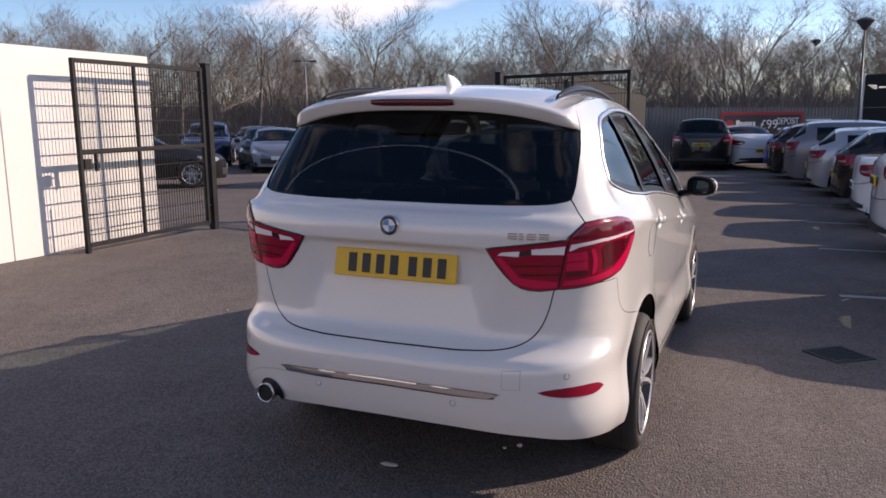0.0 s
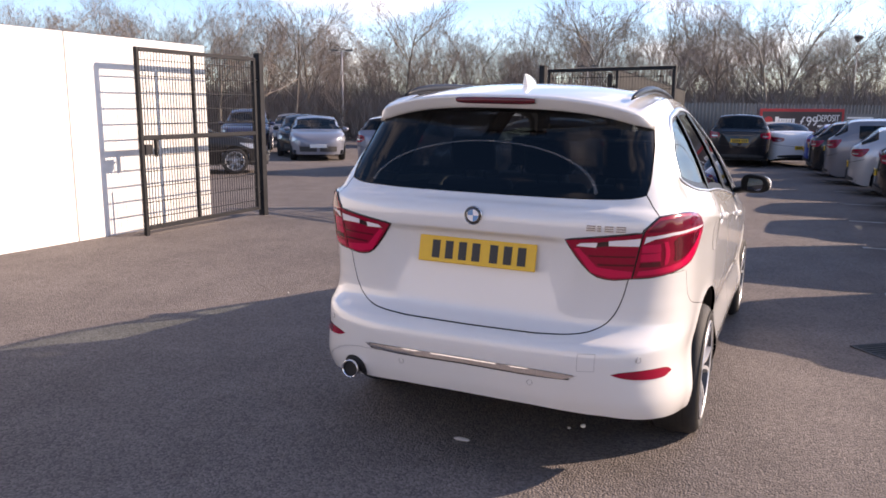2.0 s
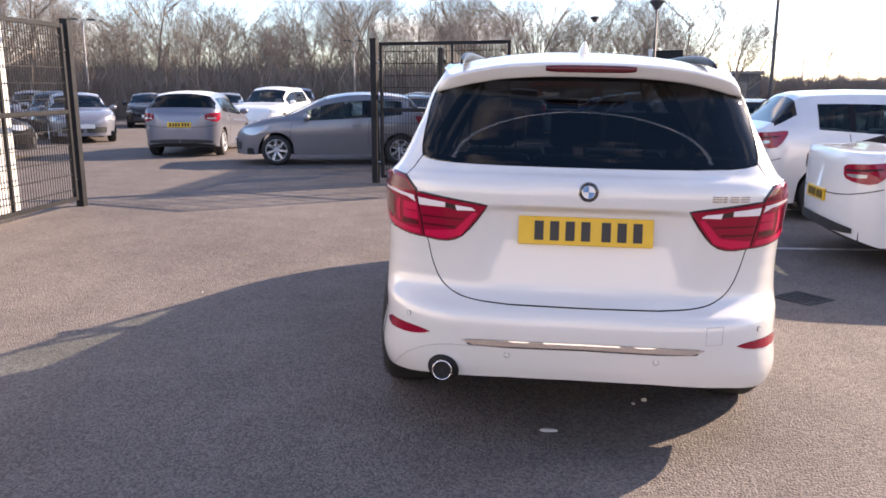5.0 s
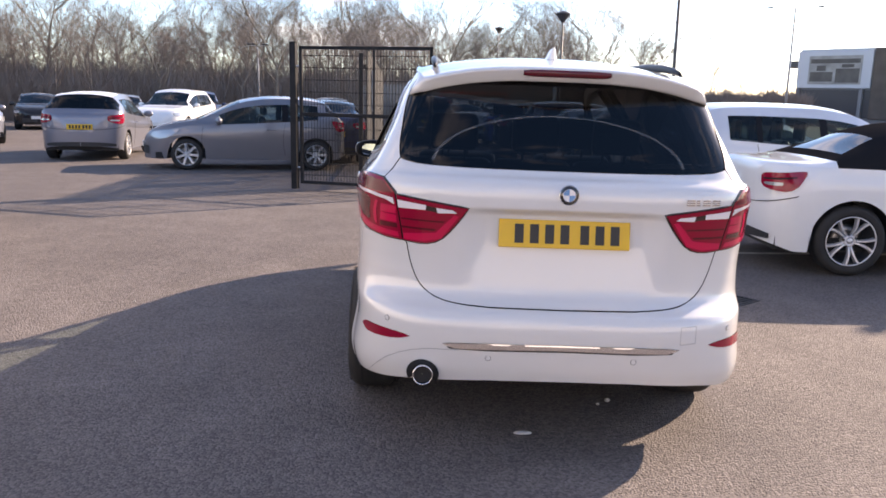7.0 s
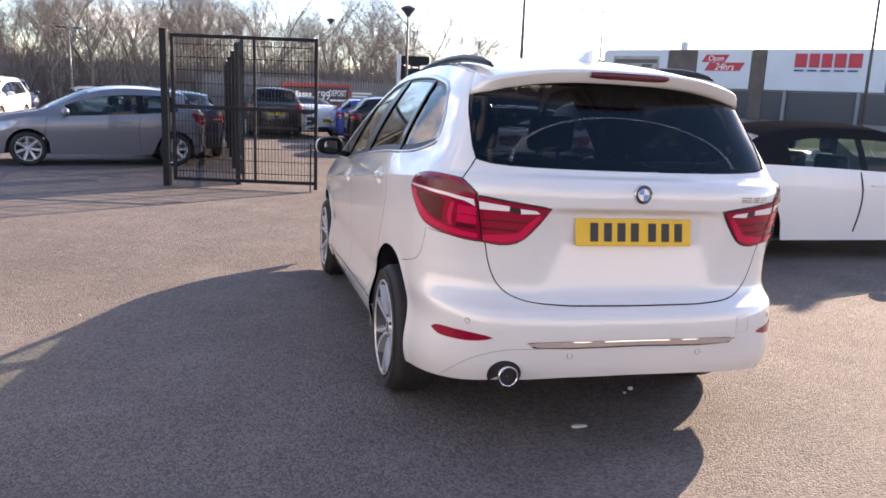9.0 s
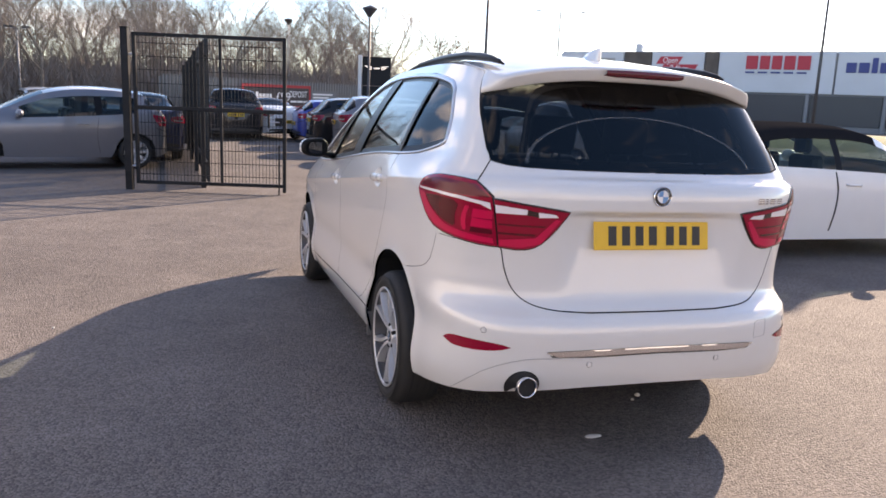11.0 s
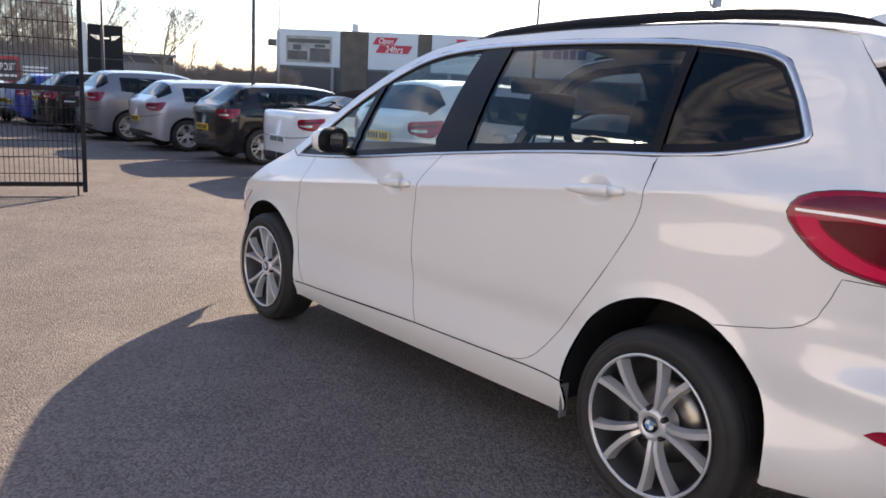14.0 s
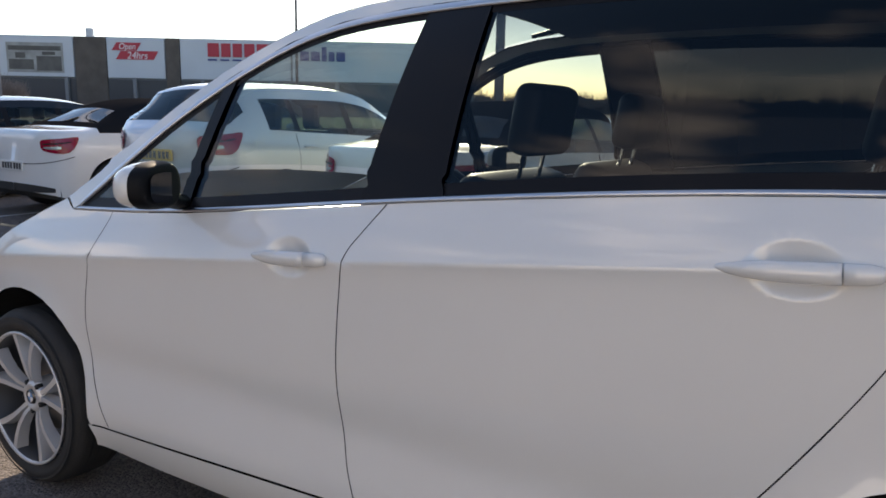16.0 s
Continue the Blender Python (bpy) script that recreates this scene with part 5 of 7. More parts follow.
def make_wheel(parent, m, radius=0.328, width=0.225, rim=0.232, spokes=5, pair=True, metal=None, badge=True, low=False, turn=0.0):
    """A road wheel; the local x axis points outwards, its outer face lies at x = 0."""
    metal = metal or ALLOY
    wheel = thing("wheel", "", "", None)
    wheel.parent = parent
    wheel.matrix_basis = m
    n = 28 if low else 56
    tyre = part("tyre", lathe([(-0.030, rim - 0.006), (-0.006, rim + 0.004), (0.0, rim + 0.030), (0.002, (rim + radius) / 2), (-0.006, radius - 0.030), (-0.020, radius - 0.010), (-0.040, radius - 0.001), (-width / 2, radius),
                               (0.04 - width, radius - 0.001), (0.02 - width, radius - 0.01), (-width, radius - 0.04), (-width, rim)], n, "X"), RUBBER, wheel, "black low-profile tyre", smooth=True)
    if not low:
        bm = bmesh.new()
        for gx in (-0.065, -0.095, -0.13, -0.16):
            add_lathe(bm, [(gx - 0.004, radius + 0.0006), (gx + 0.004, radius + 0.0006)], n, "X")
        part("tread_groove", bm, DARK_UNDER, tyre)
        bm = bmesh.new()
        add_lathe(bm, [(0.0025, rim + 0.046), (0.0035, rim + 0.05), (0.0025, rim + 0.054)], n, "X")
        part("tyre_ridge", bm, RUBBER, tyre, smooth=True)
    rm = part("rim", lathe([(-0.004, rim + 0.003), (0.001, rim + 0.001), (0.001, rim - 0.007), (-0.010, rim - 0.011), (-0.10, rim - 0.022), (-0.17, rim - 0.03), (-0.17, 0.03)], n, "X"), ALLOY_GREY if not low else metal, wheel, "alloy rim", smooth=True)
    part("rim_edge", lathe([(-0.003, rim + 0.002), (0.0022, rim + 0.001), (0.0022, rim - 0.006), (-0.004, rim - 0.010)], n, "X"), metal, rm, smooth=True)
    part("brake_disc", lathe([(-0.115, 0.05), (-0.105, 0.06), (-0.105, 0.145), (-0.125, 0.145)], 32, "X"), DISC, rm, smooth=True)
    for k in range(spokes):
        a = turn + k * math.tau / spokes
        bm = bmesh.new()
        for s in ((-1, 1) if pair else (0,)):
            pts = [(-0.034, 0.042, a + s * 0.24), (-0.018, 0.085, a + s * 0.15), (-0.009, 0.135, a + s * 0.165), (-0.005, 0.185, a + s * 0.21), (-0.003, rim - 0.006, a + s * 0.26)]
            spoke_blade(bm, pts, 0.012 if pair else 0.026, 0.019 if pair else 0.030, 0.026, 0.040)
        bmesh.ops.recalc_face_normals(bm, faces=bm.faces)
        part("spoke", bm, metal, rm)
    part("hub", lathe([(-0.10, 0.062), (-0.035, 0.060), (-0.024, 0.050), (-0.022, 0.034), (-0.030, 0.030), (-0.030, 0.001)], 28, "X"), metal, rm, smooth=True)
    if not low:
        for k in range(5):
            a = turn + math.pi / 5 + k * math.tau / 5
            part("wheel_bolt", lathe([(-0.045, 0.011), (-0.024, 0.010), (-0.020, 0.001)], 8, "X", (0, 0.054 * math.cos(a), 0.054 * math.sin(a))), DARK_UNDER, rm)
    cap = part("centre_cap", lathe([(-0.030, 0.0285), (-0.021, 0.027), (-0.021, 0.001)], 24, "X"), BADGE_BLACK if badge else metal, rm, smooth=True)
    if badge and not low:
        for k in range(4):
            bm = bmesh.new()
            c = bm.verts.new((-0.0202, 0, 0))
            ring = [bm.verts.new((-0.0202, 0.017 * math.cos(q), 0.017 * math.sin(q))) for q in [math.pi / 2 * k + i * math.pi / 12 for i in range(7)]]
            for p, q in zip(ring, ring[1:]):
                bm.faces.new((c, p, q))
            part("cap_quadrant", bm, BADGE_WHITE if k % 2 else BADGE_BLUE, cap)
    return wheel


for side in (1, -1):
    for y, ang in ((AXR, -1.31), (AXF, 1.50)):
        at = CAR.matrix_world @ Vector((side * 0.922, y, 0))
        make_wheel(CAR, pose(side * 0.922, y, slope(at.y, at.x) + 0.320 - at.z, 0, 0, 0 if side > 0 else 180), 0.320, 0.225, 0.240, turn=ang)


# ---- parked cars ----
def car_body(spec):
    """Surface of a parked car, rear at y = 0, nose at y = length: rows of half-profiles."""
    L, half = spec["length"], spec["width"] / 2
    top_t, belt_t = spec["top"], spec["belt"]
    ax = (spec["rear"], spec["rear"] + spec["base"])
    r = spec["wheel"]

    def plan(y):
        d0, d1, n = 0.42, 0.95, 2.9
        w = 1.0
        if y < d0:
            w = max(0.0, 1 - (1 - max(0, y) / d0) ** n) ** (1 / n)
        if y > L - d1:
            w = max(0.0, 1 - (1 - max(0, L - y) / d1) ** 2.7) ** (1 / 2.7)
        return w

    def low(y):
        z = 0.21
        if y < 0.3: z += 0.10 * (1 - y / 0.3)
        for a in ax:
            d = abs(y - a)
            if d < r + 0.05:
                z = max(z, r + math.sqrt((r + 0.05) ** 2 - d * d))
        return z

    def shape(z, zb):
        q = z / zb
        return 0.945 + 0.055 * math.sin(min(1.0, max(0, (z - 0.2) / (zb * 0.72))) * math.pi / 2) - 0.035 * step01(0.80, 1.0, q)

    def belt(y):
        return min(lerp_table(belt_t, y), lerp_table(top_t, y) - 0.012)

    def profile(y):
        w = plan(y) * half
        zt, zb, zl = lerp_table(top_t, y), belt(y), low(y)
        zl = min(zl, zb - 0.02)
        g = step01(0.06, 0.30, zt - zb)
        pts = []
        for k in range(8):
            z = zl + (zb - zl) * k / 7
            pts.append((w * shape(z, zb), z))
        xs = pts[-1][0]
        xe = w * (0.90 * (1 - g) + spec.get("roof_in", 0.70) * g)
        ze = zt - (0.010 + 0.050 * g)
        ze = max(ze, zb + 0.003)
        for k in range(1, 5):
            q = k / 4
            pts.append((xs + (xe - xs) * q + 0.02 * g * math.sin(q * math.pi), zb + (ze - zb) * q))
        for k in range(1, 5):
            q = 1 - k / 4
            pts.append((xe * q, ze + (zt - ze) * (1 - q ** 2.2)))
        return pts, g

    return plan, low, belt, shape, profile, half, ax


def soft_patch(name, spec, rows, mat, parent, label="", proud=0.013):
    """A lamp or strip that follows the body: rows of (plan angle, z low, z high), counted from the rear (or the nose)."""
    L, half = spec["length"], spec["width"] / 2
    for side in (1, -1):
        bm = bmesh.new()
        cols = []
        for a, z0, z1, nose in rows:
            d, n = (0.95, 2.7) if nose else (0.42, 2.9)
            sx, cy = math.sin(a) ** (2 / n), math.cos(a) ** (2 / n)
            y = d - d * cy
            x = half * sx
            nx, ny = sx ** (n - 1) / half, -cy ** (n - 1) / d
            nl = math.hypot(nx, ny)
            nx, ny = nx / nl, ny / nl
            if nose:
                y, ny = L - y, -ny
            zb = max(0.75, lerp_table(spec["belt"], y))
            col = []
            for z in (z0, (z0 + z1) / 2, z1):
                f = 0.945 + 0.055 * math.sin(min(1.0, max(0, (z - 0.2) / (zb * 0.72))) * math.pi / 2) - 0.035 * step01(0.80, 1.0, z / zb)
                col.append(bm.verts.new((side * (x * f + proud * nx), y + proud * ny, z)))
            cols.append(col)
        for a, b in zip(cols, cols[1:]):
            for k in range(2):
                bm.faces.new((a[k], b[k], b[k + 1], a[k + 1]))
        bmesh.ops.recalc_face_normals(bm, faces=bm.faces)
        part(name, bm, mat, parent, label, smooth=True)


def make_parked_car(name, spec, paint, label, m, group="parked cars", roof=None, fine=False, rear_plate=None, wheel_metal=None, pair=True, spokes=5, lamp=None, roof_paint=None):
    plan, low, belt, shape, profile, half, ax = car_body(spec)
    L, r = spec["length"], spec["wheel"]
    car = thing(name, label, "car", m, group)
    ys = set()
    for i in range(15):
        q = (1 - math.cos(i / 14 * math.pi / 2))
        ys.add(round(0.004 + 0.42 * q, 4))
        ys.add(round(L - 0.004 - 0.95 * q, 4))
    for a in ax:
        for i in range(-9, 10):
            ys.add(round(a + (r + 0.05) * math.sin(i / 9 * math.pi / 2), 4))
    for v in spec["cuts"]:
        ys.add(round(v, 4))
    y = 0.1
    while y < L:
        ys.add(round(y, 4))
        y += 0.11
    ys = sorted(v for v in ys if 0.003 < v < L - 0.003)
    clean = [ys[0]]
    for v in ys[1:]:
        if v - clean[-1] > 0.012 or v in [round(c, 4) for c in spec["cuts"]]:
            clean.append(v)
    ys = clean
    prof = [profile(v) for v in ys]
    # close both ends along the middle
    prof = [([(0.0, z) for _x, z in prof[0][0]], prof[0][1])] + prof + [([(0.0, z) for _x, z in prof[-1][0]], prof[-1][1])]
    ys = [ys[0] - 0.002] + ys + [ys[-1] + 0.002]
    nj = len(prof[0][0])

    def is_glass(y0, y1, j, g):
        ym = (y0 + y1) / 2
        if 7 <= j <= 9 and g > 0.55:
            for k, (a, b) in enumerate(spec["windows"]):
                if a - 1e-4 <= y0 and y1 <= b + 1e-4:
                    return "side_window"
            if spec["windows"][0][0] - 1e-4 <= y0 and y1 <= spec["windows"][-1][1] + 1e-4:
                return "window_pillar"
        gb, rb, rf, wb = spec["glass"]
        if j >= 11:
            if rf - 1e-4 <= y0 and y1 <= wb + 1e-4: return "windscreen"
            if gb - 1e-4 <= y0 and y1 <= rb + 1e-4 and (j >= 12 or not roof): return "rear_window"
        if 9 <= j <= 10 and not roof and gb - 1e-4 <= y0 and y1 <= rb + 1e-4: return "rear_window"
        if j >= 11 and not roof and rb - 1e-4 <= y0 and y1 <= rf + 1e-4: return "roof_panel"
        if roof and j >= 7 and spec["soft"][0] <= ym <= spec["soft"][1]: return "soft_top"
        return "body"

    meshes = {}
    for i in range(len(ys) - 1):
        ga, gb_ = prof[i][1], prof[i + 1][1]
        for j in range(nj - 1):
            kind = is_glass(ys[i], ys[i + 1], j, min(ga, gb_))
            for side in (1, -1):
                key = kind
                if kind == "window_pillar":
                    key = (kind, sum(1 for a, b in spec["windows"] if b <= ys[i] + 1e-4), side)
                if kind == "side_window":
                    w = [k for k, (a, b) in enumerate(spec["windows"]) if a - 1e-4 <= ys[i] and ys[i + 1] <= b + 1e-4][0]
                    key = (kind, w, side)
                store = meshes.setdefault(key, ({}, [], []))
                idx = []
                for ii, jj in ((i, j), (i + 1, j), (i + 1, j + 1), (i, j + 1)):
                    p = prof[ii][0][jj]
                    k = (ii, jj, side if p[0] > 1e-6 else 0)
                    if k not in store[0]:
                        store[0][k] = len(store[1])
                        store[1].append((p[0] * side, ys[ii], p[1]))
                    idx.append(store[0][k])
                if len(set(idx)) < 3:
                    continue
                store[2].append(tuple(idx) if side < 0 else tuple(reversed(idx)))
    body_ob = None
    for key in sorted(meshes, key=str):
        kind = key if isinstance(key, str) else key[0]
        mat = {"body": paint, "soft_top": roof, "side_window": GLASS_CAR, "window_pillar": BLACK_TRIM, "windscreen": GLASS_CAR, "rear_window": GLASS_SMOKE, "roof_panel": roof_paint or paint}[kind]
        me = bpy.data.meshes.new(kind)
        me.from_pydata(meshes[key][1], [], [tuple(dict.fromkeys(f)) for f in meshes[key][2]])
        for p in me.polygons:
            p.use_smooth = True
        me.materials.append(mat)
        ob = new(kind, me)
        ob.parent = car
        if kind == "body":
            body_ob = ob
    # underside and cabin
    part("underside", box((-half * 0.86, 0.15, 0.22), (half * 0.86, L - 0.25, 0.34)), DARK_UNDER, car)
    cab0, cab1 = spec["glass"][0] + 0.1, spec["glass"][3]
    part("cabin_tub", box((-half * 0.80, cab0, 0.5), (half * 0.80, cab1, 0.68)), CABIN_DARK, car)
    for sx in (-0.36, 0.36):
        for sy_ in ((0.42, 0.62) if not roof else (0.60,)):
            yy = cab0 + (cab1 - cab0) * sy_ - 0.25
            bm = add_box(bmesh.new(), (sx - 0.23, yy - 0.07, 0.6), (sx + 0.23, yy + 0.07, 1.06), 0.04)
            add_box(bm, (sx - 0.12, yy - 0.10, 1.08), (sx + 0.12, yy - 0.01, 1.25 if spec["height"] < 1.5 else 1.34), 0.03)
            part("seat", bm, LEATHER, car)
    for a in ax:
        for side in (1, -1):
            w = plan(a) * half
            make_wheel(car, pose(side * (w - 0.02), a, r, 0, 0, 0 if side > 0 else 180), r, 0.21, r * 0.70, spokes, pair, wheel_metal or ALLOY, badge=False, low=not fine, turn=0.3 + a)
            bm = bmesh.new()
            rows = []
            for k in range(-1, 20):
                q = radians(k * 10)
                rows.append([bm.verts.new((side * x, a + (r + 0.048) * math.cos(q), r + (r + 0.048) * math.sin(q))) for x in (w - 0.03, 0.45)])
            for p, q in zip(rows, rows[1:]):
                bm.faces.new((p[0], p[1], q[1], q[0]))
            part("arch_lining", bm, DARK_UNDER, car)
    # shut lines and handles
    for side in (1, -1):
        for yy in spec["shuts"]:
            pts = []
            for k in range(8):
                z = 0.30 + (belt(yy) - 0.02 - 0.30) * k / 7
                pts.append((side * (plan(yy) * half * shape(z, belt(yy)) - 0.001), yy + 0.04 * math.sin(k / 7 * math.pi), z))
            part("door_gap", tube(pts, 0.011 if fine and yy < 2.5 else 0.004, 4), DARK_UNDER, body_ob)
        for yy in spec["handles"]:
            z = belt(yy) - 0.14
            x = plan(yy) * half * shape(z, belt(yy))
            part("door_handle", tube([(side * (x - 0.004), yy - 0.10, z), (side * (x + 0.018), yy - 0.08, z), (side * (x + 0.02), yy + 0.06, z - 0.004), (side * (x - 0.004), yy + 0.09, z - 0.006)], 0.012, 6), paint, body_ob, smooth=True)
        # mirror
        ym = spec["glass"][3] - 0.42
        bm = bmesh.new()
        bmesh.ops.create_uvsphere(bm, u_segments=14, v_segments=8, radius=1)
        bmesh.ops.transform(bm, matrix=Matrix.Translation((side * (half * 0.965 + 0.09), ym, belt(ym) + 0.07)) @ Matrix.Diagonal((0.11, 0.07, 0.075, 1)), verts=bm.verts)
        part("door_mirror", bm, BLACK_TRIM if spec.get("dark_mirror") else paint, car, smooth=True)
    z0, z1 = spec["lamps"]
    lm = lamp or LAMP_RED
    soft_patch("tail_lamp", spec, [(a, z0 + (z1 - z0) * lo, z0 + (z1 - z0) * hi, False) for a, lo, hi in ((0.60, 0.34, 0.78), (0.66, 0.14, 0.92), (0.80, 0.02, 0.98), (0.96, -0.04, 1.0), (1.12, -0.06, 1.04), (1.26, 0.02, 1.08), (1.37, 0.28, 1.12), (1.44, 0.62, 1.13), (1.49, 0.94, 1.12))], lm, car, "red tail lamp")
    soft_patch("reversing_lamp", spec, [(a, z0 + (z1 - z0) * lo, z0 + (z1 - z0) * hi, False) for a, lo, hi in ((0.68, 0.30, 0.42), (0.80, 0.26, 0.44), (0.95, 0.25, 0.45), (1.08, 0.30, 0.46))], HEAD_GLASS, car, "clear reversing lamp strip", proud=0.017)
    soft_patch("lamp_shade", spec, [(a, z0 + (z1 - z0) * lo, z0 + (z1 - z0) * hi, False) for a, lo, hi in ((0.66, 0.56, 0.66), (0.80, 0.58, 0.68), (1.0, 0.62, 0.71), (1.2, 0.68, 0.77), (1.34, 0.76, 0.83))], BLACK_TRIM, car, "dark bar in the lamp", proud=0.017)
    zg = min(0.66, z0 - 0.14)
    soft_patch("bumper_gap", spec, [(a, zg + 0.05 * a * a - 0.004, zg + 0.05 * a * a + 0.005, False) for a in (0.001, 0.2, 0.4, 0.6, 0.8, 1.0, 1.15, 1.28, 1.38)], DARK_UNDER, car, "dark joint above the bumper", proud=0.006)
    h0, h1 = spec["heads"]
    soft_patch("head_lamp", spec, [(a, h0 + (h1 - h0) * lo, h0 + (h1 - h0) * hi, True) for a, lo, hi in ((0.74, 0.35, 0.72), (0.84, 0.10, 0.86), (1.0, 0.0, 0.98), (1.15, 0.14, 1.06), (1.26, 0.42, 1.12), (1.35, 0.78, 1.18), (1.40, 1.04, 1.20))], HEAD_GLASS, car, "clear head lamp")
    soft_patch("lower_bumper", spec, [(a, 0.305 + 0.01 * a * a, 0.40 - 0.05 * a * a, False) for a in (0.001, 0.15, 0.3, 0.45, 0.6, 0.75, 0.9)], BLACK_PLASTIC, car, "dark bumper insert")
    soft_patch("front_grille", spec, [(a, 0.30, 0.46, True) for a in (0.02, 0.15, 0.3, 0.45, 0.6)], BLACK_PLASTIC, car, "dark front grille")
    pz = spec.get("plate", 0.80)
    pl = part("number_plate", box((-0.26, -0.018, pz - 0.056), (0.26, 0.004, pz + 0.056), 0.003), rear_plate or PLATE_YELLOW, car, "number plate")
    for k in range(7):
        x = -0.19 + 0.063 * k + (0.018 if k > 3 else 0)
        part("plate_mark", box((x - 0.02, -0.0215, pz - 0.036), (x + 0.02, -0.0185, pz + 0.036)), PLATE_BLACK, pl, "dark bar")
    part("front_plate", box((-0.26, L - 0.004, 0.42), (0.26, L + 0.014, 0.53), 0.003), PLATE_WHITE, car, "white front number plate")
    return car


HATCH = dict(length=4.32, width=1.765, height=1.42, rear=0.77, base=2.69, wheel=0.318, roof_in=0.70,
             top=[(0, 0.60), (0.02, 0.80), (0.05, 0.97), (0.12, 1.03), (0.20, 1.09), (0.45, 1.315), (0.56, 1.385), (0.9, 1.41), (1.5, 1.425), (2.0, 1.405), (2.4, 1.34), (2.8, 1.17), (3.15, 0.99), (3.3, 0.965), (3.8, 0.90), (4.1, 0.80), (4.26, 0.66), (4.32, 0.5)],
             belt=[(0, 0.55), (0.05, 0.90), (0.3, 0.99), (1.4, 0.96), (2.6, 0.905), (3.2, 0.88), (3.9, 0.80), (4.2, 0.68), (4.32, 0.45)],
             cuts=(0.20, 0.50, 0.56, 0.72, 1.02, 1.10, 1.80, 1.90, 2.40, 2.75, 3.12), windows=((0.72, 1.02), (1.10, 1.80), (1.90, 2.75)), glass=(0.20, 0.50, 2.40, 3.12),
             shuts=(1.05, 1.92, 3.02), handles=(1.25, 2.12), lamps=(0.80, 0.95), heads=(0.62, 0.74), plate=0.62)
TOURER = dict(HATCH, length=4.36, width=1.80, height=1.57, rear=0.86, base=2.67, wheel=0.328, roof_in=0.69,
              top=[(0, 0.60), (0.02, 0.85), (0.05, 1.05), (0.12, 1.12), (0.20, 1.18), (0.42, 1.45), (0.52, 1.53), (0.9, 1.565), (1.5, 1.57), (2.0, 1.55), (2.4, 1.46), (2.9, 1.20), (3.2, 1.03), (3.35, 1.0), (3.8, 0.94), (4.1, 0.85), (4.3, 0.68), (4.36, 0.5)],
              belt=[(0, 0.55), (0.05, 0.98), (0.3, 1.10), (1.4, 1.05), (2.6, 0.97), (3.2, 0.93), (3.9, 0.84), (4.25, 0.70), (4.36, 0.45)],
              cuts=(0.20, 0.46, 0.52, 0.70, 1.05, 1.12, 1.85, 1.95, 2.35, 2.85, 3.18), windows=((0.70, 1.05), (1.12, 1.85), (1.95, 2.85)), glass=(0.20, 0.46, 2.35, 3.18), lamps=(0.88, 1.06), heads=(0.66, 0.80), plate=0.85)
SUV = dict(TOURER, length=4.50, width=1.83, height=1.66, wheel=0.345, rear=0.86, base=2.66,
           top=[(0, 0.60), (0.02, 0.9), (0.05, 1.08), (0.12, 1.13), (0.22, 1.20), (0.48, 1.55), (0.60, 1.62), (1.0, 1.655), (1.6, 1.66), (2.0, 1.64), (2.4, 1.54), (2.9, 1.24), (3.2, 1.08), (3.35, 1.05), (3.9, 1.0), (4.25, 0.90), (4.44, 0.72), (4.50, 0.5)],
           belt=[(0, 0.55), (0.05, 1.0), (0.3, 1.12), (1.4, 1.09), (2.6, 1.03), (3.2, 1.0), (4.0, 0.92), (4.4, 0.75), (4.50, 0.45)],
           cuts=(0.22, 0.52, 0.60, 0.70, 1.05, 1.12, 1.85, 1.95, 2.40, 2.85, 3.18), glass=(0.22, 0.52, 2.40, 3.18), lamps=(0.90, 1.08), heads=(0.74, 0.88), plate=0.82)
ESTATE = dict(SUV, length=4.65, height=1.50, rear=0.95, base=2.81, wheel=0.325,
              top=[(0, 0.60), (0.02, 0.85), (0.05, 1.0), (0.12, 1.05), (0.22, 1.10), (0.50, 1.40), (0.62, 1.46), (1.0, 1.50), (1.8, 1.50), (2.2, 1.47), (2.6, 1.37), (3.0, 1.16), (3.35, 0.99), (3.5, 0.97), (4.0, 0.92), (4.4, 0.82), (4.6, 0.66), (4.65, 0.5)],
              belt=[(0, 0.55), (0.05, 0.93), (0.3, 1.03), (1.4, 1.0), (2.6, 0.95), (3.3, 0.92), (4.1, 0.84), (4.55, 0.68), (4.65, 0.45)],
              cuts=(0.22, 0.55, 0.62, 0.75, 1.15, 1.22, 1.95, 2.05, 2.55, 2.95, 3.30), windows=((0.75, 1.15), (1.22, 1.95), (2.05, 2.95)), glass=(0.22, 0.55, 2.55, 3.30), lamps=(0.82, 0.97), heads=(0.64, 0.76))
SALOON = dict(HATCH, length=4.62, width=1.81, height=1.43, rear=0.98, base=2.81, wheel=0.325,
              top=[(0, 0.60), (0.02, 0.85), (0.05, 1.0), (0.12, 1.06), (0.6, 1.09), (0.8, 1.12), (1.25, 1.34), (1.5, 1.40), (2.0, 1.43), (2.4, 1.405), (2.75, 1.33), (3.1, 1.14), (3.42, 0.97), (3.6, 0.95), (4.1, 0.88), (4.45, 0.76), (4.58, 0.64), (4.62, 0.5)],
              belt=[(0, 0.55), (0.05, 0.92), (0.3, 1.0), (1.4, 0.97), (2.6, 0.92), (3.4, 0.89), (4.1, 0.80), (4.5, 0.68), (4.62, 0.45)],
              cuts=(0.85, 1.30, 1.45, 1.22, 1.95, 2.05, 2.70, 3.02, 3.38), windows=((1.30, 1.95), (2.05, 3.02)), glass=(0.85, 1.45, 2.70, 3.38), shuts=(1.40, 2.02, 3.22), handles=(1.60, 2.3), lamps=(0.80, 0.94), heads=(0.62, 0.74))
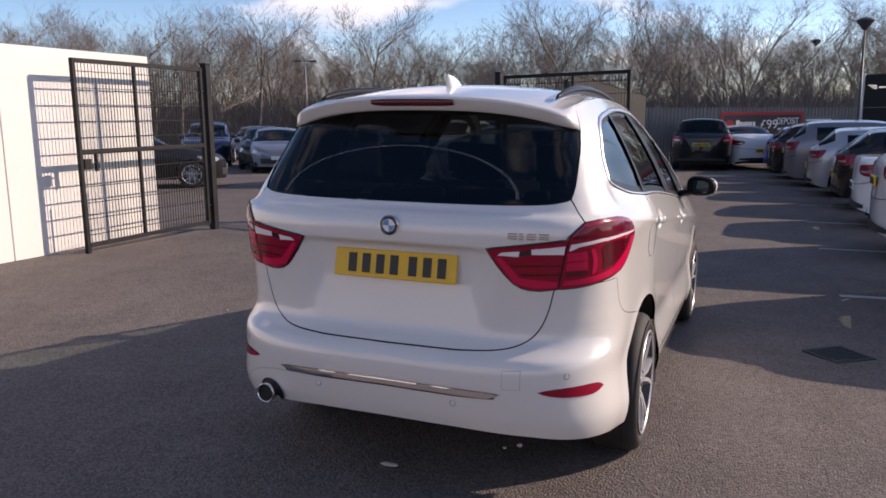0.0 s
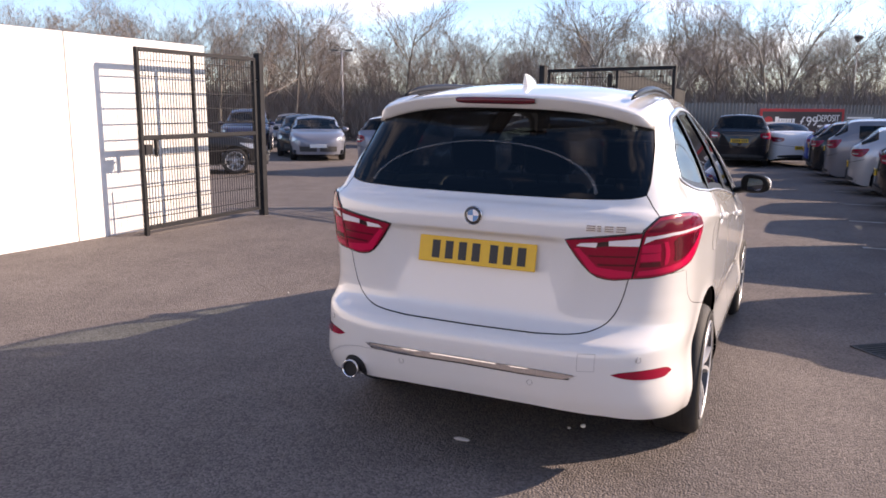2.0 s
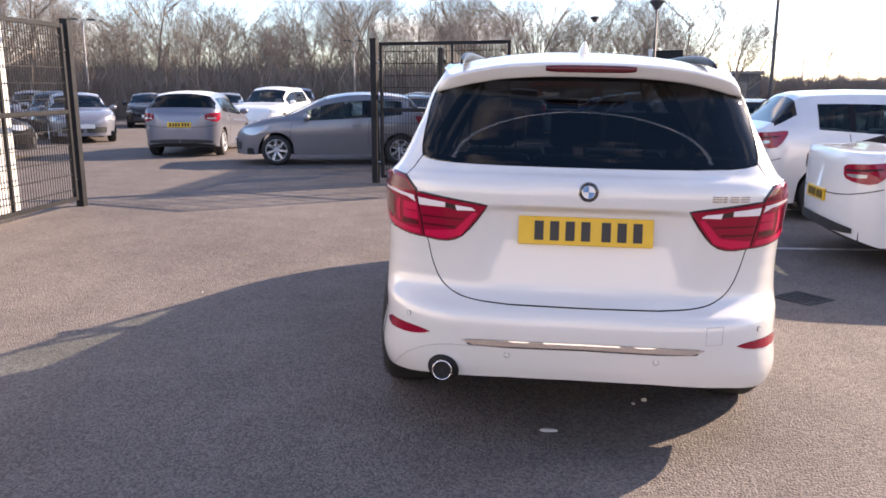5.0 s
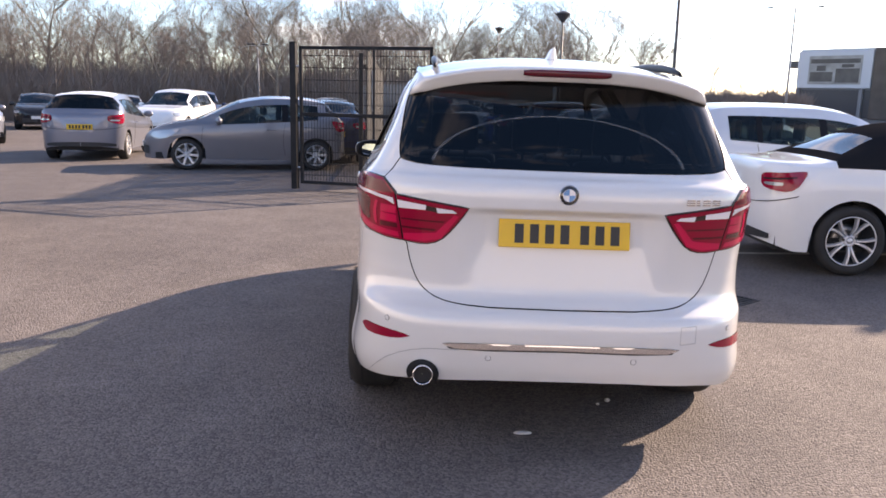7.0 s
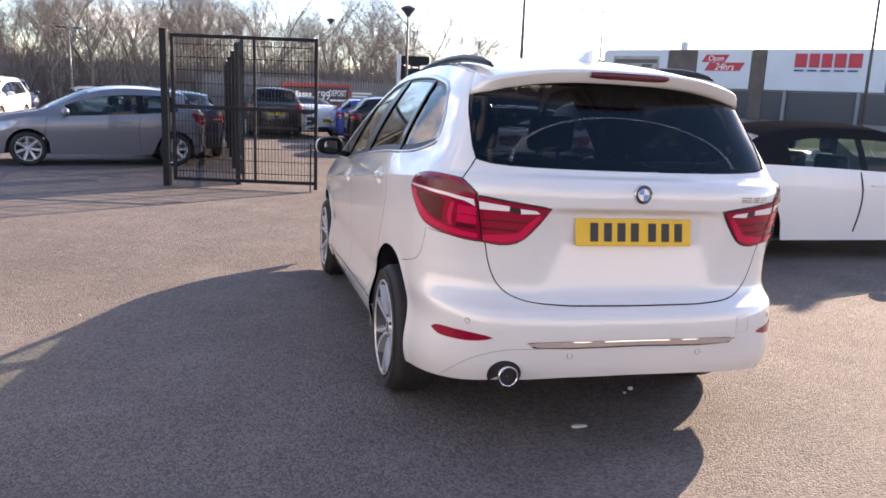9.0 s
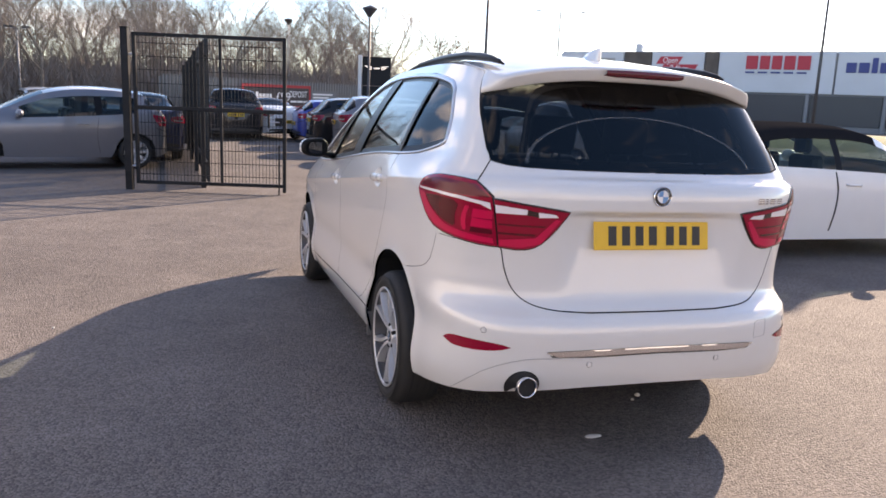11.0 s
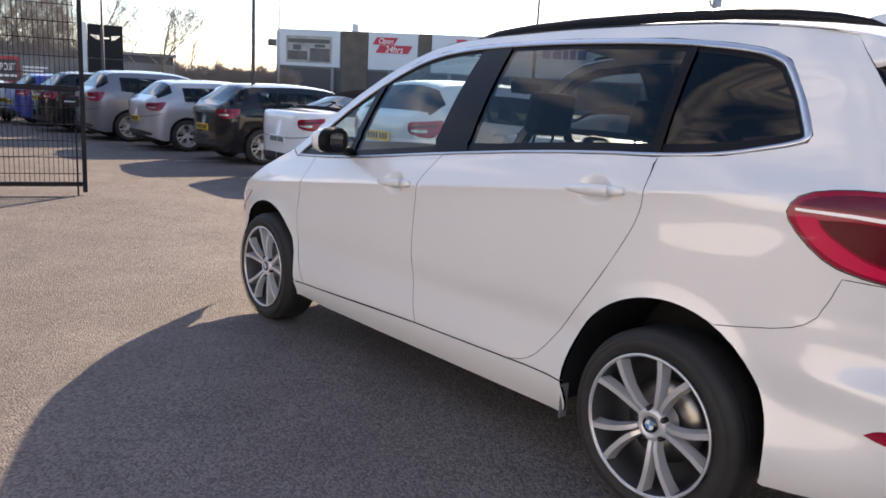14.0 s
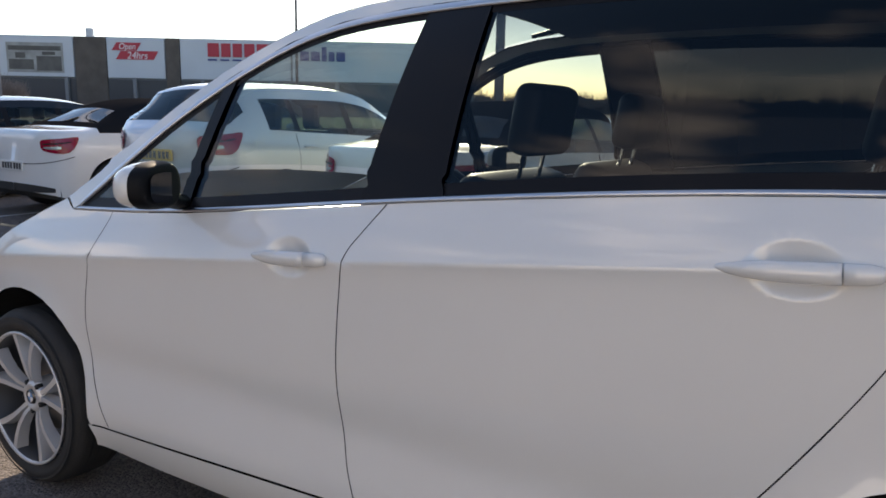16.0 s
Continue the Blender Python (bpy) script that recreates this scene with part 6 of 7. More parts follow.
SMALL = dict(HATCH, length=4.0, width=1.71, height=1.48, rear=0.66, base=2.51, wheel=0.305,
             top=[(0, 0.60), (0.02, 0.80), (0.05, 0.97), (0.12, 1.03), (0.20, 1.10), (0.40, 1.36), (0.50, 1.42), (0.9, 1.47), (1.4, 1.48), (1.8, 1.45), (2.2, 1.36), (2.7, 1.13), (3.0, 0.99), (3.15, 0.96), (3.5, 0.89), (3.8, 0.78), (3.95, 0.64), (4.0, 0.5)],
             belt=[(0, 0.55), (0.05, 0.92), (0.3, 1.03), (1.2, 0.97), (2.2, 0.91), (3.0, 0.87), (3.6, 0.78), (3.9, 0.66), (4.0, 0.45)],
             cuts=(0.20, 0.46, 0.50, 0.62, 1.22, 1.34, 2.15, 2.55, 2.98), windows=((0.62, 1.22), (1.34, 2.55)), glass=(0.20, 0.46, 2.15, 2.98), shuts=(1.28, 2.85), handles=(1.55,), lamps=(0.80, 0.98), heads=(0.60, 0.76), plate=0.72)
DROPHEAD = dict(HATCH, length=4.43, width=1.775, height=1.41, rear=0.80, base=2.69, wheel=0.325,
                top=[(0, 0.60), (0.02, 0.86), (0.05, 0.99), (0.10, 1.025), (0.45, 1.035), (0.60, 1.05), (0.72, 1.09), (1.10, 1.285), (1.45, 1.385), (1.9, 1.405), (2.4, 1.385), (2.7, 1.30), (3.0, 1.13), (3.28, 0.98), (3.45, 0.955), (3.9, 0.89), (4.25, 0.77), (4.38, 0.64), (4.43, 0.5)],
                belt=[(0, 0.55), (0.05, 0.93), (0.3, 0.985), (1.4, 0.965), (2.6, 0.91), (3.3, 0.88), (3.9, 0.80), (4.3, 0.68), (4.43, 0.45)],
                cuts=(0.62, 0.76, 1.08, 1.24, 2.02, 2.10, 2.62, 2.90, 3.24), windows=((1.24, 2.02), (2.10, 2.90)), glass=(0.76, 1.08, 2.62, 3.24), soft=(0.62, 2.62), shuts=(2.02, 3.12), handles=(2.25,), lamps=(0.77, 0.93), heads=(0.62, 0.74), plate=0.60)


HEAD_GLASS = material("head_lamp_glass", (0.36, 0.37, 0.39), 0.12, coat=1.0, coat_rough=0.01, metal=0.3)


def car_paint(name, color, metal=0.0):
    return material(name, color, 0.32, metal=metal, coat=1.0, coat_rough=0.03, vary=0.03, vary_scale=2.0)


PAINT_WHITE = car_paint("parked_white", (0.78, 0.78, 0.77))
PAINT_SILVER = car_paint("parked_silver", (0.46, 0.47, 0.49), 0.5)
PAINT_PALE = car_paint("parked_pale_silver", (0.62, 0.63, 0.66), 0.25)
PAINT_GREY = car_paint("parked_grey", (0.19, 0.195, 0.22), 0.4)
PAINT_STEEL = car_paint("parked_steel_blue", (0.19, 0.20, 0.24), 0.4)
PAINT_BLACK = material("parked_black", (0.010, 0.010, 0.012), 0.6, coat=1.0, coat_rough=0.03, spec=0.1, vary=0.03, vary_scale=2.0)
PAINT_NAVY = car_paint("parked_navy", (0.020, 0.028, 0.075), 0.3)
PAINT_BLUE = car_paint("parked_blue", (0.03, 0.06, 0.30), 0.3)
PAINT_PLUM = car_paint("parked_plum", (0.045, 0.030, 0.045), 0.2)
SOFT_TOP = material("soft_top_cloth", (0.018, 0.018, 0.020), 0.9, bump=0.2, bump_scale=300, spec=0.0)


def stand(x, y, yaw, spec, by="rear_right"):
    """The pose of a car whose wheel (or rear middle) stands at x, y; yaw: degrees its nose is turned from +Y to the left."""
    off = {"rear_right": (spec["width"] / 2 - 0.02, spec["rear"]), "rear_left": (-spec["width"] / 2 + 0.02, spec["rear"]),
           "front_left": (-spec["width"] / 2 + 0.02, spec["rear"] + spec["base"]), "front_right": (spec["width"] / 2 - 0.02, spec["rear"] + spec["base"]), "rear": (0, 0),
           "nose": (0, spec["length"])}[by]
    p = Matrix.Rotation(radians(yaw), 2) @ Vector(off)
    yy = y - p.y
    mid = Matrix.Rotation(radians(yaw), 2) @ Vector((0, spec["length"] / 2))
    ahead, aside = Matrix.Rotation(radians(yaw), 2) @ Vector((0, 1)), Matrix.Rotation(radians(yaw), 2) @ Vector((1, 0))
    cx, cy = x - p.x + mid.x, yy + mid.y
    rise = lambda w, d: (slope(cy + w.y * d, cx + w.x * d) - slope(cy - w.y * d, cx - w.x * d)) / (2 * d)
    a, b = math.degrees(math.atan(rise(ahead, 1.35))), -math.degrees(math.atan(rise(aside, 0.8)))
    return Matrix.Translation((x - p.x, yy, slope(cy, cx) - rise(ahead, 1.35) * spec["length"] / 2)) @ pose(0, 0, 0, 0, 0, yaw) @ pose(0, 0, 0, a, b, 0)


ROW = "cars parked in the right-hand row"
make_parked_car("convertible", DROPHEAD, PAINT_WHITE, "white convertible with a raised black cloth roof in the parked row", stand(3.36, 3.86, -94, DROPHEAD), ROW, roof=SOFT_TOP, fine=True, wheel_metal=ALLOY, pair=True, lamp=LAMP_RED)
make_parked_car("people_carrier", TOURER, PAINT_PALE, "pale silver people carrier parked beside the convertible", stand(3.45, 6.7, -92, TOURER), ROW)
make_parked_car("convertible", DROPHEAD, PAINT_WHITE, "white convertible with a black roof parked beside a black hatchback", stand(3.45, 9.5, -92, DROPHEAD), ROW, roof=SOFT_TOP, rear_plate=PLATE_WHITE)
make_parked_car("hatchback", HATCH, PAINT_BLACK, "glossy black five-door hatchback in the parked row", stand(3.35, 12.2, -92, HATCH), ROW)
make_parked_car("hatchback", HATCH, PAINT_SILVER, "bright silver five-door hatchback with alloy wheels", stand(3.05, 14.9, -92, HATCH), ROW)
make_parked_car("people_carrier", TOURER, PAINT_GREY, "mid-grey people carrier in the parked row", stand(2.75, 17.5, -92, TOURER), ROW)
make_parked_car("estate_car", ESTATE, PAINT_BLACK, "black estate car in the parked row", stand(2.55, 20.1, -90, ESTATE), ROW)
make_parked_car("hatchback", HATCH, PAINT_BLUE, "bright blue hatchback at the end of the row", stand(2.3, 22.7, -88, HATCH), ROW)
FAR = "cars parked by the far fence"
make_parked_car("off_roader", SUV, PAINT_BLACK, "black off-roader parked near the red banner", stand(-0.35, 23.3, 3, SUV, "rear"), FAR)
make_parked_car("saloon", SALOON, PAINT_WHITE, "white saloon parked next to the black off-roader", stand(1.9, 25.6, 24, SALOON, "rear_right"), FAR)
make_parked_car("saloon", SALOON, PAINT_PLUM, "dark plum saloon by the far fence", stand(3.4, 25.2, -60, SALOON, "rear"), FAR)
LEFT = "cars parked beyond the gates"
make_parked_car("small_hatchback", SMALL, PAINT_STEEL, "grey-blue small hatchback with a white roof, seen from behind", stand(-7.85, 13.9, 8, SMALL, "rear"), LEFT, roof_paint=PAINT_WHITE)
make_parked_car("small_hatchback", SMALL, PAINT_GREY, "grey metallic three-door hatchback standing side-on behind the gate", stand(-5.15, 12.35, 105, SMALL, "front_left"), LEFT, pair=False, spokes=7)
make_parked_car("off_roader", SUV, PAINT_WHITE, "white off-roader facing the yard", stand(-9.5, 23.2, 178, SUV, "nose"), LEFT)
make_parked_car("saloon", SALOON, PAINT_STEEL, "dark steel-blue saloon facing the yard", stand(-12.2, 19.2, 215, SALOON, "front_left"), LEFT)
make_parked_car("small_hatchback", SMALL, PAINT_BLACK, "black small hatchback with a white bonnet", stand(-14.2, 19.6, 212, SMALL, "nose"), LEFT)
make_parked_car("saloon", SALOON, PAINT_BLACK, "black saloon with bright alloy wheels beyond the gate", stand(-11.2, 12.4, -52, SALOON, "front_right"), LEFT)
make_parked_car("off_roader", SUV, PAINT_NAVY, "navy off-roader in the far row", stand(-17.3, 20.5, 214, SUV, "nose"), LEFT)
for i, (x, y, yaw, sp, pt, nm, lb) in enumerate((
        (-15.2, 27.5, 205, HATCH, PAINT_BLACK, "hatchback", "black hatchback in the far row"), (-12.3, 28.6, 203, SALOON, PAINT_GREY, "saloon", "grey saloon in the far row"),
        (-9.5, 29.6, 200, SUV, PAINT_NAVY, "off_roader", "navy off-roader in the far row"), (-6.6, 30.4, 198, HATCH, PAINT_SILVER, "hatchback", "silver hatchback in the far row"),
        (-3.7, 27.4, 195, ESTATE, PAINT_BLACK, "estate_car", "black estate car behind the slatted fence"), (-19.2, 25.8, 208, ESTATE, PAINT_GREY, "estate_car", "grey estate car in the far row"),
        (-3.2, 19.2, 6, SALOON, PAINT_NAVY, "saloon", "navy saloon behind the grey hatchback"), (-13.4, 10.2, -20, HATCH, PAINT_BLACK, "hatchback", "black hatchback close to the wall's end"))):
    make_parked_car(nm, sp, pt, lb, stand(x, y, yaw, sp, "nose"), LEFT)


# ---- fences, signs, lamp posts ----
FENCE_DARK = material("palisade_black", (0.009, 0.009, 0.010), 0.7, vary=0.2, vary_scale=4)
FENCE_GREY = material("palisade_grey", (0.19, 0.185, 0.18), 0.6, metal=0.3, vary=0.2, vary_scale=1.0)
POLE_GREY = material("galvanised_pole", (0.34, 0.34, 0.35), 0.5, metal=0.5, vary=0.15, vary_scale=3)
POLE_DARK = material("dark_pole", (0.06, 0.06, 0.065), 0.5, metal=0.3)
LAMP_GLASS = material("lamp_glass", (0.55, 0.56, 0.58), 0.2)
SIGN_RED = material("banner_red", (0.42, 0.028, 0.030), 0.6, vary=0.05, vary_scale=2)
SIGN_DARK = material("banner_dark", (0.050, 0.035, 0.035), 0.6)
SIGN_WHITE = material("banner_white", (0.78, 0.76, 0.74), 0.6)
BRUSHED = material("sign_silver", (0.45, 0.45, 0.47), 0.4, metal=0.8)


def make_palisade(name, a, b, high, pitch, wide, mat, label, spike=True, lean=0.0):
    """A steel fence of upright slats on two rails."""
    a, b = Vector((*a, 0)), Vector((*b, 0))
    length = (b - a).length
    turn = math.degrees(math.atan2(b.y - a.y, b.x - a.x))
    fall = math.degrees(math.asin((slope(b.y, b.x) - slope(a.y, a.x)) / length))
    f = thing(name, label, "fence", Matrix.Translation((a.x, a.y, slope(a.y, a.x))) @ pose(0, 0, 0, 0, -fall, turn), "", "structure")
    for z in (0.35, high - 0.35):
        part("fence_rail", box((0, 0.004, z), (length, 0.045, z + 0.05), 0.003), mat, f)
    n = int(length / pitch)
    me = None
    first = bmesh.new()
    w = wide / 2
    vs = [(-w, -0.018, 0.04), (0, 0.0, 0.04), (w, -0.018, 0.04)]
    up = high - (0.07 if spike else 0)
    ring0 = [first.verts.new(p) for p in vs]
    ring1 = [first.verts.new((p[0], p[1], up)) for p in vs]
    tipv = first.verts.new((0, -0.004, high))
    for k in range(2):
        first.faces.new((ring0[k], ring0[k + 1], ring1[k + 1], ring1[k]))
        first.faces.new((ring1[k], ring1[k + 1], tipv))
    rest = None
    slat0 = None
    for i in range(n):
        x = (i + 0.5) * length / n
        if slat0 is None:
            slat0 = part("slat", first, mat, f)
            slat0.location = (x, 0, 0)
            me = slat0.data
        else:
            ob = new("slat", me)
            ob.parent = f
            ob.location = (x, 0, 0)
    k = int(length / 2.6)
    for i in range(k + 1):
        x = length * i / max(1, k)
        part("fence_post", box((x - 0.04, 0.046, -0.2), (x + 0.04, 0.12, high - 0.12), 0.004), mat, f)
    return f


make_palisade("palisade_fence", (-1.50, 10.0), (-1.80, 21.0), 2.32, 0.095, 0.078, FENCE_DARK, "tall black steel palisade fence running back from the gate")
make_palisade("palisade_fence", (-2.6, 25.22), (9.5, 32.8), 2.05, 0.135, 0.11, FENCE_GREY, "pale grey close-set steel palisade fence at the yard's end")


def make_notice():
    n = thing("notice_board", "small white notice fixed to the black fence", "sign", pose(-1.535, 12.0, slope(12.0, -1.5), 0, 0, 91.4))
    part("notice_panel", box((-0.3, -0.03, 1.25), (0.3, -0.012, 2.0), 0.003), SIGN_WHITE, n)


make_notice()


def make_banner():
    turn = math.degrees(math.atan2(9.4, 15.0))
    b = thing("banner", "long red and dark fence banner offering a deposit", "banner", pose(0.02, 26.78, slope(26.8, 0), 0, 0, turn))
    low, high, wide = 0.98, 1.86, 3.20
    part("banner_sheet", box((0, -0.075, low), (wide, -0.065, high), 0.002), SIGN_RED, b)
    part("banner_field", box((0.10, -0.081, low + 0.11), (wide - 0.09, -0.0765, high - 0.10), 0.001), SIGN_DARK, b)
    part("round_mark", lathe([(-0.086, 0.001), (-0.086, 0.17), (-0.08, 0.17)], 24, "Y", (0.33, 0, 1.42)), SIGN_RED, b, "red disc")
    for x0, x1 in ((0.58, 0.72), (0.74, 0.82), (0.84, 0.90), (0.92, 1.00), (1.02, 1.10), (1.12, 1.19), (1.22, 1.32)):
        part("word_bar", box((x0, -0.086, 1.34), (x1, -0.0815, 1.52 if x0 > 0.6 else 1.58), 0.001), SIGN_WHITE, b, "pale bar")
    letters("price", "£99", 0.46, pose(1.50, -0.082, 1.27, 90, 0, 0), SIGN_WHITE, b, "white price lettering")
    letters("deposit_word", "DEPOSIT", 0.285, pose(2.15, -0.082, 1.42, 90, 0, 0), SIGN_WHITE, b, "white lettering").scale = (0.78, 1.15, 1)
    for x0, x1 in ((2.20, 2.50), (2.53, 2.80), (2.83, 3.05)):
        part("small_print_bar", box((x0, -0.086, 1.22), (x1, -0.0815, 1.29)), SIGN_WHITE, b, "pale bar")
    c = thing("banner", "dark grey fence banner with pale small print", "banner", pose(2.76, 28.5, slope(28.5, 2.8), 0, 0, turn))
    part("banner_sheet", box((0, -0.075, 1.0), (1.35, -0.066, 1.72), 0.002), material("banner_grey", (0.16, 0.16, 0.165), 0.6), c)
    for z, x1 in ((1.56, 1.1), (1.44, 0.9), (1.32, 1.2)):
        part("small_print_bar", box((0.08, -0.081, z), (x1, -0.0765, z + 0.06)), SIGN_WHITE, c, "pale bar")


make_banner()


def make_barrier():
    b = thing("crowd_barrier", "bare steel barrier panel leaning by the fence", "barrier", pose(1.6, 24.0, slope(24.0, 1.6), 12, 0, 20))
    part("barrier_frame", tube([(0, 0, 0.15), (0, 0, 1.05), (0.06, 0, 1.1), (1.9, 0, 1.1), (1.96, 0, 1.05), (1.96, 0, 0.15)], 0.02, 6, closed=True), POLE_GREY, b)
    for i in range(12):
        part("barrier_bar", tube([(0.15 * (i + 1), 0, 0.16), (0.15 * (i + 1), 0, 1.09)], 0.008, 5), POLE_GREY, b)


make_barrier()


PYLON_BLACK = material("pylon_black", (0.014, 0.014, 0.015), 0.6, spec=0.2, vary=0.1, vary_scale=2)


def make_pylon():
    p = thing("sign_pylon", "tall black dealer sign pylon with a silver winged badge", "sign", pose(4.55, 27.2, slope(27.2, 4.5), 0, 0, -14) @ Matrix.Diagonal((1.04, 1, 0.875, 1)))
    part("pylon_panel", box((0.0, -0.14, 0.2), (1.02, 0.14, 1.15), 0.01), PYLON_BLACK, p)
    part("pylon_panel", box((0.0, -0.14, 1.18), (1.02, 0.14, 2.26), 0.01), PYLON_BLACK, p)
    part("pylon_panel", box((0.0, -0.14, 2.29), (1.02, 0.14, 3.50), 0.01), PYLON_BLACK, p)
    part("pylon_side", box((-0.16, -0.12, 0.0), (-0.02, 0.12, 3.56), 0.01), BRUSHED, p, "silver edge post")
    bm = bmesh.new()
    add_lathe(bm, [(-0.145, 0.15), (-0.17, 0.135), (-0.145, 0.12)], 28, "Y", (0.51, 0, 3.02))
    part("badge_ring", bm, CHROME, p, "chrome ring")
    for s in (1, -1):
        for k in range(3):
            bm = bmesh.new()
            z = 3.08 - 0.055 * k
            x0, x1 = 0.17, 0.43 - 0.06 * k
            vs = [bm.verts.new((0.51 + s * x, -0.145 - d, zz)) for d in (0, 0.012) for x, zz in ((x0, z - 0.02), (x1, z + 0.015), (x1, z + 0.045), (x0, z + 0.018))]
            bmesh.ops.convex_hull(bm, input=vs)
            part("badge_wing", bm, CHROME, p, "chrome wing bar")
    part("badge_centre", box((0.40, -0.158, 2.99), (0.62, -0.141, 3.05), 0.002), CHROME, p)
    for k in range(3):
        part("word_bar", box((0.10 + 0.28 * k, -0.146, 1.26), (0.34 + 0.28 * k, -0.141, 1.31)), SIGN_WHITE, p, "pale bar")


make_pylon()


def make_lamp_post(x, y, high, heads, label, mat=None, thick=0.07, arm=0.35):
    mat = mat or POLE_GREY
    p = thing("street_lamp", label, "lamp post", pose(x, y, slope(y, x), 0, 0, math.degrees(-math.atan2(x, y))), "lamp posts")
    part("pole", tube([(0, 0, -0.2), (0, 0, high * 0.35), (0, 0, high)], [thick, thick * 0.9, thick * 0.55], 10), mat, p, smooth=True)
    part("pole_base", tube([(0, 0, -0.1), (0, 0, 1.0)], thick * 1.35, 10), mat, p)
    if heads == "twin":
        for s in (-1, 1):
            a = part("arm", tube([(0, 0, high - 0.05), (s * arm * 0.7, 0, high + 0.02), (s * arm, 0, high + 0.03)], 0.025, 6), mat, p)
            hd = part("lamp_head", box((s * arm - 0.22, -0.12, high + 0.0), (s * arm + 0.22, 0.12, high + 0.10), 0.03), POLE_DARK, a, "flat lamp head")
            part("lamp_lens", box((s * arm - 0.17, -0.09, high - 0.02), (s * arm + 0.17, 0.09, high - 0.001)), LAMP_GLASS, hd)
    if heads == "post_top":
        hd = part("lamp_head", lathe([(high - 0.02, 0.06), (high + 0.05, 0.10), (high + 0.22, 0.24), (high + 0.25, 0.26), (high + 0.30, 0.20), (high + 0.36, 0.02)], 16, "Z"), POLE_DARK, p, "round lantern head")
    return p


make_lamp_post(4.06, 23.9, 4.2, "post_top", "tall thin lamp post with a round lantern beside the sign pylon", POLE_DARK, 0.055)
make_lamp_post(6.3, 18.75, 5.8, "twin", "tall dark lamp post standing among the parked cars", POLE_DARK, 0.06, 0.5)
make_lamp_post(29.5, 62.0, 9.6, "twin", "tall twin-arm lamp post on the road beyond", POLE_GREY, 0.12, 1.9)
make_lamp_post(33.6, 35.4, 12.4, "twin", "very tall dark lamp post across the road", POLE_DARK, 0.10, 0.6)
make_lamp_post(-22.6, 36.2, 5.0, "twin", "pale twin-headed lamp post at the back of the yard", POLE_GREY, 0.07, 0.42)
make_lamp_post(-9.6, 41.0, 4.2, "twin", "pale twin-headed lamp post before the trees", POLE_GREY, 0.06, 0.35)
make_lamp_post(3.9, 45.0, 5.6, "post_top", "lamp post with a round lantern before the trees", POLE_GREY, 0.06)
make_lamp_post(31.0, 90.0, 9.0, "twin", "distant twin-arm lamp post", POLE_GREY, 0.10, 1.6)


def make_camera_post():
    p = thing("camera_post", "thick grey post with a security camera on a bracket", "post", pose(11.9, 9.0, slope(9.0, 11.9), 0, 0, -50))
    part("pole", tube([(0, 0, -0.2), (0, 0, 5.2)], [0.105, 0.09], 12), POLE_GREY, p, smooth=True)
    part("bracket", tube([(0, 0, 3.55), (-0.12, -0.05, 3.45), (-0.16, -0.1, 3.55)], 0.03, 8), POLE_GREY, p)
    bm = add_box(bmesh.new(), (-0.62, -0.16, 3.58), (-0.16, -0.03, 3.70), 0.02)
    part("camera_housing", bm, POLE_GREY, p)


make_camera_post()


# ---- drain, stones, bay line ----
def make_drain():
    d = thing("drain_grate", "rusty black cast-iron drain grating let into the tarmac", "drain", pose(1.93, 2.96, slope(2.96, 1.93) + 0.001, 0, 0, 38) @ Matrix.Diagonal((0.72, 0.72, 1, 1)))
    iron = material("cast_iron", (0.030, 0.028, 0.027), 0.6, metal=0.5, vary=0.3, vary_scale=15)
    part("grate_pit", box((-0.20, -0.20, 0.0), (0.20, 0.20, 0.0015)), DARK_UNDER, d)
    for lo, hi in (((-0.22, -0.22, 0), (0.22, -0.19, 0.009)), ((-0.22, 0.19, 0), (0.22, 0.22, 0.009)), ((-0.22, -0.189, 0), (-0.19, 0.189, 0.009)), ((0.19, -0.189, 0), (0.22, 0.189, 0.009))):
        part("grate_frame", box(lo, hi, 0.002), iron, d)
    for i in range(7):
        y = -0.165 + 0.055 * i
        part("grate_bar", box((-0.189, y - 0.012, 0.0016), (0.189, y + 0.012, 0.008), 0.002), iron, d)


make_drain()
CHALK = material("pale_stone", (0.62, 0.60, 0.57), 0.8, bump=0.4, bump_scale=60)


def make_stone(x, y, sx, sy_, sz, label):
    bm = bmesh.new()
    bmesh.ops.create_icosphere(bm, subdivisions=2, radius=1)
    for v in bm.verts:
        v.co *= 1 + 0.25 * noise.noise(v.co * 1.7 + Vector((x * 9, y * 7, 0)))
        v.co.x, v.co.y, v.co.z = v.co.x * sx, v.co.y * sy_, v.co.z * sz
    ob = link_mesh("stone", bm, CHALK)
    ob.location = (x, y, slope(y, x) + sz * 0.6)
    tagged(ob, label, "stone", "loose stones")


make_stone(-0.095, 0.255, 0.042, 0.016, 0.006, "flat pale stone chip lying on the tarmac")
make_stone(0.39, 0.67, 0.014, 0.012, 0.010, "small white stone on the tarmac")
make_stone(0.33, 0.62, 0.010, 0.008, 0.006, "tiny pale pebble on the tarmac")
make_stone(-2.6, 3.0 - 0.6, 0.008, 0.008, 0.005, "tiny pale pebble on the tarmac")


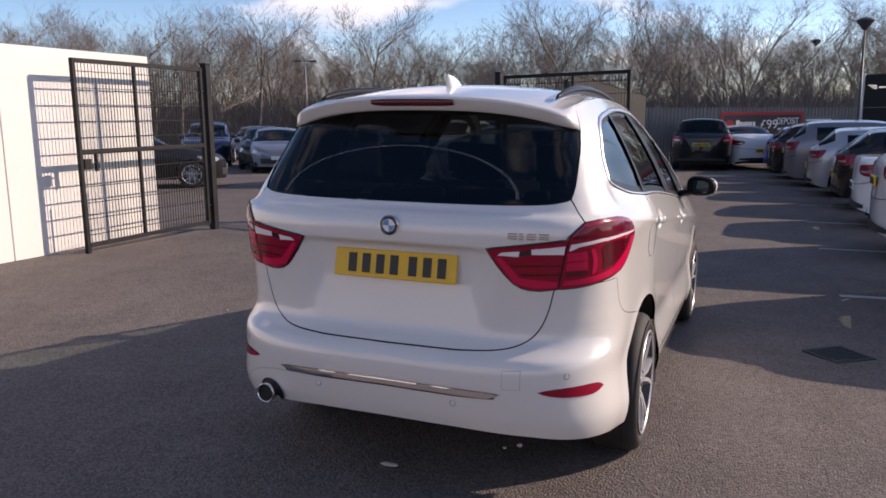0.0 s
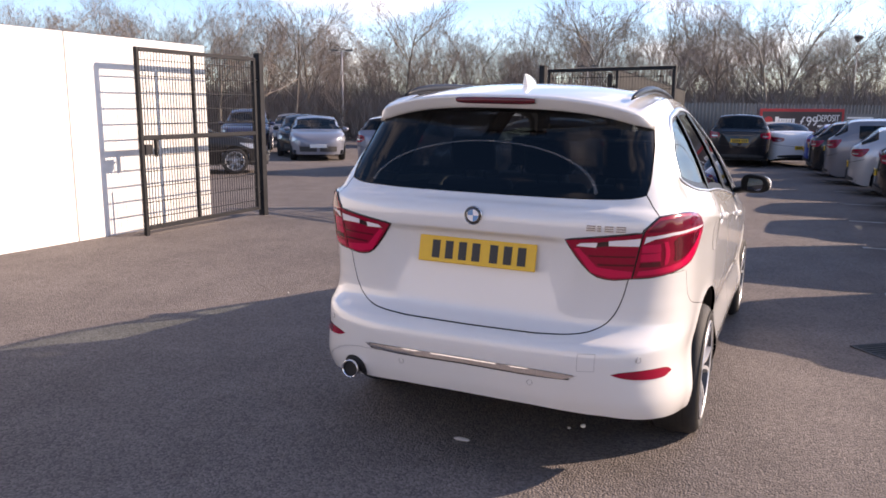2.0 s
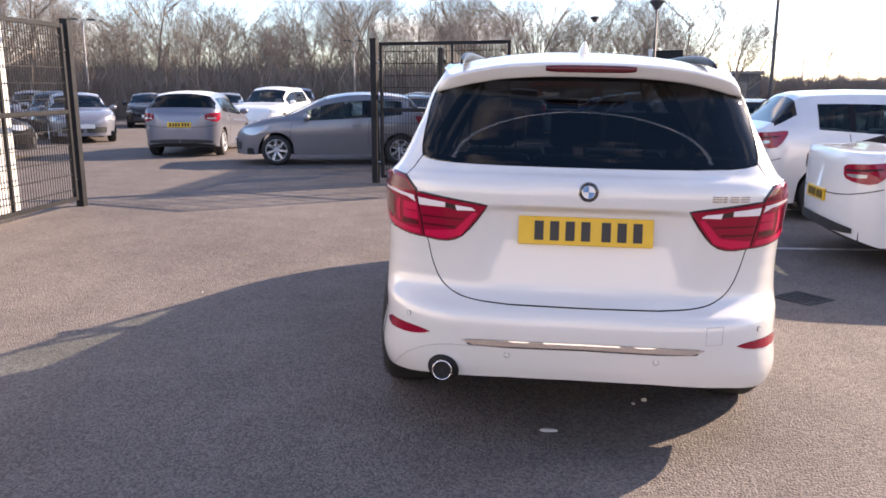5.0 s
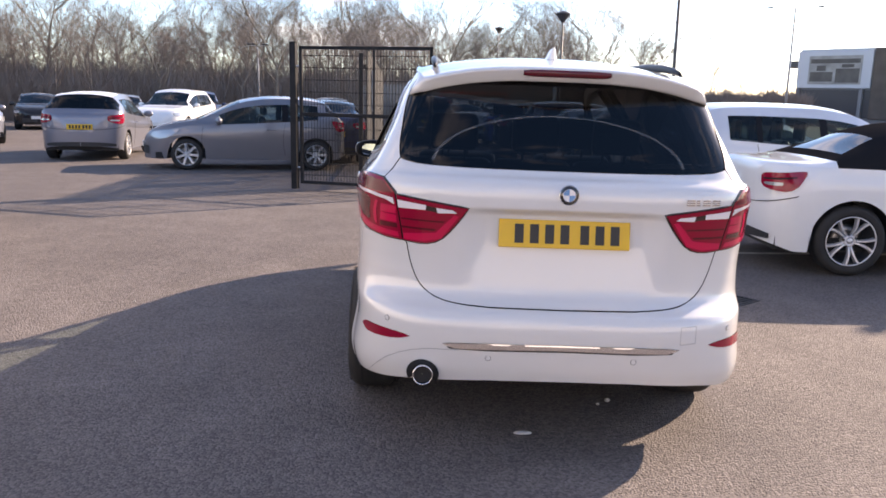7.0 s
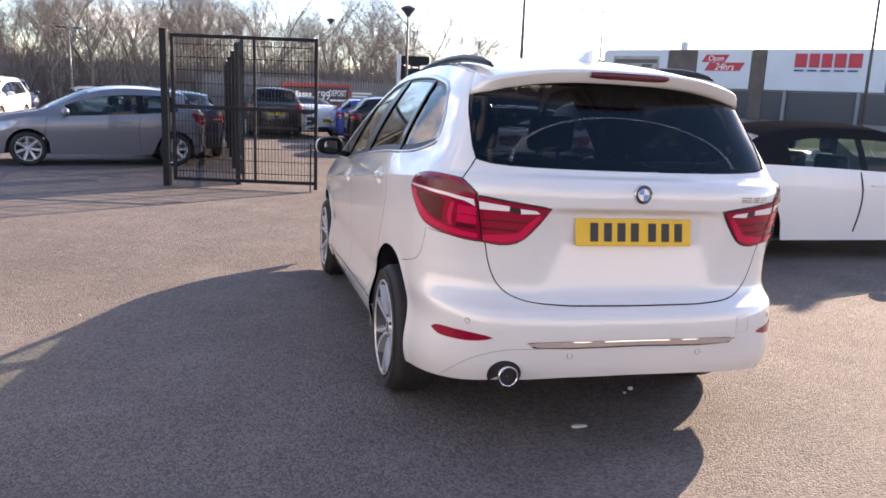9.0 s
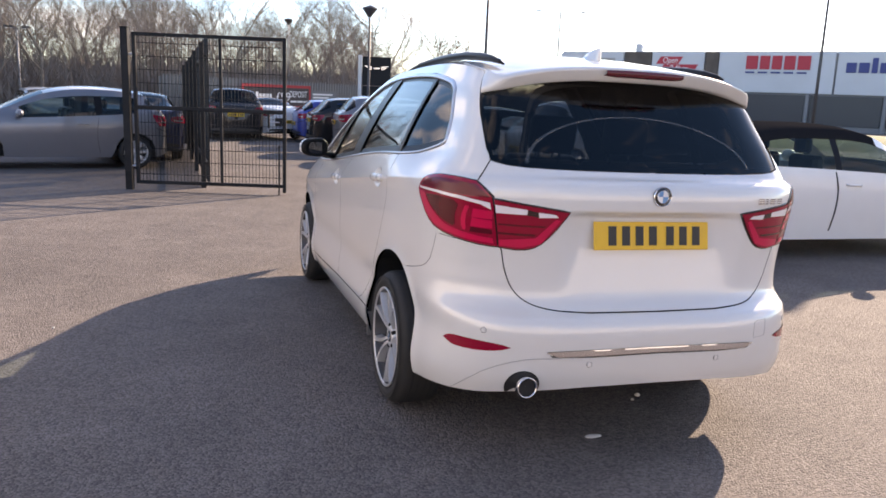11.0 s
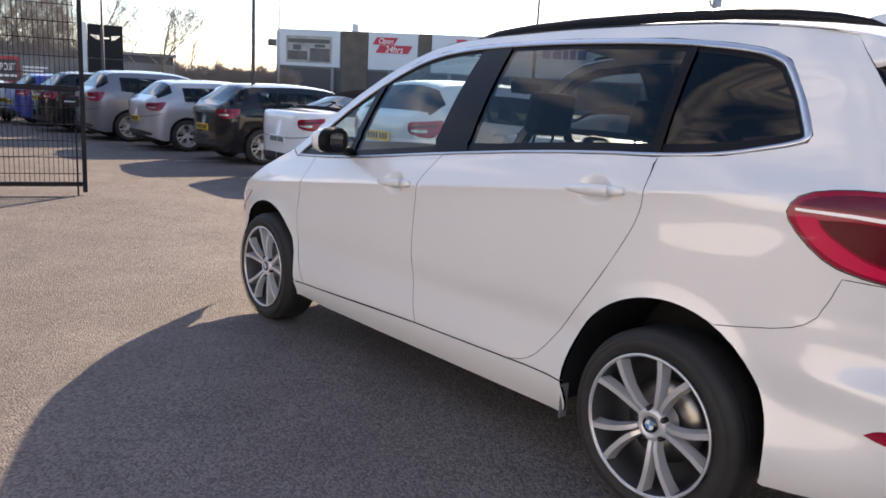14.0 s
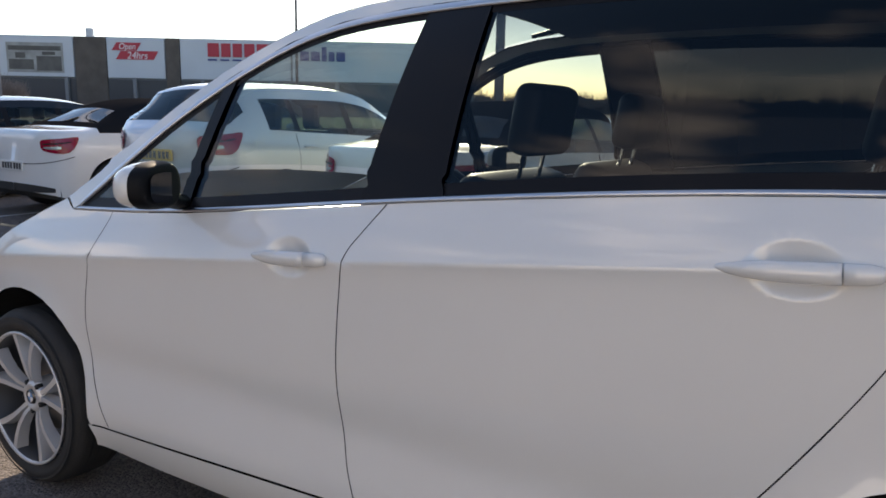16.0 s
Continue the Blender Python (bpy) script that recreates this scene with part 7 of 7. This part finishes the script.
def make_bay_lines():
    paint = material("worn_line_paint", (0.42, 0.41, 0.39), 0.8, vary=0.35, vary_scale=6)
    for y in (4.95, 7.65, 10.4, 13.1, 15.8, 18.5):
        bm = bmesh.new()
        rows = [[bm.verts.new((2.1 + 0.2 * i, y + d, slope(y + d, 2.1 + 0.2 * i) + 0.004)) for d in (-0.045, 0.045)] for i in range(25)]
        for a, b in zip(rows, rows[1:]):
            bm.faces.new((a[0], b[0], b[1], a[1]))
        ob = link_mesh("bay_line", bm, paint, smooth=False)
        tagged(ob, "worn pale painted parking bay line", "road marking", "bay lines", "structure")


make_bay_lines()


# ---- the superstore across the road ----
STORE_WHITE = material("store_cladding", (0.55, 0.57, 0.60), 0.5, vary=0.04, vary_scale=0.3)
STORE_GREY = material("store_grey", (0.20, 0.20, 0.21), 0.5, vary=0.08, vary_scale=0.5)
STORE_BROWN = material("store_timber", (0.11, 0.085, 0.07), 0.7, vary=0.2, vary_scale=1.0)
STORE_DARK = material("store_dark", (0.05, 0.05, 0.055), 0.4)
STORE_RED = material("store_red", (0.52, 0.03, 0.05), 0.5)
STORE_BLUE = material("store_blue", (0.03, 0.05, 0.20), 0.5)
POSTER = material("poster_grey", (0.32, 0.31, 0.29), 0.6, vary=0.35, vary_scale=0.6)
POSTER_DARK = material("poster_dark", (0.11, 0.10, 0.09), 0.6, vary=0.3, vary_scale=0.8)


def make_store():
    s = thing("superstore", "long low pale-clad superstore with posters and red signs", "building", pose(40.4, 83.9, -0.75, 0, 0, -55) @ Matrix.Diagonal((1, 1, 1.12, 1)))
    part("wall", box((0.3, 0.5, 0), (49, 22, 6.75)), STORE_GREY, s)
    part("roof", box((0.1, 0.45, 6.76), (49.2, 22.3, 6.95), 0.05), STORE_WHITE, s, "pale roof edge")
    part("canopy", box((-1.3, 0.6, 5.2), (0.25, 10, 5.9), 0.1), STORE_DARK, s, "dark entrance canopy")
    part("side_wall", box((-0.9, 2.0, 0), (0.25, 20, 5.19)), STORE_BROWN, s)
    base = 3.3
    for x0, x1, mat in ((0.0, 8.0, STORE_WHITE), (11.4, 17.2, STORE_WHITE), (18.8, 30.0, STORE_WHITE), (30.2, 48.6, STORE_WHITE)):
        part("cladding_panel", box((x0, 0.25, base), (x1, 0.48, 6.9 if x0 > 5 else 6.75), 0.02), mat, s)
    for x0, x1 in ((8.1, 11.3), (17.3, 18.7)):
        part("timber_panel", box((x0, 0.3, 0.5), (x1, 0.49, 6.9), 0.02), STORE_BROWN, s)
    for k in range(7):
        part("window", box((0.5 + 6.9 * k, 0.40, 0.6), (6.9 + 6.9 * k, 0.47, base - 0.15), 0.02), STORE_DARK, s, "dark shop window")
    for k in range(7):
        part("column", box((0.1 + 6.9 * k, 0.10, 0), (0.45 + 6.9 * k, 0.39, base - 0.02), 0.02), STORE_GREY, s)
    po = part("poster", box((1.3, 0.20, base + 0.35), (7.0, 0.245, 6.3), 0.01), POSTER, s, "large faded photographic poster")
    for x0, x1, z0, z1 in ((1.5, 4.0, 3.9, 4.8), (4.3, 6.8, 3.8, 5.1), (1.5, 6.8, 5.6, 6.0), (2.2, 3.2, 4.9, 5.4), (4.9, 6.2, 5.2, 5.5)):
        part("poster_shape", box((x0, 0.185, z0), (x1, 0.198, z1), 0.005), POSTER_DARK, po)
    part("roof_vent", box((9.2, 0.6, 6.96), (9.9, 1.1, 7.7), 0.05), STORE_WHITE, s)
    # red flashes with their lettering
    for x0, x1, z0, z1 in ((11.9, 14.9, 5.75, 6.45), (12.3, 16.6, 4.95, 5.72)):
        bm = bmesh.new()
        vs = [bm.verts.new((x, y, z)) for y in (0.20, 0.24) for x, z in ((x0, z0), (x1 - 0.5, z0), (x1, z1), (x0 + 0.5, z1))]
        bmesh.ops.convex_hull(bm, input=vs)
        part("red_flash", bm, STORE_RED, s)
    letters("opening_word", "Open", 0.75, pose(12.6, 0.195, 5.86, 90, 0, 0), SIGN_WHITE, s, "white lettering", 0.01, 0.2)
    letters("hours_word", "24hrs", 0.92, pose(13.4, 0.195, 5.02, 90, 0, 0), SIGN_WHITE, s, "white lettering", 0.01, 0.2)
    x = 21.6
    for w in (1.15, 0.95, 0.95, 1.05, 1.2):
        part("sign_block", box((x, 0.15, 5.35), (x + w, 0.246, 6.55), 0.02), STORE_RED, s, "red block")
        x += w + 0.22
    for k in range(5):
        part("sign_dash", box((21.6 + 1.25 * k, 0.15, 5.0), (22.5 + 1.25 * k, 0.246, 5.15)), STORE_BLUE, s, "blue dash")
    for x0, w, h in ((31.0, 0.9, 0.85), (32.1, 0.9, 0.85), (33.2, 0.5, 1.25), (33.9, 0.6, 0.85), (34.7, 0.9, 0.85)):
        part("sign_block", box((x0, 0.15, 5.15), (x0 + w, 0.246, 5.15 + h), 0.04), STORE_BLUE, s, "blue block")


make_store()


def make_sheds():
    s = thing("low_shed", "low dark flat-roofed building behind the bare tree", "building", pose(8.9, 41.0, -0.5, 0, 0, -16))
    part("wall", box((0, 0, 0), (3.4, 4, 2.6)), STORE_DARK, s)
    part("roof", box((-0.15, -0.15, 2.6), (3.55, 4.15, 2.75), 0.03), STORE_GREY, s)


make_sheds()
GRASS = material("grass_bank", (0.085, 0.105, 0.035), 0.9, vary=0.35, vary_scale=0.8, grain=0.3, grain_scale=30, bump=0.5, bump_scale=40)


def make_bank():
    bm = bmesh.new()
    rows = []
    for i in range(25):
        q = i / 24
        cx, cy = 19 + 28 * q, 34 - 22 * q
        rows.append([bm.verts.new((cx + dx, cy + dy, -0.85 + z + 0.12 * noise.noise((cx * 0.3, cy * 0.3, z)))) for dx, dy, z in ((-3.5, -4, 0.1), (-2, -2.2, 0.75), (0, 0, 1.15), (2.2, 2.4, 1.1), (4.5, 5, 0.2))])
    for a, b in zip(rows, rows[1:]):
        for k in range(4):
            bm.faces.new((a[k], a[k + 1], b[k + 1], b[k]))
    bmesh.ops.recalc_face_normals(bm, faces=bm.faces)
    tagged(link_mesh("grass_bank", bm, GRASS), "low worn grass bank beside the road", "grass", kind="structure")


make_bank()


# ---- bare winter trees ----
BARK = material("winter_bark", (0.175, 0.148, 0.132), 0.9, vary=0.3, vary_scale=2.0)
BARK_PALE = material("pale_bark", (0.24, 0.205, 0.17), 0.9, vary=0.3, vary_scale=2.0)
TWIG = material("winter_twigs", (0.20, 0.165, 0.146), 0.9, vary=0.25, vary_scale=0.6)


def grow_tree(seed, high, spread, limbs, twigs):
    """A bare tree: a tapered trunk, limbs that fork, and many fine twigs."""
    rng = random.Random(seed)
    wood, fine = bmesh.new(), ([], [])

    def thorn(p, q, r):
        v, f = fine
        way = (q - p).normalized()
        a = way.cross(Vector((0.3, 0.2, 0.9))).normalized() * r
        b = way.cross(a).normalized() * r
        n = len(v)
        v.extend((tuple(p + a), tuple(p - a * 0.5 + b * 0.87), tuple(p - a * 0.5 - b * 0.87), tuple(q)))
        f.extend(((n, n + 1, n + 3), (n + 1, n + 2, n + 3), (n + 2, n, n + 3)))

    def stick(p, q, r0, r1):
        v, f = fine
        way = (q - p).normalized()
        a = way.cross(Vector((0.3, 0.2, 0.9))).normalized()
        b = way.cross(a)
        n = len(v)
        for c, r in ((p, r0), (q, r1)):
            for k in range(3):
                t = k * math.tau / 3
                v.append(tuple(c + a * (r * math.cos(t)) + b * (r * math.sin(t))))
        for k in range(3):
            f.append((n + k, n + (k + 1) % 3, n + 3 + (k + 1) % 3, n + 3 + k))

    def branch(p, way, length, r, level):
        pts, rad = [p], [r]
        n = (4, 4, 3, 2, 1)[level]
        cur, w = p.copy(), way.copy()
        for i in range(n):
            w = (w + Vector((rng.gauss(0, 0.16), rng.gauss(0, 0.16), rng.gauss(0.12, 0.08)))).normalized()
            cur = cur + w * (length / n)
            pts.append(cur.copy())
            rad.append(r * (1 - 0.75 * (i + 1) / n))
        if level < 2:
            add_tube(wood, pts, rad, 6 if level == 0 else 5, caps=False)
        else:
            for a, b, ra, rb in zip(pts[:-2], pts[1:], rad, rad[1:]):
                stick(a, b, ra, rb)
            thorn(pts[-2], pts[-1], rad[-2])
        if level >= 4:
            return
        count = (limbs, 6, 5, twigs)[level]
        for i in range(count):
            q = rng.uniform(0.30 if level else 0.28, 1.0)
            k = min(n - 1, int(q * n))
            at = pts[k].lerp(pts[k + 1], q * n - k)
            base = (pts[k + 1] - pts[k]).normalized()
            out = Vector((rng.gauss(0, 1), rng.gauss(0, 1), rng.gauss(0.15, 0.45))).normalized()
            nw = (base * rng.uniform(0.55, 1.0) + out * (spread if level == 0 else 0.75)).normalized()
            ln = length * (rng.uniform(0.42, 0.72) if level else rng.uniform(0.40, 0.62)) * (1.15 - 0.4 * q)
            branch(at, nw, ln, max(0.006, r * (0.42 if level < 2 else 0.5) * (1.1 - 0.5 * q)), level + 1)

    branch(Vector((0, 0, -0.3)), Vector((rng.gauss(0, 0.05), rng.gauss(0, 0.05), 1)).normalized(), high * 0.80, high * 0.014, 0)
    return wood, fine


def tree_things():
    kinds = []
    for seed, high, spread, limbs, twigs, bark, lb in ((3, 9.5, 0.85, 11, 4, BARK, "tall bare winter tree with fine twigs"), (8, 8.6, 0.7, 12, 4, BARK, "bare winter tree with upright branches"),
                                                       (15, 10.2, 0.95, 10, 4, BARK_PALE, "tall bare pale-barked tree"), (21, 7.2, 0.9, 12, 4, BARK, "bushy bare winter tree"), (34, 8.0, 1.1, 11, 5, BARK, "wide-crowned bare leafless tree"), (52, 6.0, 1.25, 15, 6, BARK, "round-headed bare leafless tree")):
        wood, fine = grow_tree(seed, high, spread, limbs, twigs)
        t = thing("bare_tree", lb, "tree", None, "bare trees behind the yard")
        part("trunk", wood, bark, t, smooth=True)
        me = bpy.data.meshes.new("crown")
        me.from_pydata(fine[0], [], fine[1])
        me.materials.append(TWIG)
        c = new("crown", me)
        c.parent = t
        kinds.append(t)
    rng = random.Random(5)
    spots = []
    for row, (dist, step) in enumerate(((47, 1.35), (52, 1.4), (58, 1.5), (64, 1.6), (71, 1.9))):
        b = -64.0
        while b < 11.5:
            d = dist + rng.uniform(-2.5, 2.5)
            spots.append((d * math.sin(radians(b)), d * math.cos(radians(b)) - 3, rng.uniform(0.50, 0.82) * (1 + 0.09 * row)))
            b += math.degrees(step / dist) * rng.uniform(0.6, 1.4)
    used = set()
    for x, y, s in spots:
        k = rng.randrange(5) if rng.random() < 0.8 else 2
        m = Matrix.Translation((x, y, slope(y, x))) @ Matrix.Rotation(rng.uniform(0, math.tau), 4, "Z")
        if k not in used:
            used.add(k)
            kinds[k].matrix_world = m
            ob = kinds[k]
        else:
            ob = copy_thing(kinds[k], m)
        ob.scale = (s, s, s)
    single = kinds[5]
    single.matrix_world = Matrix.Translation((8.9, 32.5, slope(32.5, 8.9)))
    single.scale = (0.98, 0.98, 0.90)
    tagged(single, "single round-headed bare tree behind the parked cars", group="trees by the road")
    for x, y, s in ((20, 75, 0.7), (24, 88, 0.9), (28, 96, 1.0), (33, 100, 0.95), (15, 70, 0.7), (38, 104, 1.0), (44, 108, 1.0), (19, 92, 0.9), (25, 104, 1.0)):
        ob = copy_thing(kinds[rng.randrange(5)], Matrix.Translation((x, y, -0.8)) @ Matrix.Rotation(rng.uniform(0, 6), 4, "Z"))
        ob.scale = (s, s, s)
        tagged(ob, group="trees by the road")


tree_things()


def make_thicket():
    """Dense brown brushwood between the trunks."""
    rng = random.Random(11)
    v, f = [], []
    for i in range(80000):
        b = radians(rng.uniform(-66, 12.5))
        d = rng.uniform(44, 70)
        x, y = d * math.sin(b), d * math.cos(b) - 3
        z0 = rng.uniform(-0.8, 1.6) + (d - 44) * 0.025
        p = Vector((x, y, z0))
        way = Vector((rng.gauss(0, 0.5), rng.gauss(0, 0.5), 1)).normalized()
        q = p + way * rng.uniform(0.7, 2.6)
        r = rng.uniform(0.008, 0.024)
        a = way.cross(Vector((0.9, 0.3, 0.1))).normalized()
        c = way.cross(a)
        n = len(v)
        v.extend((tuple(p + a * r), tuple(p - a * (r * 0.5) + c * (r * 0.87)), tuple(p - a * (r * 0.5) - c * (r * 0.87)), tuple(q)))
        f.extend(((n, n + 1, n + 3), (n + 1, n + 2, n + 3), (n + 2, n, n + 3)))
    # a hedge line between the bare tree and the store
    for i in range(15000):
        b = radians(rng.uniform(14.5, 27.0))
        d = rng.uniform(70, 80)
        high = 1.5 + 1.1 * noise.noise((b * 60, 2, 0)) + 0.5 * noise.noise((b * 210, 7, 0))
        p = Vector((d * math.sin(b), d * math.cos(b), rng.uniform(-1.0, max(-0.5, high))))
        way = Vector((rng.gauss(0, 0.45), rng.gauss(0, 0.45), 1)).normalized()
        q = p + way * rng.uniform(0.5, 1.5)
        r = rng.uniform(0.015, 0.035)
        a = way.cross(Vector((0.9, 0.3, 0.1))).normalized()
        c = way.cross(a)
        n = len(v)
        v.extend((tuple(p + a * r), tuple(p - a * (r * 0.5) + c * (r * 0.87)), tuple(p - a * (r * 0.5) - c * (r * 0.87)), tuple(q)))
        f.extend(((n, n + 1, n + 3), (n + 1, n + 2, n + 3), (n + 2, n, n + 3)))
    # bare crowns along the far rise
    for i in range(2000):
        b = radians(rng.uniform(11, 124))
        d = rng.uniform(128, 136)
        base = Vector((d * math.sin(b), d * math.cos(b), rng.uniform(0.6, 1.8)))
        high = rng.uniform(0.8, 2.6) * (1.5 if rng.random() < 0.12 else 1)
        for _k in range(9):
            way = Vector((rng.gauss(0, 0.45), rng.gauss(0, 0.45), 1)).normalized()
            p = base + Vector((rng.gauss(0, 0.3), rng.gauss(0, 0.3), 0))
            q = p + way * high * rng.uniform(0.6, 1.1)
            r = rng.uniform(0.03, 0.06)
            a = way.cross(Vector((0.9, 0.3, 0.1))).normalized()
            c = way.cross(a)
            n = len(v)
            v.extend((tuple(p + a * r), tuple(p - a * (r * 0.5) + c * (r * 0.87)), tuple(p - a * (r * 0.5) - c * (r * 0.87)), tuple(q)))
            f.extend(((n, n + 1, n + 3), (n + 1, n + 2, n + 3), (n + 2, n, n + 3)))
    me = bpy.data.meshes.new("brushwood")
    me.from_pydata(v, [], f)
    me.materials.append(TWIG)
    tagged(new("brushwood", me), "dense brown leafless brushwood under the trees", "brushwood", kind="stuff")
    # wooded rise far behind
    bm = bmesh.new()
    rows = []
    # Left of -75 degrees unseen, added as a dark band for window reflections.
    for i in range(-280, 935):
        b = radians(-75 + 150 * i / 700)
        right = step01(12, 16, math.degrees(b))
        top = (2.5 * (1 - right) + 1.9 * right) + 0.9 * noise.noise((i * 0.053, 0, 0)) + 0.6 * noise.noise((i * 0.22, 3, 0)) + (1.1 - 0.5 * right) * abs(noise.noise((i * (0.83 - 0.3 * right), 5, 0)))
        d0 = 76 + 60 * right
        rows.append([bm.verts.new((d * math.sin(b), d * math.cos(b), z)) for d, z in ((d0, -2), (d0, top * 0.6), (d0 + 3, top), (d0 + 30, top * 0.8), (d0 + 60, -2))])
    for a, b in zip(rows, rows[1:]):
        for k in range(4):
            bm.faces.new((a[k], b[k], b[k + 1], a[k + 1]))
    bmesh.ops.recalc_face_normals(bm, faces=bm.faces)
    tagged(link_mesh("backdrop_woods", bm, material("far_woods", (0.145, 0.122, 0.108), 1.0, vary=0.4, vary_scale=0.5, grain=0.4, grain_scale=3), smooth=False), "distant brown wooded rise", "woods", kind="structure")


make_thicket()
